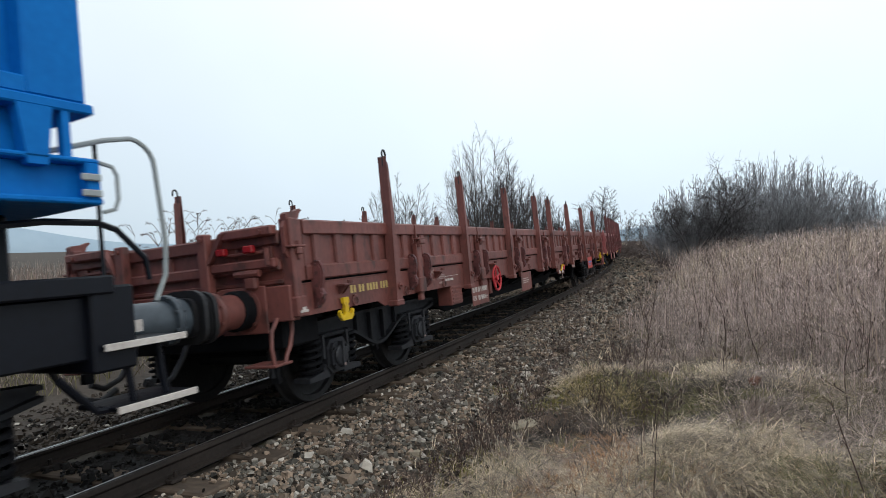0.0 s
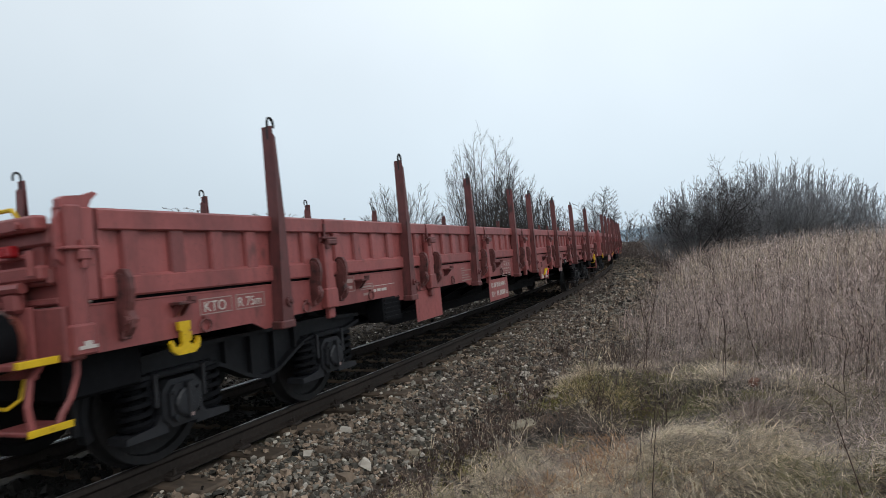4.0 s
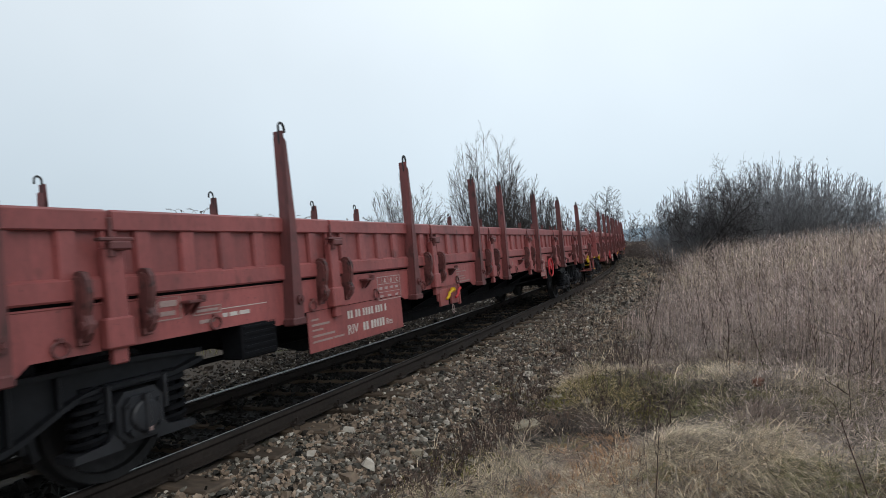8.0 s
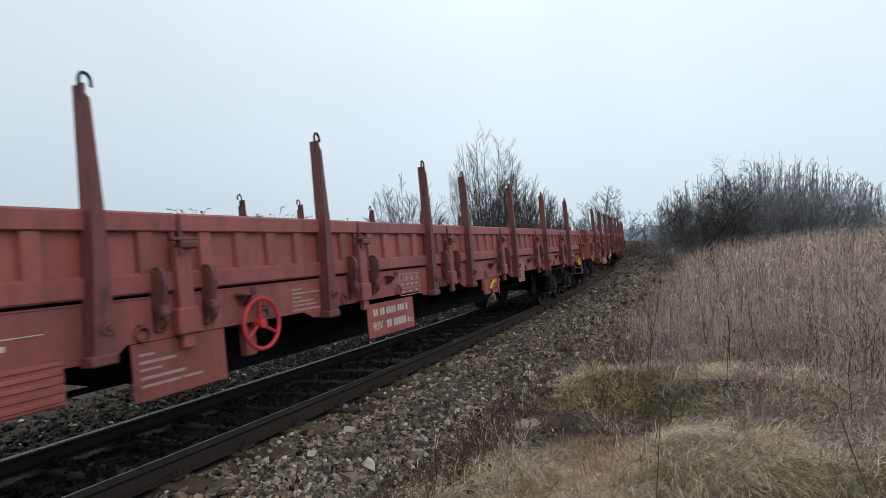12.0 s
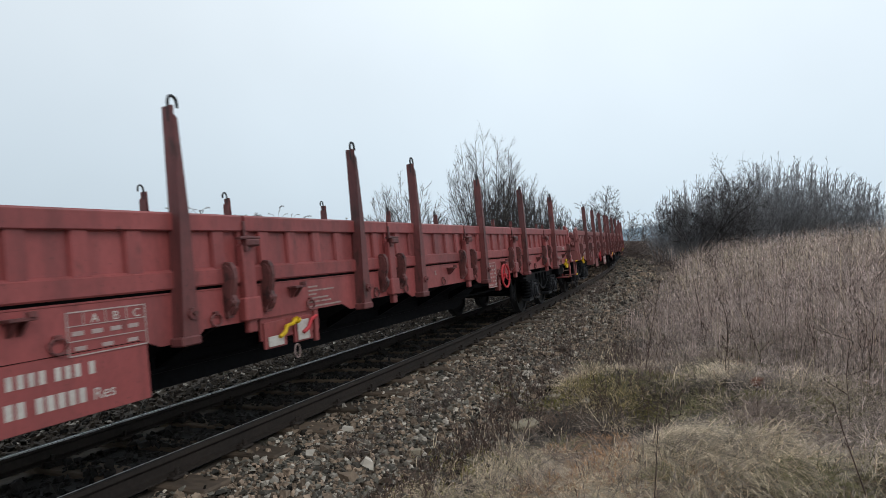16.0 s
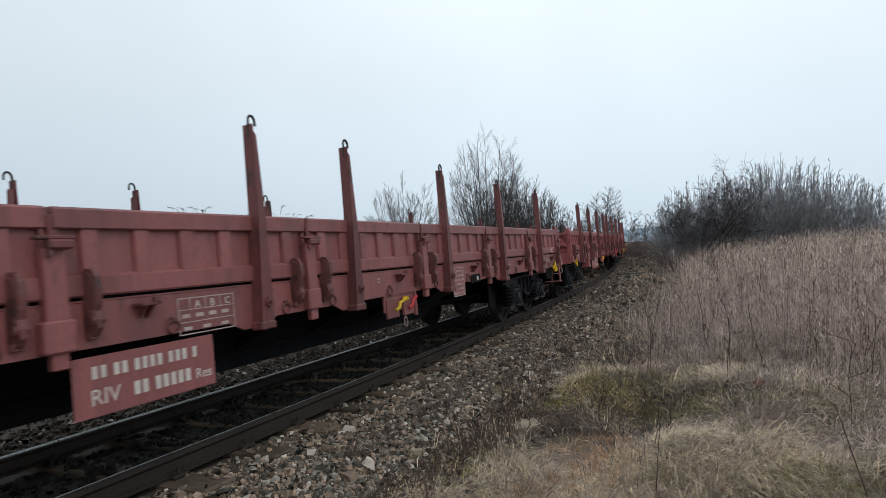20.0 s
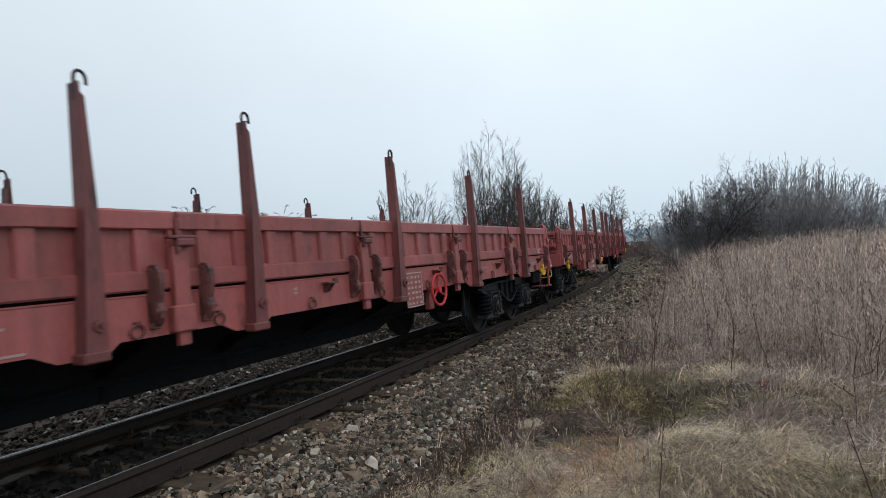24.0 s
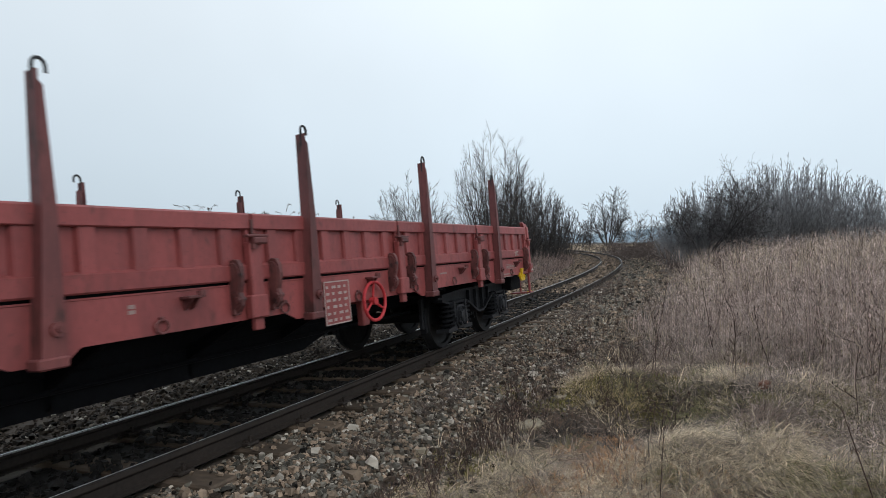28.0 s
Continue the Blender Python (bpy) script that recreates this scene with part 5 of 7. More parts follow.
        part("step_hanger", g.mesh("step_hanger", LOCOBLACK, True), w, q)
    g = Geo()
    for x in (8.0, 5.2):
        g.box(x - 0.6, x + 0.6, -1.2, 1.2, 0.66, 0.80, 0.02)
    part("brake_gear", g.mesh("brake_gear", LOCOBLACK), w)
    part("draw_hook", got("draw_hook", g_drawhook, BLACK), w)
    part("coupling", got("coupling", g_coupling, BLACK), w)
    part("brake_hose", got("brake_hose", g_hose(-0.32), RUBBER, True), w)
    for x in (7.55, -3.4):
        bogie(w, x, 0)
    return w


LOCO = locomotive()


# ---- plants ----
def strands(name, x, y, ln, az, rise, droop, width, material, label, seed, category="grass", base=0.0):
    """Thin blades: each leaves the ground at the bearing az and the slope rise, and droops; two tapering strips."""
    rng = np.random.default_rng(seed)
    n = len(x)
    g0 = height(x, y)
    base = np.broadcast_to(base, n)
    turn_ = az + np.pi / 2 + rng.normal(0, 0.7, n)
    wx, wy = np.cos(turn_) * width / 2, np.sin(turn_) * width / 2
    co = np.empty((n, 6, 3))
    cr, sr = np.cos(rise), np.sin(rise)
    kink = rng.normal(0, 0.25, n)
    for i, (f, w) in enumerate(((0.0, 1.0), (0.55, 0.85), (1.0, 0.15))):
        a = az + kink * f
        px, py = x + np.cos(a) * ln * cr * f, y + np.sin(a) * ln * cr * f
        pz = g0 + base + ln * (sr * f - droop * f * f)
        pz = np.maximum(pz, g0 + base - 0.03 + 0.05 * f)
        co[:, 2 * i] = np.stack([px - wx * w, py - wy * w, pz], -1)
        co[:, 2 * i + 1] = np.stack([px + wx * w, py + wy * w, pz], -1)
    q = np.array([(0, 1, 3, 2), (2, 3, 5, 4)])
    f = (np.arange(n)[:, None, None] * 6 + q[None]).reshape(-1, 4)
    return tagged(new(name, bulk(name, co.reshape(-1, 3), f, material)), label, category, kind="stuff")


def scatter(n, r0, r1, a0, a1, seed, power=1.0):
    """Points by distance and bearing from the standpoint, closer ones denser."""
    rng = np.random.default_rng(seed)
    r = r0 * (r1 / r0) ** (rng.random(n) ** power)
    a = np.radians(rng.uniform(a0, a1, n))
    return r * np.sin(a), r * np.cos(a), rng


def tufts(count, each, r0, r1, a0, a1, seed, radius, keep):
    """Tussocks: centres that keep() likes, and points round them with the bearing outwards."""
    cx, cy, rng = scatter(count, r0, r1, a0, a1, seed)
    ok = keep(cx, cy, rng)
    cx, cy = cx[ok], cy[ok]
    m = len(cx)
    size = rng.uniform(0.6, 1.35, m)
    k = np.repeat(np.arange(m), each)
    a = rng.uniform(0, 2 * np.pi, len(k))
    r = radius * np.sqrt(rng.random(len(k))) * size[k]
    lean = rng.uniform(0, 2 * np.pi, m)
    az = a + 0.5 * np.sin(lean[k] - a) + rng.normal(0, 0.35, len(k))
    return cx[k] + r * np.cos(a), cy[k] + r * np.sin(a), az, r / radius, size[k], rng


# the flattened thatch of the foreground, then tussocks on it
def bare(x, y):
    """True where the soil lies open: a hollow and small scattered gaps."""
    return (((x - 1.8) / 0.7) ** 2 + ((y - 5.45) / 0.36) ** 2 < 1) | (((x - 1.2) / 0.6) ** 2 + ((y - 5.6) / 0.4) ** 2 < 1) | ((wave(x * 2.1 + 2, y * 2.1 + 1) < -0.72) & (y > 5.2)) | ((((x - 0.75) / 0.55) ** 2 + ((y - 6.2) / 0.8) ** 2) < 1)


def on_bank(edge):
    def keep(x, y, rng):
        lat, _ = lateral(x, y)
        return (lat > edge + 0.35 * wave(x, y, 1.3)) & ~(bare(x, y) & (rng.random(len(x)) < 0.85))
    return keep


def matted(n, r0, r1, a0, a1, seed, edge, thin_out, lengths, rise, width, material, label, name="dry_grass"):
    """Blades that lie flat in swirls."""
    x, y, rng = scatter(n, r0, r1, a0, a1, seed)
    lat, al = lateral(x, y)
    ok = (lat > edge - 0.2 * np.clip(5.4 - y, 0, 1) + 0.22 * wave(x, y, 1.7) + 0.12 * wave(x, y, 5.0)) & ~(bare(x, y) & (rng.random(n) < 0.8)) & (rng.random(n) < np.where(np.hypot(x, y) > 5.6, thin_out, 1.0))
    # straw on the crowns, dark litter in the gaps to imitate their shade
    if material is STRAW:
        ok &= clump(x, y) + rng.normal(0, 0.35, n) > -0.25
    elif material is LITTER:
        ok &= clump(x, y) + rng.normal(0, 0.25, n) < -0.05
    x, y = x[ok], y[ok]
    flow = 3.0 * wave(x, y, 1.5) + 1.5 * wave(x + 3, y, 4.0) + rng.normal(0, 0.55, len(x))
    strands(name, x, y, rng.uniform(*lengths, len(x)), flow, rng.uniform(*rise, len(x)), 0.35, width, material, label, seed + 1)


matted(80000, 1.5, 11, -45, 62, 11, 2.62, 0.3, (0.10, 0.34), (0.05, 0.5), 0.0056, STRAW, "flattened pale straw covering the ground")
matted(26000, 1.8, 11, -40, 62, 61, 2.6, 1.0, (0.08, 0.28), (0.02, 0.7), 0.0044, DULLGRASS, "greyish brown blades matted into the straw")
matted(44000, 2.6, 14, -30, 62, 63, 2.3, 1.0, (0.03, 0.14), (0.0, 0.6), 0.0060, LITTER, "rotting litter that also stands for the shade between the tussocks", "leaf_litter")
x, y, az, rr, sz, rng = tufts(700, 60, 1.7, 8.5, -40, 60, 15, 0.15, on_bank(2.75))
strands("grass_tussock", x, y, rng.uniform(0.14, 0.36, len(x)) * sz, az, 1.25 - 0.9 * rr + rng.normal(0, 0.25, len(x)), rng.uniform(0.4, 1.0, len(x)), 0.0040, STRAW, "drooping tussocks of dead grass", 16)
x, y, az, rr, sz, rng = tufts(700, 55, 3.0, 12, -25, 60, 17, 0.17, on_bank(2.6))
strands("grass_tussock", x, y, rng.uniform(0.14, 0.38, len(x)) * sz, az, 1.25 - 0.8 * rr + rng.normal(0, 0.25, len(x)), rng.uniform(0.3, 0.9, len(x)), 0.0040, DULLGRASS, "greyish brown tussocks of dead grass", 18)
x, y, az, rr, sz, rng = tufts(170, 60, 2.0, 11, -30, 60, 19, 0.15, on_bank(2.6))
strands("green_grass", x, y, rng.uniform(0.12, 0.28, len(x)) * sz, az, 1.3 - 0.7 * rr, rng.uniform(0.3, 0.7, len(x)), 0.0045, GREENGRASS, "tufts of green grass among dead straw", 20)
x, y, az, rr, sz, rng = tufts(90, 90, 2.6, 8, -15, 45, 37, 0.2, on_bank(2.7))
strands("rust_grass", x, y, rng.uniform(0.10, 0.24, len(x)) * sz, az, 1.2 - 0.9 * rr, rng.uniform(0.5, 1.0, len(x)), 0.0042, RUSTGRASS, "tufts of rust-coloured dead grass", 38)


# the same thatch all round the standpoint and on the bank behind it
rng = np.random.default_rng(171)
x, y = rng.uniform(-6, 8, 40000), rng.uniform(-8, 5, 40000)
lat, al = lateral(x, y)
r, brg = np.hypot(x, y), np.degrees(np.arctan2(x, y))
ok = (lat > 2.7 + 0.3 * wave(x, y, 1.7)) & ((r < 1.75) | (np.abs(brg) > 44))
x, y = x[ok], y[ok]
strands("dry_grass", x, y, rng.uniform(0.12, 0.36, len(x)), 3.0 * wave(x, y, 1.5) + rng.normal(0, 0.6, len(x)), rng.uniform(0.05, 0.6, len(x)), 0.35, 0.011, STRAW, "flattened straw on the bank", 172)
x, y = rng.uniform(2, 22, 16000), rng.uniform(-16, 12, 16000)
lat, al = lateral(x, y)
ok = (lat > 6.5 + 0.8 * wave(x, y, 0.9)) & (np.degrees(np.arctan2(x, y)) > 48)
x, y = x[ok], y[ok]
strands("tall_grass", x, y, rng.uniform(0.5, 1.1, len(x)), rng.uniform(0, 6.28, len(x)), rng.uniform(0.9, 1.5, len(x)), rng.uniform(0, 0.5, len(x)), 0.009, REED, "standing dead grass on the bank", 173)


# the verge: litter, thin tufts and moss between the ballast and the grass, thinning out towards the stones
def verge(n, lo, hi, s0, s1, seed):
    rng = np.random.default_rng(seed)
    s = s0 + (s1 - s0) * rng.random(n) ** 1.7
    lat = hi - (hi - lo) * rng.random(n) ** 1.6
    h = np.interp(s, TS, TH)
    return np.interp(s, TS, TX) + lat * np.cos(h), np.interp(s, TS, TY) - lat * np.sin(h), s, rng


x, y, s, rng = verge(9000, 2.2, 3.9, -1, 45, 71)
strands("leaf_litter", x, y, rng.uniform(0.04, 0.13, len(x)) * (1 + s / 30), rng.uniform(0, 6.28, len(x)), rng.uniform(0, 0.5, len(x)), 0.2, 0.008 + 0.0004 * s.clip(0), LITTER, "dark rotting litter and fine twigs along the ballast", 72)
x, y, s, rng = verge(13000, 2.3, 4.2, 1, 60, 73)
ok = wave(x * 1.6, y * 1.6) + rng.normal(0, 0.35, len(x)) > -0.1
x, y, s = x[ok], y[ok], s[ok]
strands("dry_grass", x, y, rng.uniform(0.1, 0.34, len(x)), rng.uniform(0, 6.28, len(x)), rng.uniform(0.1, 1.5, len(x)), 0.4, 0.0045 + 0.0003 * s, BROWNWEED, "thin brown weeds along the foot of the ballast", 74)
x, y, s, rng = verge(9000, 2.2, 4.2, 1, 60, 75)
ok = wave(x * 2.1 + 1, y * 2.1) > 0.2
strands("dry_grass", x[ok], y[ok], rng.uniform(0.12, 0.4, ok.sum()), rng.uniform(0, 6.28, ok.sum()), rng.uniform(0.3, 1.5, ok.sum()), 0.4, 0.004 + 0.0003 * s[ok], STRAW, "pale straws along the foot of the ballast", 76)
cx, cy = np.array([1.5, 1.75, 1.3, 2.0, 0.35, 0.15, -0.1, 0.9, 2.1, 2.6, -0.35]), np.array([7.0, 6.8, 6.6, 7.3, 5.1, 4.9, 4.35, 7.1, 6.0, 6.6, 3.95])
rng = np.random.default_rng(77)
k = rng.integers(0, len(cx), 5000)
x, y = cx[k] + rng.normal(0, 0.13, 5000), cy[k] + rng.normal(0, 0.13, 5000)
strands("moss", x, y, rng.uniform(0.03, 0.09, 5000), rng.uniform(0, 6.28, 5000), rng.uniform(0.4, 1.4, 5000), 0.3, 0.007, MOSS, "yellow-green moss cushions on the verge", 78, "moss")


def tussock(places, each, radius, lengths, width, material, label, seed, name="grass_tussock"):
    """Single tussocks at known spots."""
    rng = np.random.default_rng(seed)
    cx, cy = np.array([p[0] for p in places]), np.array([p[1] for p in places])
    k = np.repeat(np.arange(len(cx)), each)
    a = rng.uniform(0, 6.28, len(k))
    r = radius * np.sqrt(rng.random(len(k)))
    strands(name, cx[k] + r * np.cos(a), cy[k] + r * np.sin(a), rng.uniform(*lengths, len(k)), a + rng.normal(0, 0.5, len(k)), 1.35 - 0.9 * r / radius + rng.normal(0, 0.2, len(k)),
            rng.uniform(0.4, 1.0, len(k)), width, material, label, seed + 1)


tussock([(1.75, 7.35), (1.62, 7.1), (1.95, 7.2), (2.1, 6.9), (3.1, 6.0), (3.0, 5.9)], 200, 0.17, (0.12, 0.32), 0.0042, STRAW, "shaggy straw tussocks on the mound", 141)
tussock([(1.9, 6.6), (2.2, 6.35), (2.45, 6.15), (2.3, 6.6), (2.0, 6.45)], 160, 0.2, (0.12, 0.3), 0.0042, GREENGRASS, "olive grass tussocks before the mound", 143)
tussock([(3.75, 6.7), (3.85, 6.6), (2.9, 5.35), (3.0, 5.3)], 260, 0.13, (0.10, 0.24), 0.0042, GREENGRASS, "small tufts of fresh green grass", 145)
tussock([(1.05, 4.35), (1.75, 3.95), (1.25, 4.45), (1.45, 4.6), (1.25, 3.95), (0.8, 4.3), (0.9, 4.05), (1.0, 4.2)], 260, 0.22, (0.12, 0.30), 0.0042, RUSTGRASS, "rust-coloured tussocks in the straw", 147)
tussock([(1.35, 6.05), (1.6, 5.75), (2.0, 5.65), (0.75, 5.9), (1.1, 5.85), (2.6, 5.75)], 260, 0.22, (0.05, 0.18), 0.0055, LITTER, "dark rotten leaves and stems in the hollow", 149, "leaf_litter")


def front(x, y):
    """Where the standing grass begins, by bearing: far off beside the track, nearer up the bank."""
    return np.interp(np.degrees(np.arctan2(x, y)), [0, 10, 18, 26, 34, 45], [12.5, 11.2, 9.6, 7.9, 6.9, 6.4])


def tall(tuft, each, r0, r1, a0, a1, seed, hmin, hmax, width, radius, material, label, ahead=0.0, mess=0.5, hang=0.0):
    """The standing dead grass on the bank; with hang, the broken blades and seed heads caught up in it."""
    def keep(cx, cy, rng):
        lat, _ = lateral(cx, cy)
        r = np.hypot(cx, cy)
        edge = 3.15 + 0.45 * wave(cx, cy, 0.8)
        return (lat > edge) & (r > front(cx, cy) - ahead + 0.7 * wave(cx, cy, 0.9) + rng.normal(0, 0.6, len(cx))) & (rng.random(len(cx)) < np.clip((lat - edge) / 2.0 + 0.35, 0, 1)) & (wave(cx * 1.1 + 4, cy * 1.1) + rng.normal(0, 0.35, len(cx)) > -0.75)
    x, y, az, rr, sz, rng = tufts(tuft, each, r0, r1, a0, a1, seed, radius, keep)
    lat, _ = lateral(x, y)
    r = np.hypot(x, y)
    n = len(x)
    grown = np.clip(0.45 + (lat - 3.0) / 5.0, 0.4, 1.0) * np.clip((r - front(x, y) + 2.6) / 4.2, 0.32, 1) * (1 + 0.12 * wave(x, y, 2.2))
    h = rng.uniform(hmin, hmax, n) * grown
    if hang:
        strands("tall_grass", x, y, h, rng.uniform(0, 6.28, n), rng.uniform(-0.6, 1.3, n), rng.uniform(0.1, 0.8, n), width, material, label, seed + 1, base=rng.uniform(0.05, 1.0, n) ** 0.8 * hang * grown)
    else:
        strands("tall_grass", x, y, h * (0.75 + 0.25 * sz), az, np.clip(1.5 - 0.4 * rr + rng.normal(0, mess, n), 0.3, 1.57), rng.uniform(0.0, 0.65, n), width, material, label, seed + 1)


STANDING = "standing dead brown grass on the bank"
BENT = "bent blades and seed heads in the standing grass"
tall(2600, 9, 5.5, 15, 0, 50, 21, 0.5, 1.15, 0.0034, 0.24, REED, STANDING)
tall(3000, 8, 12, 34, 4, 50, 23, 0.6, 1.2, 0.0065, 0.3, REED, STANDING)
tall(2400, 8, 32, 120, 8, 50, 25, 0.7, 1.2, 0.022, 0.5, REED, STANDING)
tall(4600, 13, 5.5, 16, 0, 50, 121, 0.06, 0.26, 0.0058, 0.32, REED, BENT, hang=1.0)
tall(4800, 11, 13, 40, 4, 50, 123, 0.1, 0.32, 0.011, 0.4, REED, BENT, hang=1.05)
tall(2000, 10, 13, 45, 4, 50, 124, 0.08, 0.24, 0.012, 0.4, BROWNWEED, "brown seed heads in the standing grass", hang=1.1)
tall(1500, 11, 7, 20, 0, 50, 126, 0.05, 0.2, 0.006, 0.3, BROWNWEED, "brown seed heads in the standing grass", hang=1.0)
tall(2400, 13, 4.6, 13, 0, 50, 129, 0.18, 0.5, 0.0046, 0.3, REED, "tangled broken blades in front of the standing grass", 2.4, hang=0.45)
tall(1100, 13, 4.6, 13, 0, 50, 130, 0.15, 0.45, 0.0046, 0.3, DULLGRASS, "tangled greyish blades before the standing grass", 3.0, hang=0.35)
tall(500, 13, 4.6, 12, 0, 50, 131, 0.15, 0.4, 0.005, 0.2, GREENGRASS, "greenish blades in the tangle", 2.6, hang=0.3)
tall(1300, 12, 6.0, 26, 2, 50, 125, 0.04, 0.13, 0.008, 0.25, LITTER, "small dark seed heads in the standing grass", hang=0.95)
tall(600, 8, 7.0, 30, 6, 50, 27, 0.7, 1.3, 0.005, 0.2, STRAW, "pale yellow stalks among the brown grass", -1.0, 0.3)
tall(1500, 7, 16, 60, 22, 50, 127, 0.8, 1.25, 0.010, 0.3, STRAW, "pale yellow stalks on top of the bank", -6, 0.3)
tall(900, 12, 5.4, 14, 0, 50, 29, 0.3, 0.7, 0.005, 0.22, DULLGRASS, "low greyish grass at the edge of the tall grass", 1.5, 0.5)
tall(1300, 7, 14, 40, 5, 50, 39, 0.6, 1.0, 0.008, 0.25, DULLGRASS, "dull undergrowth among the tall grass", 0.0, 0.45)


def shag(count, each, r0, r1, a0, a1, seed, radius, lengths, material, label, lift=0.12):
    """Old tussocks: long blades that arch over to one side and hang down from the crown."""
    def keep(x, y, rng):
        lat, _ = lateral(x, y)
        return (lat > 3.3) & ~bare(x, y) & (np.hypot(x, y) < front(x, y) + 0.5) & ((clump(x, y) > -0.1) != (material is LITTER)) & (((x - 2.0) / 0.95) ** 2 + ((y - 6.0) / 1.5) ** 2 > 1)
    x, y, az, rr, sz, rng = tufts(count, each, r0, r1, a0, a1, seed, radius, keep)
    n = len(x)
    flow = 2.2 * wave(x, y, 0.9) - 1.2
    az = np.arctan2(np.sin(az) * 0.75 + np.sin(flow), np.cos(az) * 0.75 + np.cos(flow)) + rng.normal(0, 0.45, n)
    strands("grass_tussock", x, y, rng.uniform(*lengths, n) * sz, az, 0.75 - 0.3 * rr + rng.normal(0, 0.3, n), rng.uniform(0.5, 1.0, n), 0.0036, material, label, seed + 1, base=lift * sz * (1 - rr * rr).clip(0) * rng.uniform(0.4, 1.0, n))


shag(26, 330, 4.6, 10.5, 12, 46, 301, 0.30, (0.22, 0.55), STRAW, "tussocks of long bleached blades lying over", 0.2)
shag(44, 260, 3.6, 10.0, 8, 46, 303, 0.26, (0.2, 0.5), DULLGRASS, "greyish tussocks of long dead blades lying over")
shag(50, 280, 3.2, 8.5, 8, 46, 305, 0.26, (0.18, 0.42), STRAW, "straw-coloured tussocks lying over")
shag(24, 260, 4.0, 9.5, 12, 44, 307, 0.2, (0.15, 0.36), GREENGRASS, "tussocks with grey-green blades left in them")
# dark blades in the gaps: shade between the tussocks given as colour
shag(70, 170, 3.6, 9.5, 10, 44, 309, 0.22, (0.08, 0.24), LITTER, "dark dead grass that stands for the shade between the tussocks", 0.03)
shag(60, 220, 5.2, 11.0, 10, 44, 311, 0.28, (0.15, 0.45), BROWNWEED, "brown dead stems fallen over between the tussocks", 0.15)
# the mound: straw on its back, fallen red-brown stems on its far side, stems at its foot blackened for the hollows'
# shade
tussock([(1.62, 7.0), (1.72, 6.85), (1.55, 6.8), (1.7, 6.6), (1.6, 6.4), (1.8, 6.45), (1.95, 6.3), (2.1, 6.2), (1.85, 6.1), (2.05, 6.5)], 150, 0.2, (0.1, 0.26), 0.0042, MOUNDGRASS, "tan and olive grass over the back of the mound", 331)
tussock([(1.85, 7.15), (1.9, 7.1), (1.83, 7.2)], 150, 0.10, (0.2, 0.42), 0.004, STRAW, "upright straw tuft on top of the mound", 333)
tussock([(2.35, 6.7), (2.6, 6.5), (2.5, 6.9), (2.75, 6.75)], 170, 0.27, (0.15, 0.42), 0.0042, BROWNWEED, "red-brown fallen stems behind the mound", 335, "dry_grass")
tussock([(2.4, 5.6), (2.55, 5.55), (2.3, 5.75), (2.65, 5.75)], 210, 0.18, (0.18, 0.4), 0.0042, GREENGRASS, "olive-green tussock at the edge of the hollow", 337)
tussock([(2.0, 5.55), (1.8, 5.6), (1.55, 5.65), (2.1, 7.0), (1.4, 5.5), (1.1, 5.6), (1.25, 5.75), (1.95, 5.4), (1.65, 5.45)], 260, 0.26, (0.04, 0.16), 0.0055, SHADESTEM, "dead stems in the hollow with its shade in their black colour", 339, "leaf_litter")
tussock([(0.85, 4.25), (1.15, 4.15), (0.55, 4.3), (1.4, 4.3), (0.95, 4.0)], 170, 0.3, (0.14, 0.36), 0.0042, STRAW, "golden straw heaped by the wind", 341)
matted(24000, 3.1, 5.2, -12, 26, 343, 2.62, 1.0, (0.10, 0.34), (0.05, 0.45), 0.0048, STRAW, "flattened pale straw covering the ground")
# dark branching stalks that stand in the grass
stalks = []
rngs = random.Random(77)
spots = []
for i in range(110):
    b, r = rngs.uniform(9, 44), 6.3 * (26 / 6.3) ** rngs.random()
    spots.append((r * math.sin(radians(b)), r * math.cos(radians(b)), rngs.uniform(0.55, 1.25) * min(1, (r - 3) / 5)))
spots += [(1.68, 4.60, 0.42), (3.16, 4.50, 0.72), (2.0, 5.1, 0.3), (2.9, 5.9, 0.45)]
for X, Y, hgt in spots:
    r = math.hypot(X, Y)
    l0, _ = lateral(np.array([X]), np.array([Y]))
    if l0[0] < 3.4:
        continue
    p = Vector((X, Y, float(height(np.array([X]), np.array([Y]))[0])))
    d = Vector((rngs.gauss(0, 0.16), rngs.gauss(0, 0.16), 1)).normalized()
    for k in range(5):
        q = p + d * hgt / 5
        stalks.append((p, q, 0.0026 + 0.00009 * r, 0.0022 + 0.00008 * r, 0, 0))
        d = (d + Vector((rngs.gauss(0, 0.1), rngs.gauss(0, 0.1), 0))).normalized()
        p = q
        if k >= 1:
            for _ in range(2):
                e = p + Vector((rngs.gauss(0, 0.06), rngs.gauss(0, 0.06), rngs.uniform(0.03, 0.12)))
                stalks.append((p, e, 0.0016 + 0.00008 * r, 0.0013 + 0.00008 * r, 0, 0))
                stalks.append((e, e + Vector((0, 0, 0.02)), 0.005 + 0.00016 * r, 0.004, 0, 0))
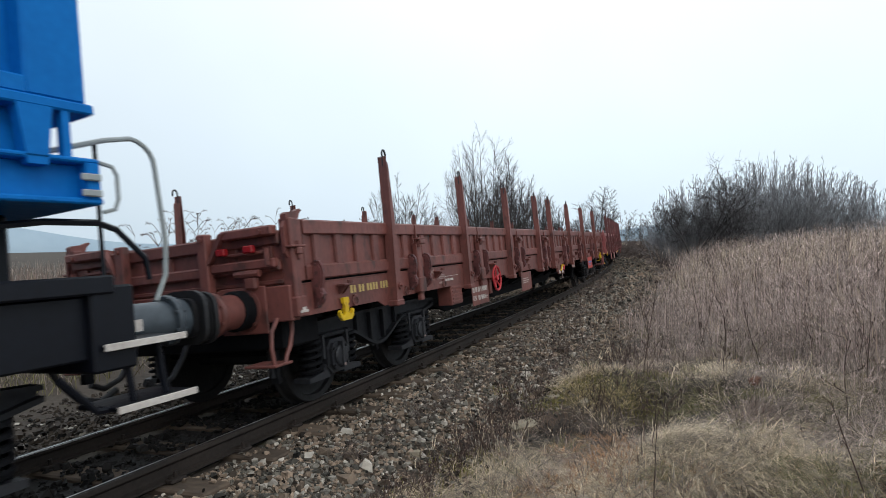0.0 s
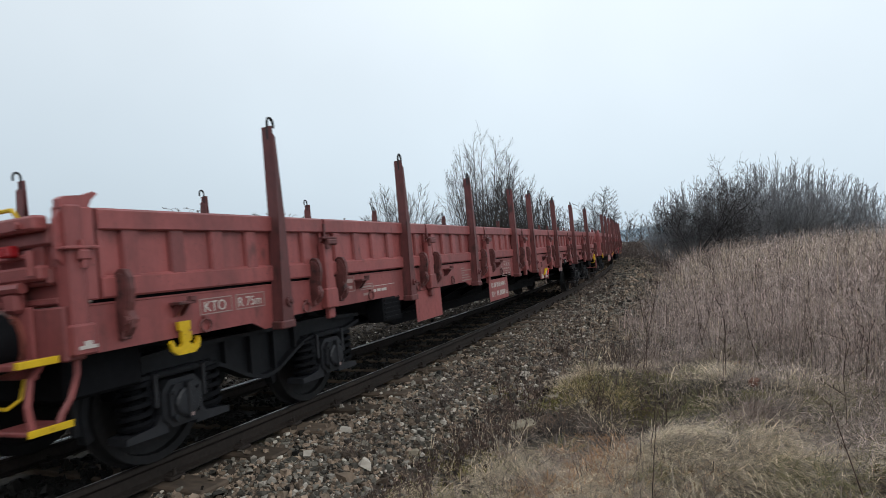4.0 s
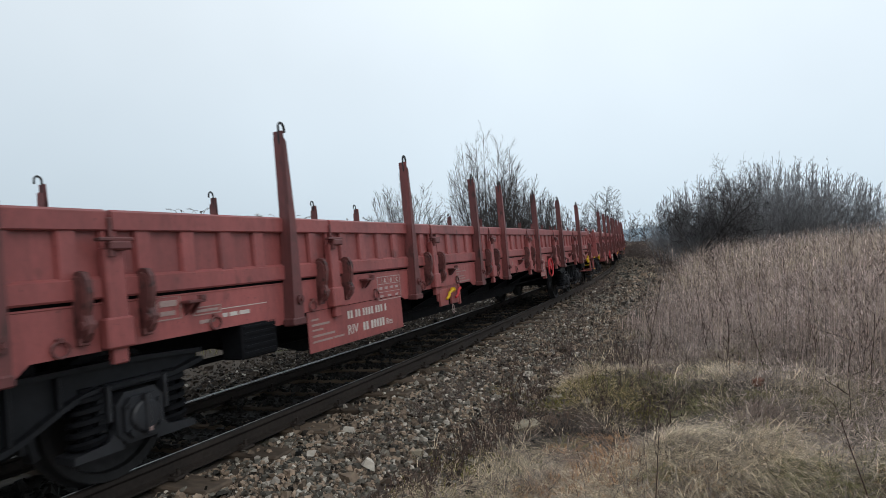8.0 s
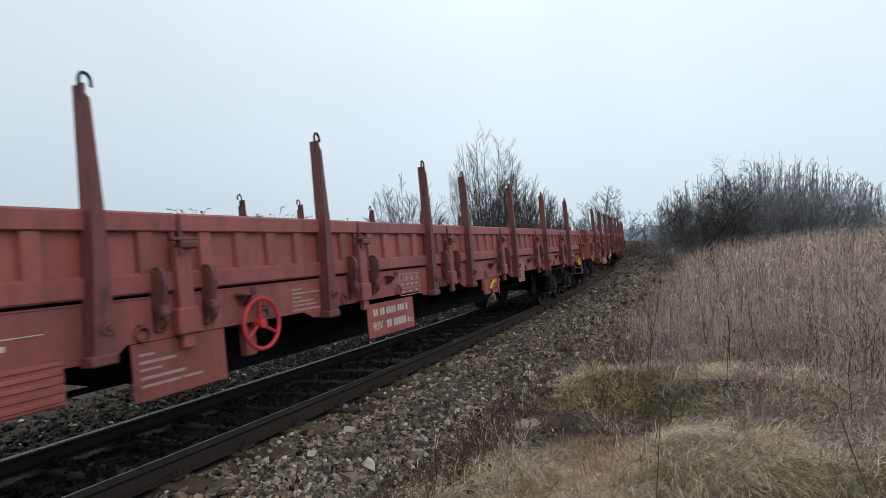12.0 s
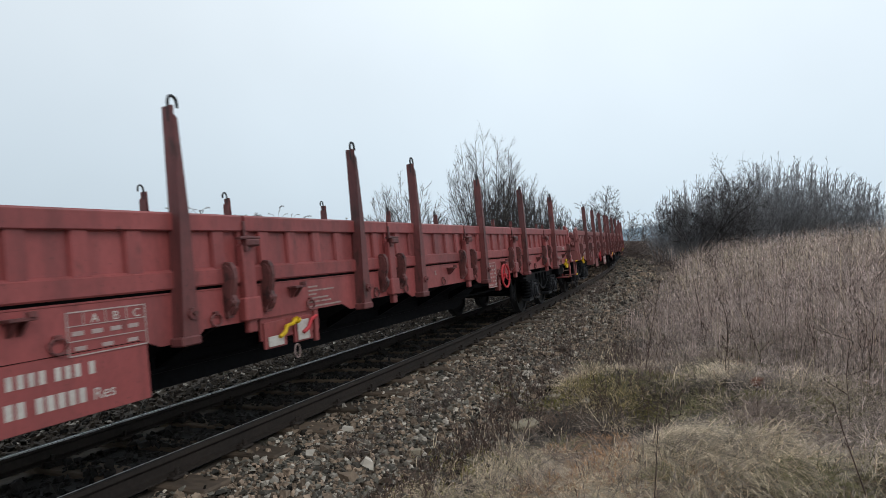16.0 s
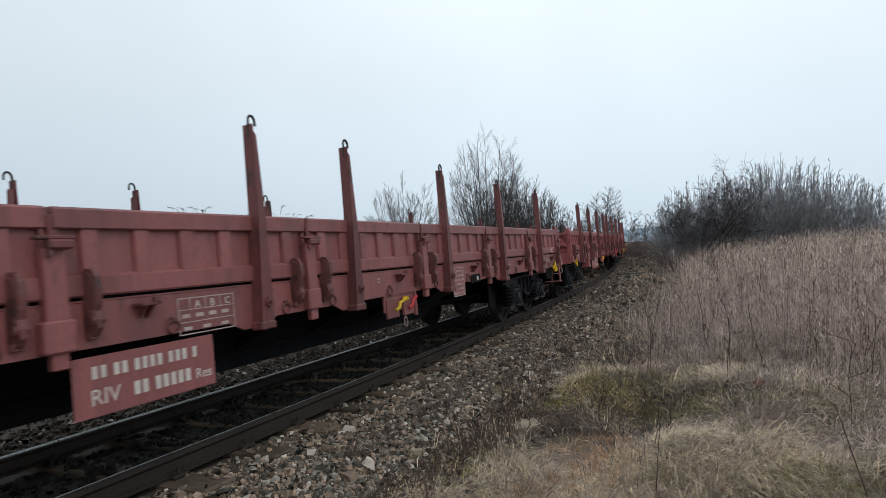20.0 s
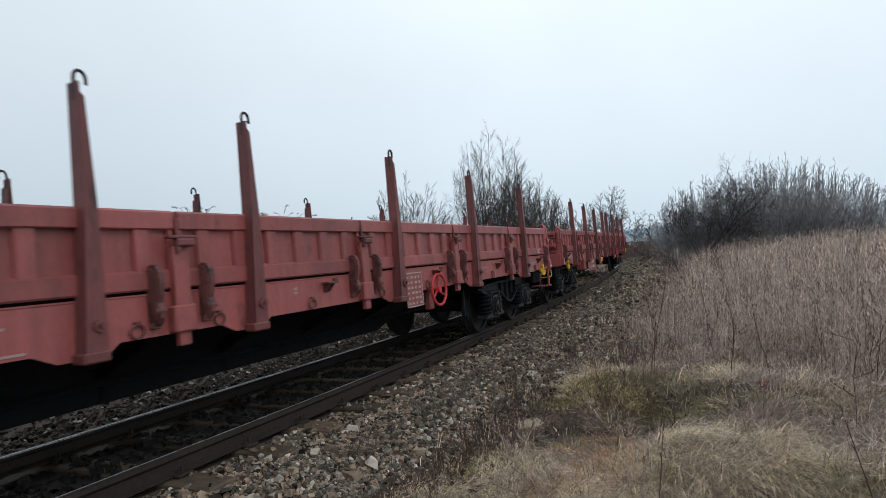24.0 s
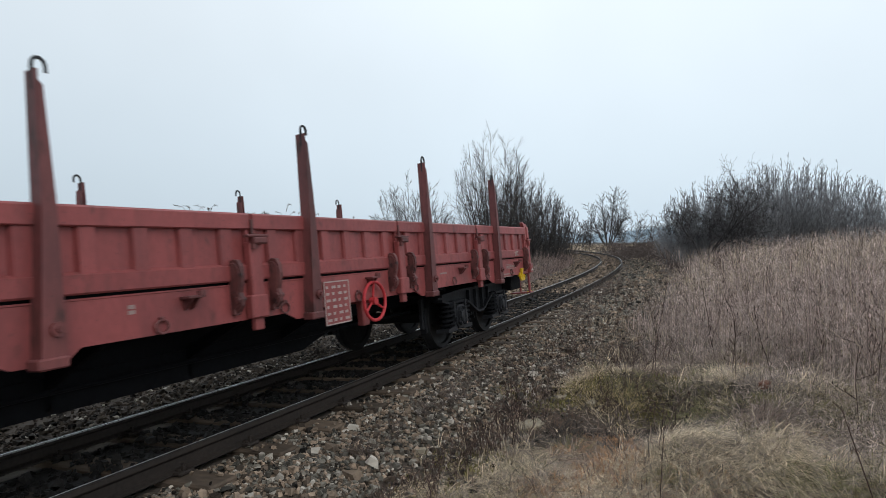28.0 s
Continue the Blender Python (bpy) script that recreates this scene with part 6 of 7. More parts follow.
# two single stalks close to the standpoint
for base_, top_, r_ in (((2.47, 3.32), (2.30, 3.40, 0.68), 0.0055), ((1.30, 3.56), (1.33, 3.55, 0.56), 0.0038)):
    p = Vector((*base_, float(height(np.array([base_[0]]), np.array([base_[1]]))[0]) - 0.02))
    e = Vector(top_)
    for k in range(5):
        a, b = p.lerp(e, k / 5), p.lerp(e, (k + 1) / 5)
        stalks.append((a, b, r_ * (1 - 0.12 * k), r_ * (0.88 - 0.12 * k), 0, 0))
        if k > 1:
            tip = b + Vector((rngs.gauss(0, 0.03), rngs.gauss(0, 0.03), 0.04))
            stalks.append((b, tip, r_ * 0.5, r_ * 0.4, 0, 0))
# low dark-brown weeds, many thin stems together, at the foot of the ballast
for X, Y, wide, hgt, n in ((0.45, 5.5, 0.30, 0.30, 46), (0.2, 5.15, 0.25, 0.26, 36), (0.75, 6.1, 0.3, 0.3, 40), (0.05, 4.75, 0.2, 0.25, 24), (-0.25, 4.35, 0.22, 0.25, 26), (1.0, 6.8, 0.3, 0.32, 40),
                           (-0.5, 4.0, 0.2, 0.22, 20), (0.9, 7.4, 0.3, 0.35, 34), (1.35, 8.2, 0.35, 0.35, 36), (1.9, 8.9, 0.4, 0.4, 40), (2.2, 9.8, 0.4, 0.45, 40), (2.7, 11.0, 0.5, 0.5, 40),
                           (3.4, 12.8, 0.5, 0.5, 40), (4.2, 15.0, 0.6, 0.6, 40), (5.3, 17.5, 0.7, 0.7, 40), (2.3, 7.6, 0.4, 0.45, 50), (2.8, 8.4, 0.4, 0.5, 50), (1.95, 6.2, 0.35, 0.25, 30)):
    for _ in range(int(n * (1.3 if Y < 7 else 0.5))):
        a, rr_ = rngs.uniform(0, 6.28), wide * math.sqrt(rngs.random())
        px_, py_ = X + rr_ * math.cos(a), Y + rr_ * math.sin(a)
        p = Vector((px_, py_, float(height(np.array([px_]), np.array([py_]))[0]) - 0.01))
        d = Vector((rngs.gauss(0, 0.3), rngs.gauss(0, 0.3), 1)).normalized()
        hh = hgt * rngs.uniform(0.4, 1.0)
        w_ = 0.0015 + 0.00013 * math.hypot(X, Y)
        for k in range(4):
            q = p + d * hh / 4
            stalks.append((p, q, w_, w_ * 0.8, 0, 0))
            for _ in range(2 if k else 0):
                e = q + Vector((rngs.gauss(0, 0.025), rngs.gauss(0, 0.025), rngs.uniform(0.01, 0.05)))
                stalks.append((q, e, w_ * 0.8, w_ * 0.7, 0, 0))
            d = (d + Vector((rngs.gauss(0, 0.15), rngs.gauss(0, 0.15), 0.05))).normalized()
            p = q
STALKS = stalks
# brown grass on the slope inside the bend
rng = np.random.default_rng(91)
n = 26000
s = 14 + 84 * rng.random(n) ** 1.4
lt = -3.0 - 7.0 * rng.random(n) ** 1.5 - 0.4 * rng.random(n)
hd = np.interp(s, TS, TH)
x, y = np.interp(s, TS, TX) + lt * np.cos(hd), np.interp(s, TS, TY) - lt * np.sin(hd)
strands("dry_grass", x, y, rng.uniform(0.25, 0.75, n), rng.uniform(0, 6.28, n), rng.uniform(0.5, 1.55, n), rng.uniform(0.1, 0.6, n), 0.007 + 0.0003 * s, SLOPEGRASS, "brown grass on the slope inside the bend", 92)
# straw field outside the bend and weeds beyond the line
x, y, rng = scatter(16000, 85, 330, 6, 24, 35)
lat, al = lateral(x, y)
ok = np.abs(lat) > 3.2
strands("dry_grass", x[ok], y[ok], rng.uniform(0.4, 0.9, ok.sum()), rng.uniform(0, 6.28, ok.sum()), rng.uniform(0.6, 1.5, ok.sum()), 0.2, 0.10, STRAW, "pale straw field outside the bend", 36)
x, y, rng = scatter(52000, 5, 70, -78, 12, 31)
lat, al = lateral(x, y)
ok = (lat < -4.3 + 0.5 * wave(x, y, 0.8)) & (lat > -30) & (rng.random(len(x)) < np.clip((-lat - 3.6) / 2.5, 0, 1))
x, y = x[ok], y[ok]
strands("weeds", x, y, rng.uniform(0.35, 0.95, len(x)) * (1 + 0.3 * wave(x, y, 0.5)), rng.uniform(0, 6.28, len(x)), rng.uniform(0.7, 1.55, len(x)), rng.uniform(0, 0.3, len(x)), 0.010, DULLGRASS, "dead weeds and grass beyond the track", 32)
x, y, rng = scatter(9000, 9, 24, -52, -22, 93)
lat, al = lateral(x, y)
ok = (lat < -6.5) & (lat > -16)
strands("weeds", x[ok], y[ok], rng.uniform(0.5, 1.15, ok.sum()), rng.uniform(0, 6.28, ok.sum()), rng.uniform(0.8, 1.5, ok.sum()), rng.uniform(0, 0.3, ok.sum()), 0.012, BROWNWEED, "tall brown weeds beyond the track", 94)
x, y, rng = scatter(20000, 4, 45, -78, 10, 33)
lat, al = lateral(x, y)
ok = (lat < -4.0) & (lat > -18)
strands("green_grass", x[ok], y[ok], rng.uniform(0.3, 0.9, ok.sum()), rng.uniform(0, 6.28, ok.sum()), rng.uniform(0.7, 1.5, ok.sum()), 0.3, 0.012, GREENGRASS, "green and yellow grass beyond the track", 34)


# ---- bare trees and shrubs ----
def limbs(seed, stems, tall_, wide, r0, depth, spread, up, split, shrink=0.4, wiggle=0.12, steps=5):
    """Grows a bare crown, then brings it to its height and width: segments (p, q, r at p, r at q, level, stem)."""
    rng = random.Random(seed)
    out = []

    def grow(p, d, ln, r, lev, stem):
        n = steps if lev == 0 else 3
        step = ln / n
        for i in range(n):
            d = (d + Vector((rng.gauss(0, wiggle), rng.gauss(0, wiggle), rng.gauss(0, wiggle) + up * 0.3))).normalized()
            q = p + d * step
            ra, rb = r * (1 - 0.6 * i / n), r * (1 - 0.6 * (i + 1) / n)
            out.append((p, q, ra, rb, lev, stem))
            p = q
            if lev < depth and (lev or i >= 1):
                for _ in range(split):
                    if rng.random() < 0.15:
                        continue
                    side = Vector((rng.gauss(0, 1), rng.gauss(0, 1), rng.gauss(0, 1)))
                    side = (side - d * side.dot(d)).normalized()
                    nd = (d * (1 - spread) + side * spread + Vector((0, 0, up * 0.4))).normalized()
                    grow(q, nd, ln * (shrink if lev == 0 else 0.6) * rng.uniform(0.6, 1.15), max(rb, ra * 0.5) * 0.6, lev + 1, stem)

    for k, s in enumerate(stems):
        grow(Vector(s[0]), Vector(s[1]).normalized(), s[2] * rng.uniform(0.85, 1.1), r0 * rng.uniform(0.6, 1.1), 0, k)
    pts = np.array([o[1][:] for o in out])
    fz = tall_ / pts[:, 2].max()
    fw = wide / (np.percentile(pts[:, 0], 99.3) - np.percentile(pts[:, 0], 0.7))
    f = Vector((fw, fw, fz))
    return [(a * f, b * f, c, e, g, k) for a, b, c, e, g, k in out]


def twig_mesh(name, segs, material, n=3, least=0.0):
    p = np.array([s[0][:] for s in segs])
    q = np.array([s[1][:] for s in segs])
    ra = np.maximum(np.array([s[2] for s in segs]), least * np.array([1.0 if s[4] < 2 else 0.7 for s in segs]))
    rb = np.maximum(np.array([s[3] for s in segs]), least * np.array([0.85 if s[4] < 2 else 0.5 for s in segs]))
    d = q - p
    d /= np.linalg.norm(d, axis=1)[:, None] + 1e-9
    ref = np.where(np.abs(d[:, 2:3]) > 0.9, np.array([[1.0, 0, 0]]), np.array([[0, 0, 1.0]]))
    u = np.cross(d, ref)
    u /= np.linalg.norm(u, axis=1)[:, None] + 1e-9
    w = np.cross(d, u)
    co = np.empty((len(segs), 2 * n, 3))
    for k in range(n):
        a = 2 * math.pi * k / n
        off = math.cos(a) * u + math.sin(a) * w
        co[:, k] = p + off * ra[:, None]
        co[:, n + k] = q + off * rb[:, None]
    f = np.array([(k, (k + 1) % n, n + (k + 1) % n, n + k) for k in range(n)])
    return bulk(name, co.reshape(-1, 3), (np.arange(len(segs))[:, None, None] * 2 * n + f[None]).reshape(-1, 4), material)


tagged(new("weed_stalks", twig_mesh("weed_stalks", STALKS, WEEDSTEM, 4)), "dark branching dead stalks standing in the grass", "weeds", kind="stuff")


def bare_tree(name, x, y, segs, label, category, bark=BARK, twig=GREYTWIG, least=0.004, leaves=0, seed=0, leaf_band=(0, 1)):
    z = float(height(np.array([x]), np.array([y]))[0]) - 0.05
    t = tagged(new(name), label, category)
    t.location = (x, y, z)
    thin = [s for s in segs if s[4] > 0]
    for k in sorted({s[5] for s in segs}):
        part("stem" if len({s[5] for s in segs}) > 1 else "trunk", twig_mesh("stem", [s for s in segs if s[4] == 0 and s[5] == k], bark, 5, least * 1.7), t)
    part("crown", twig_mesh("crown", thin, twig, 3, least), t)
    if leaves:
        rng = np.random.default_rng(seed)
        zs = np.array([s[1][2] for s in thin])
        lo, hi = zs.max() * leaf_band[0], zs.max() * leaf_band[1]
        pick = [s for s in thin if lo <= s[1][2] <= hi]
        ids = rng.integers(0, len(pick), leaves)
        c = np.array([pick[i][1][:] for i in ids]) + rng.normal(0, 0.05, (leaves, 3)) - np.array([0, 0, 0.05])
        a = rng.normal(0, 1, (leaves, 3))
        a /= np.linalg.norm(a, axis=1)[:, None]
        b = np.cross(a, rng.normal(0, 1, (leaves, 3)))
        b /= np.linalg.norm(b, axis=1)[:, None]
        s = rng.uniform(0.03, 0.06, leaves)[:, None]
        co = np.stack([c - a * s, c + b * s * 0.5, c + a * s, c - b * s * 0.5], 1).reshape(-1, 3)
        part("foliage", bulk("foliage", co, np.arange(leaves * 4).reshape(-1, 4), LEAF), t, None, "last withered leaves")["kind"] = "stuff"
    return t


def fan(n, width, seed, lean=0.5):
    """Stems that spread from a common foot; the outer ones lean and stay shorter."""
    rng = random.Random(seed)
    out = []
    for _ in range(n):
        a, r = rng.uniform(0, 6.28), math.sqrt(rng.random())
        out.append(((width * r * math.cos(a), width * r * math.sin(a), 0), (lean * math.cos(a) * r + rng.gauss(0, 0.07), lean * math.sin(a) * r + rng.gauss(0, 0.07), 1), 8 * (1 - 0.35 * r * r)))
    return out


def broom(seed, stems, tall_, wide, r0, foot=0.4, low=0.12, sides=2, shrink=0.22, angle=0.8, dome=0.5, lift=0.1, fine=2, power=0.6, wild=0.1, bent=True):
    """A many-stemmed crown: stems that fan out to a dome, side branches that bend up (or hang, with a negative lift), twigs on both sides of them, and fine tips."""
    rng = random.Random(seed)
    out = []

    def turned(d, ang):
        side = Vector((rng.gauss(0, 1), rng.gauss(0, 1), rng.gauss(0, 0.7)))
        side = (side - d * side.dot(d)).normalized()
        return (d * math.cos(ang) + side * math.sin(ang)).normalized()

    for k in range(stems):
        a, rho = rng.uniform(0, 6.28), rng.random() ** power
        p0 = Vector((foot * rho * math.cos(a), foot * rho * math.sin(a), 0))
        top = Vector((0.5 * wide * rho * math.cos(a), 0.5 * wide * rho * math.sin(a), tall_ * (1 - dome * rho ** 2.0) * rng.uniform(0.84 if bent else 0.9, 1.0)))
        mid = Vector((p0.x + 0.62 * (top.x - p0.x), p0.y + 0.62 * (top.y - p0.y), 0.42 * top.z))
        n = 11
        pts = [p0 * (1 - f) ** 2 + mid * 2 * f * (1 - f) + top * f * f + Vector((rng.gauss(0, 0.05), rng.gauss(0, 0.05), 0)) * tall_ * wild * min(1, 3 * f) for f in [i / n for i in range(n + 1)]]
        rs = r0 * rng.uniform(0.55, 1.0)
        for i in range(n):
            f = i / n
            out.append((pts[i], pts[i + 1], rs * (1 - 0.9 * f), rs * (1 - 0.9 * (i + 1) / n), 0, k))
            if f < low:
                continue
            d0 = (pts[i + 1] - pts[i]).normalized()
            for _ in range(sides):
                p = pts[i].lerp(pts[i + 1], rng.random())
                d = turned(d0, angle * rng.uniform(0.7, 1.2))
                ln = tall_ * shrink * (1.0 - (0.62 if bent else 0.8) * f) * rng.uniform(0.5, 1.15)
                r1 = rs * (1 - 0.88 * f) * 0.4
                for j in range(4):
                    q = p + d * ln / 4
                    out.append((p, q, r1 * (1 - 0.2 * j), r1 * (0.8 - 0.2 * j), 1, k))
                    p = q
                    for _ in range(fine):
                        e = turned(d, 0.62 * rng.uniform(0.5, 1.2))
                        tl = ln * rng.uniform(0.25, 0.6) * (1.1 - 0.16 * j)
                        e2 = (e + Vector((rng.gauss(0, 0.12), rng.gauss(0, 0.12), lift * 2.0))).normalized()
                        if not bent:
                            out.append((p, p + e2 * tl, 0.0, 0.0, 2, k))
                            continue
                        m = p + e * tl * 0.5
                        out.append((p, m, 0.0, 0.0, 2, k))
                        out.append((m, m + e2 * tl * 0.5, 0.0, 0.0, 2, k))
                    d = (d + Vector((rng.gauss(0, 0.08), rng.gauss(0, 0.08), lift))).normalized()
    return out


def place(bearing, depth):
    return depth * math.tan(radians(bearing)), depth


# beyond the line: a lone shrub, then a row of many-stemmed trees along the inside of the bend
X, Y = place(-3.05, 35)
bare_tree("bare_shrub", X, Y, broom(1, 21, 5.5, 5.0, 0.042, 0.3, 0.12, 3, 0.24, 0.6, 0.5, 0.04, 2, 0.5, 0.05), "leafless many-stemmed shrub beyond the track", "shrub", BARK, least=0.0072)
for i, (b, d, hgt, wid, n, lf) in enumerate(((5.0, 45, 10.3, 7.2, 24, 1700), (6.6, 48, 9.3, 5.0, 15, 0), (7.8, 51, 8.7, 5.4, 16, 0), (9.2, 57, 7.9, 5.6, 16, 0), (10.4, 63, 7.2, 5.8, 15, 0), (11.6, 71, 6.6, 6.0, 13, 0))):
    X, Y = place(b, d)
    bare_tree("bare_tree", X, Y, broom(2 + i, n, hgt, wid, 0.085, 0.9, 0.06, 3 if i < 4 else 2, 0.22, 0.62, 0.5, 0.05, 2, 0.5, 0.04), "tall leafless tree with many upright stems" if i == 0 else
              "leafless tree with many upright stems at the bend", "tree", BARK, least=0.0078 + 0.0012 * i, leaves=lf, seed=3, leaf_band=(0.12, 0.5))
# outside the bend: birches
X, Y = place(15.6, 122)
bare_tree("birch_tree", X, Y, broom(8, 14, 13.6, 10.0, 0.16, 0.2, 0.2, 3, 0.26, 0.8, 0.42, 0.0, 3, 0.5, 0.05), "bare birch with a rounded crown beyond the bend", "tree", BARK, least=0.018)
for b, d, hgt, wid, n, sd in ((12.9, 118, 8.0, 6.0, 7, 9), (14.0, 126, 7.0, 6.0, 6, 90), (18.0, 150, 10.0, 4.5, 5, 10), (19.0, 155, 10.5, 4.0, 4, 12), (17.2, 150, 8.0, 6.0, 7, 11), (19.9, 150, 8.0, 6.0, 6, 13)):
    X, Y = place(b, d)
    bare_tree("birch_tree", X, Y, broom(sd, n, hgt, wid, 0.09, 0.4, 0.15, 2, 0.28, 0.8, 0.45, -0.03, 3, 0.5, 0.05), "slim bare birches in the distance", "tree", BIRCH if b > 16 else BARK, least=0.02)


# the thicket on the bank: thorn bushes in a dome round an apple tree; tops over the rails
def thicket(i, bearing, depth, top, wid, n):
    X, Y = place(bearing, depth)
    hgt = top - float(height(np.array([X]), np.array([Y]))[0])
    bare_tree("thicket_bush", X, Y, broom(40 + i, int(3.2 * n), hgt, wid, 0.018, 1.5, 0.1, 2, 0.2, 0.7, 0.5, 0.06, 2, 0.5, 0.1, False), "dense leafless thorn bush on the grassy bank", "bush", BUSHTWIG, BUSHTWIG, least=0.0065)


for i, (b, d, top, wid, n) in enumerate(((22.5, 37.0, 5.2, 4.6, 17), (24.2, 38.5, 6.1, 6.0, 19), (26.3, 36.8, 6.2, 7.0, 18), (28.6, 37.5, 6.5, 7.4, 20), (30.5, 37.5, 7.15, 7.8, 21), (32.3, 37.5, 7.0, 7.8, 21), (34.2, 37.5, 6.2, 7.4, 19),
                                         (36.0, 37.5, 5.2, 7.0, 17), (37.8, 37.5, 4.5, 6.6, 15), (23.4, 41.5, 4.9, 6.5, 13), (25.8, 41.5, 5.7, 7.0, 14), (28.2, 41.5, 6.4, 7.0, 14), (30.6, 41.5, 7.2, 7.4, 14), (33.0, 41.5, 6.6, 7.0, 13))):
    thicket(i, b, d, top, wid, n)
X, Y = place(24.0, 35.0)
bare_tree("apple_tree", X, Y, limbs(40, fan(8, 0.4, 40, 1.3), 6.2, 5.2, 0.09, 3, 0.62, 0.04, 3, 0.40, 0.26, 5), "spreading leafless tree with crooked twigs on the bank", "tree", GREYTWIG, GREYTWIG, least=0.010)
# brown brush that closes the outside of the bend
rngb = random.Random(15)
for i in range(20):
    X, Y = place(15.4 + 5.0 * i / 19 + rngb.uniform(-0.3, 0.3), rngb.uniform(44, 80) if i > 5 else rngb.uniform(75, 100))
    bare_tree("brush", X, Y, limbs(300 + i, fan(12, 0.9, i, 0.9), rngb.uniform(1.1, 1.8), 3.4, 0.012, 2, 0.5, 0.12, 2, 0.4, 0.15, 5), "brown leafless scrub outside the bend", "bush", TWIG, TWIG, least=0.008)
# low brush along both sides of the line
rngb = random.Random(5)
for i in range(36):
    s = 22 + i * 2.9 + rngb.uniform(-1, 1)
    for side_, lo, hi in ((1, 3.2, 6.0), (-1, 3.4, 7.0)):
        X, Y, h = on_track(s)
        q = side_ * rngb.uniform(lo, hi)
        if side_ < 0 and s < 46:
            continue
        X, Y = X + q * math.cos(h), Y - q * math.sin(h)
        big = 1.0 if s < 60 else 1.5
        bare_tree("brush", X, Y, limbs(100 + i * 2 + (side_ > 0), fan(8, 0.6, i, 0.8), rngb.uniform(0.8, 1.5) * big, 1.6 * big, 0.008 * big, 2, 0.5, 0.1, 2, 0.5, 0.2, 3),
                  "low leafless brown brush beside the track", "bush", TWIG, TWIG, least=0.003 + 0.00009 * s)
# dark dry weeds at the foot of the ballast
for i, (X, Y, hgt) in enumerate(((0.05, 6.15, 0.42), (-0.15, 5.75, 0.35), (0.25, 6.6, 0.4), (-0.45, 5.2, 0.3), (-0.62, 4.75, 0.32), (0.95, 8.2, 0.4), (1.35, 9.2, 0.5), (1.9, 10.4, 0.6),
                                 (2.1, 9.3, 0.55), (2.6, 11.6, 0.7), (3.1, 12.6, 0.7), (3.6, 14.5, 0.9), (4.3, 16.0, 0.9), (1.5, 7.9, 0.4), (2.5, 8.3, 0.6), (0.5, 7.2, 0.4), (5.0, 17.8, 1.0), (5.8, 19.6, 1.0))):
    segs = limbs(200 + i, fan(14, 0.25, 200 + i, 0.6), hgt, hgt * 1.3, 0.003, 2, 0.45, 0.1, 2, 0.5, 0.15, 3)
    ob = new("dry_weed", twig_mesh("dry_weed", segs, TWIG, 3, 0.0014))
    ob.location = (X, Y, float(height(np.array([X]), np.array([Y]))[0]) - 0.02)
    tagged(ob, "dark brown dried weed at the foot of the ballast", "weed", kind="stuff")


# dead umbels and tall stalks beyond the train
def umbel(X, Y, hgt, seed):
    rng = random.Random(seed)
    z = float(height(np.array([X]), np.array([Y]))[0])
    t = tagged(new("dead_umbel"), "tall dead umbel stalk with drooping seed heads", "weed", "dead umbels beyond the track")
    t.location = (X, Y, z - 0.03)
    segs, heads = [], []
    p = Vector((0, 0, 0))
    d = Vector((rng.gauss(0, 0.05), rng.gauss(0, 0.05), 1)).normalized()
    for i in range(5):
        q = p + d * hgt / 5
        segs.append((p, q, 0.0065 - 0.0008 * i, 0.0057 - 0.0008 * i, 0))
        p = q
        if i >= 2:
            for _ in range(1 if i < 4 else 2):
                a = rng.uniform(0, 6.28)
                e = p + Vector((math.cos(a) * 0.16, math.sin(a) * 0.16, 0.20))
                f = e + Vector((math.cos(a) * 0.09, math.sin(a) * 0.09, 0.02))
                segs += [(p, e, 0.005, 0.004, 0), (e, f, 0.004, 0.003, 0)]
                heads.append(f)
    part("stalk", twig_mesh("stalk", segs, TWIG, 5), t)["kind"] = "stuff"
    rays = []
    for f in heads:
        for _ in range(8):
            a, r = rng.uniform(0, 6.28), rng.uniform(0.02, 0.065)
            g = f + Vector((math.cos(a) * r, math.sin(a) * r, rng.uniform(-0.035, 0.02)))
            rays += [(f, g, 0.002, 0.002, 1), (g, g + Vector((0, 0, 0.012)), 0.006, 0.004, 1)]
    part("seed_head", twig_mesh("seed_head", rays, TWIG, 4), t)["kind"] = "stuff"


rngu = random.Random(8)
for i in range(16):
    b = -26.5 + i * 0.55 + rngu.uniform(-0.4, 0.4)
    X, Y = place(b, rngu.uniform(10.0, 12.5))
    umbel(X, Y, rngu.uniform(2.0, 2.55), i)
for i in range(46):
    b = -22 + i * 0.42 + rngu.uniform(-0.5, 0.5)
    X, Y = place(b, rngu.uniform(13.5, 19))
    umbel(X, Y, rngu.uniform(1.9, 2.6), 50 + i)


# ---- loose stones in the grass ----
def rubble(name, X, Y, sx, sy, sz, turn_, material, label, category, seed, lift=0.0):
    rng = random.Random(seed)
    bm = bmesh.new()
    bmesh.ops.create_cube(bm, size=1.0)
    bmesh.ops.subdivide_edges(bm, edges=bm.edges, cuts=2, use_grid_fill=True)
    for v in bm.verts:
        v.co *= 1 - 0.16 * (abs(v.co.x) + abs(v.co.y)) * rng.uniform(0.6, 1.4)
        v.co.x, v.co.y, v.co.z = v.co.x * sx, v.co.y * sy, v.co.z * sz + rng.gauss(0, 0.006)
    me = bpy.data.meshes.new(name)
    bm.to_mesh(me)
    bm.free()
    me.materials.append(material)
    ob = tagged(new(name, me), label, category)
    ob.matrix_basis = pose(X, Y, float(height(np.array([X]), np.array([Y]))[0]) + sz * 0.3 + lift, 5, -6, turn_)


SLAB = mat("pale_field_stone", (0.34, 0.29, 0.21), (0.14, 0.12, 0.095), 0.9, 0, 16, 4, 0.5)
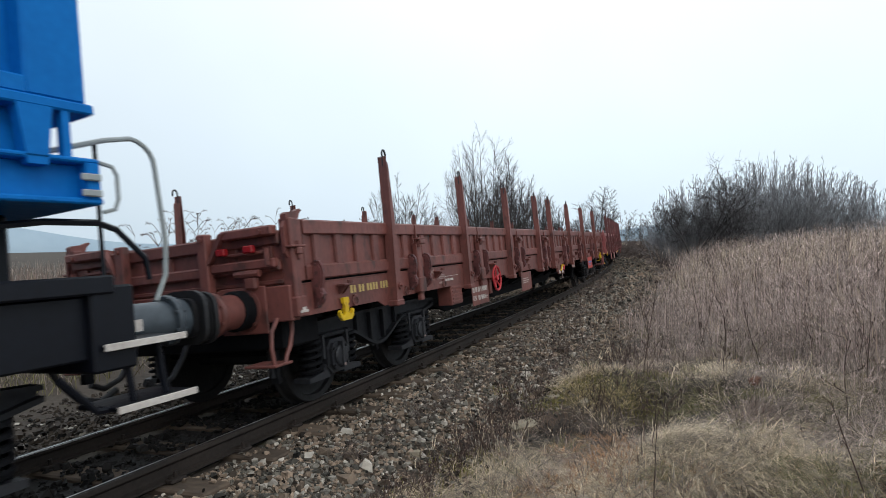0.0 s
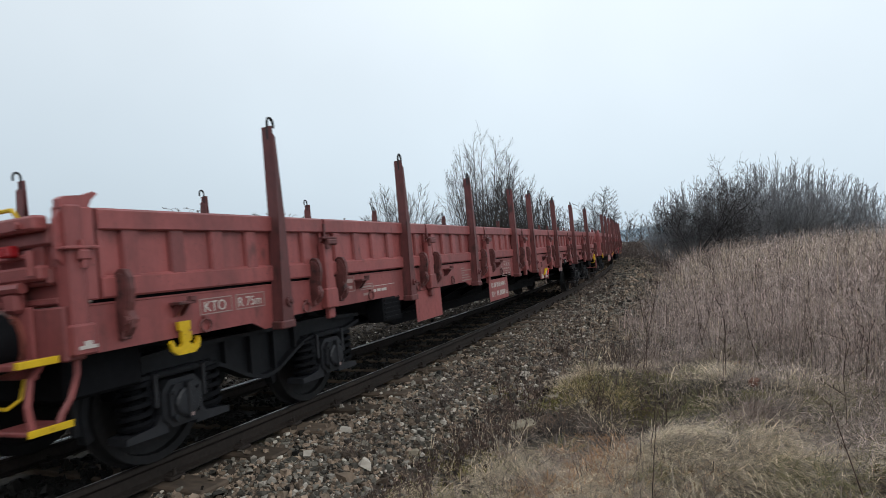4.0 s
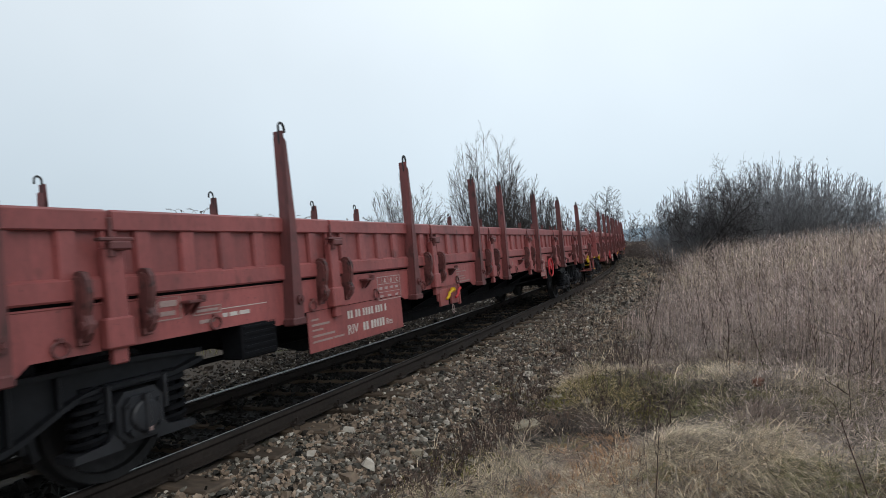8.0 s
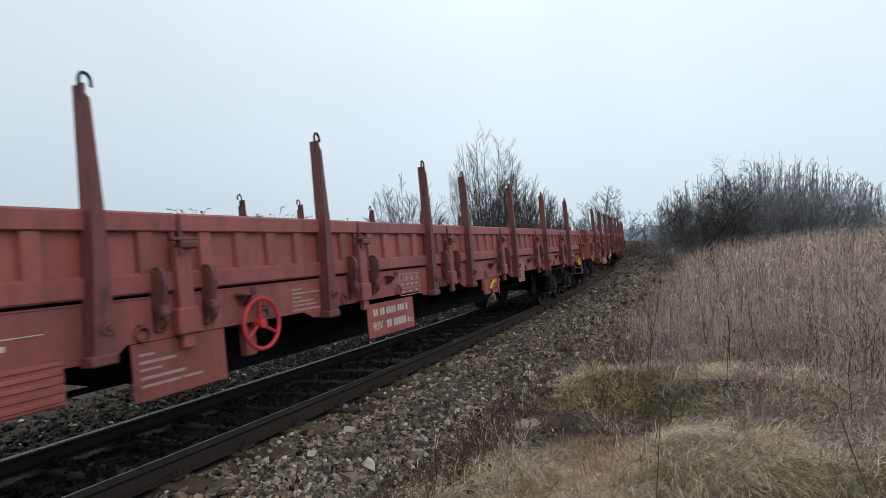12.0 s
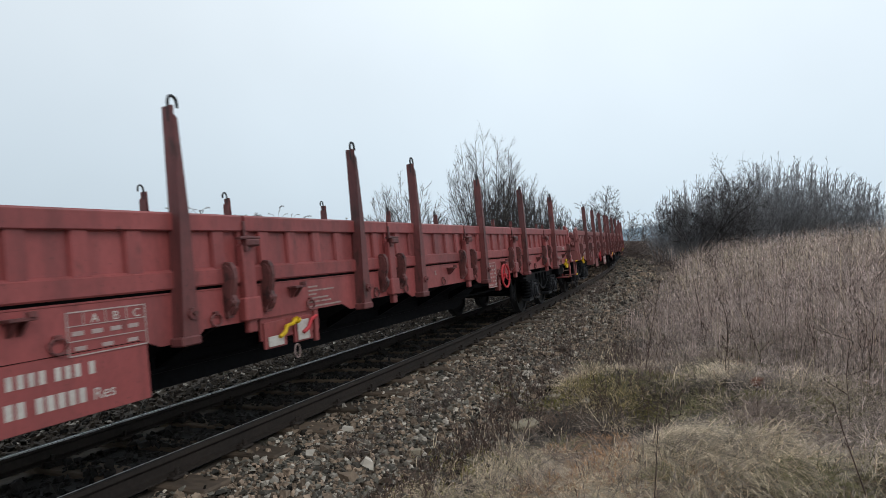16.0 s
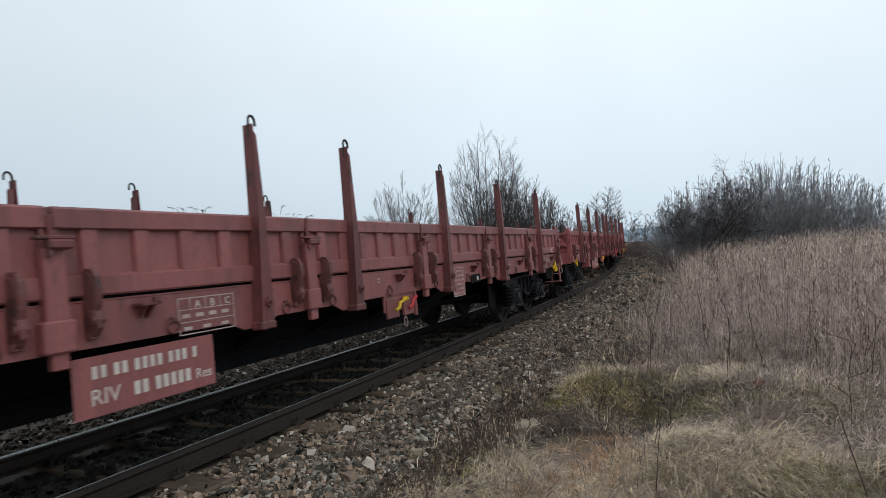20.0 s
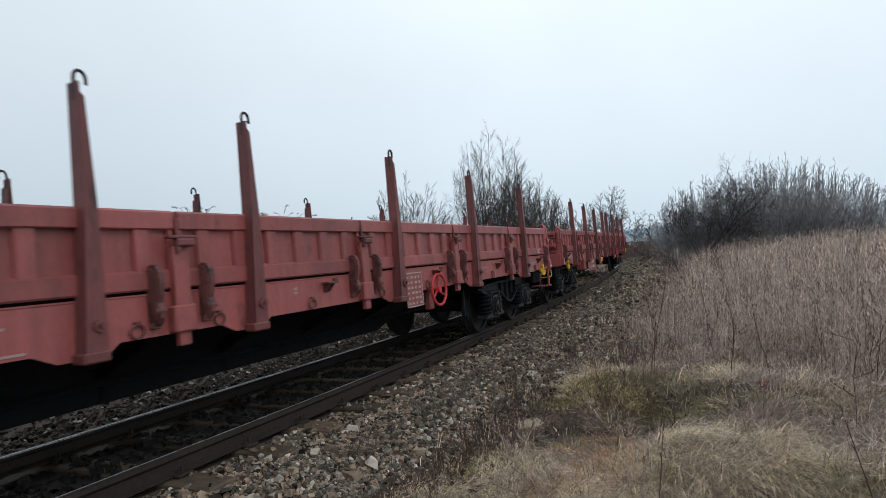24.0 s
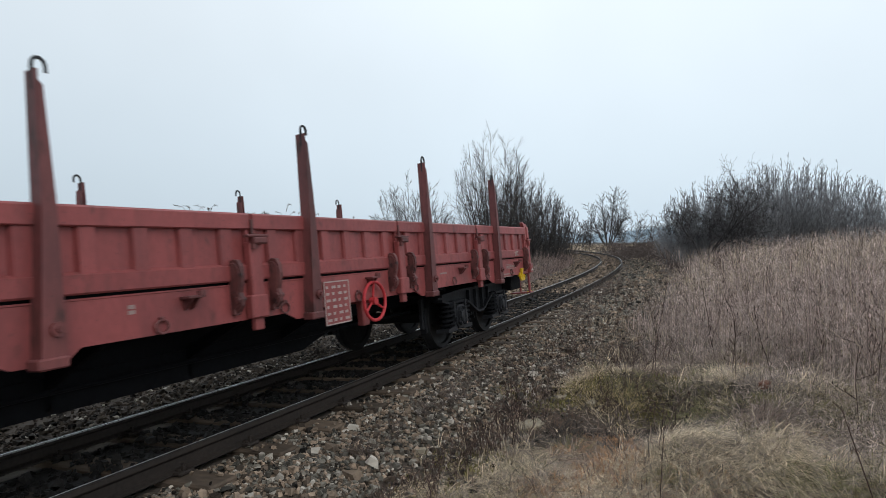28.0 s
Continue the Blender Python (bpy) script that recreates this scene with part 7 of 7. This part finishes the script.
BRICKM = mat("broken_brick", (0.22, 0.105, 0.07), (0.14, 0.07, 0.05), 0.9, 0, 30, 6, 0.4)
rubble("flat_stone", 0.87, 5.95, 0.31, 0.2, 0.06, 15, SLAB, "flat pale stone lying in the grass", "stone", 1, 0.0)
rubble("brick", 3.05, 5.6, 0.14, 0.09, 0.06, 40, BRICKM, "broken red brick in the dead grass", "brick", 2, 0.02)
for i, (X, Y) in enumerate(((1.35, 6.7), (1.6, 6.35), (0.55, 5.4), (0.3, 5.0), (-0.2, 5.1))):
    rubble("flat_stone", X, Y, 0.12, 0.09, 0.05, 50 * i, SLAB, "small pale stone at the foot of the ballast", "stone", 5 + i, 0.0)


# ---- the distance: a low ridge all round, haze painted into its colour ----
def ridge():
    n = 160
    co, f = [], []
    for i in range(n + 1):
        a = 2 * math.pi * i / n
        d = 1500
        top = 16 + 6 * math.sin(a * 3 + 1) + 4 * math.sin(a * 7 + 2) + 2 * math.sin(a * 17) + 20 * math.exp(-((a - 0.36) / 0.07) ** 2) + 52 * math.exp(-((a - 5.60) / 0.16) ** 2)
        co += [(d * math.sin(a), d * math.cos(a), -20), (d * math.sin(a), d * math.cos(a), max(top, 8)), (1.25 * d * math.sin(a), 1.25 * d * math.cos(a), -20)]
    for i in range(n):
        o = 3 * i
        f += [(o, o + 3, o + 4, o + 1), (o + 1, o + 4, o + 5, o + 2)]
    tagged(new("backdrop", bulk("backdrop", co, f, HILL, True)), "low wooded hills with distance haze painted in as pale blue", "hills", kind="structure")


ridge()


# ---- what moves: the train ----
DRIFT = [(0, 0.232), (1, 0.166), (2, 0.153), (3, 0.156), (4, 0.079), (5, -0.025), (6, -0.136), (7, -0.23), (8, -0.271), (9, -0.216), (10, -0.2), (11, -0.222), (12, -0.217), (13, -0.194), (14, -0.156),
         (15, -0.129), (16, -0.073), (17, 0.021), (18, 0.043), (19, 0.104), (20, 0.232), (21, 0.293), (22, 0.342), (23, 0.4), (24, 0.473), (25, 0.566), (26, 0.614), (27, 0.692), (28, 0.747)]
SLACK = (-0.23, 0.0, 0.034, -0.02, -0.027, -0.022, -0.043, 0.021, -0.056)


def ease(t):
    """A smooth curve through DRIFT."""
    ts, vs = [a for a, _ in DRIFT], [b for _, b in DRIFT]
    w = np.exp(-((np.linspace(0, 28, 281) - t) / 0.5) ** 2)
    return float((w * np.interp(np.linspace(0, 28, 281), ts, vs)).sum() / w.sum())


def run(t):
    """How far the train has run at t seconds, towards the camera."""
    return 5.4173 * t - ease(t)


# the wagon bodies sit low on their springs and lean into the bend; the bogies stay upright on the rails
LEAN = pose(0, 0, -0.032, -0.86)


def vehicle_pose(k, t):
    c = 12.948 + PITCH * (k - 1) - run(t) + SLACK[k]
    ax, ay, _ = on_track(c - PIVOT)
    bx, by, _ = on_track(c + PIVOT)
    d = Vector((bx - ax, by - ay)).normalized()
    return basis((ax + bx) / 2, (ay + by) / 2, d.x, d.y, RISE * c) @ (LEAN if k else Matrix.Identity(4)), c, math.atan2(d.x, d.y)


def motions():
    slow = [i * 0.5 for i in range(57)]
    for k, ob in enumerate([LOCO] + WAGONS):
        walk(ob, [(t, vehicle_pose(k, t)[0]) for t in slow])
    for ob, k, x in bogies:
        rows = []
        for t in slow:
            _, c, h = vehicle_pose(k, t)
            rows.append((t, (LEAN.inverted() if k else Matrix.Identity(4)) @ pose(x, 0, 0, 0, 0, -math.degrees(on_track(c + x)[2] - h))))
        walk(ob, rows)
    ticks = [i * 0.1 for i in range(281)]
    spin = [math.degrees(run(t) / 0.46) for t in ticks]
    for ob, ax in wheelsets:
        walk(ob, [(t, pose(ax, 0, 0.46, 0, -a, 0)) for t, a in zip(ticks, spin)])


motions()
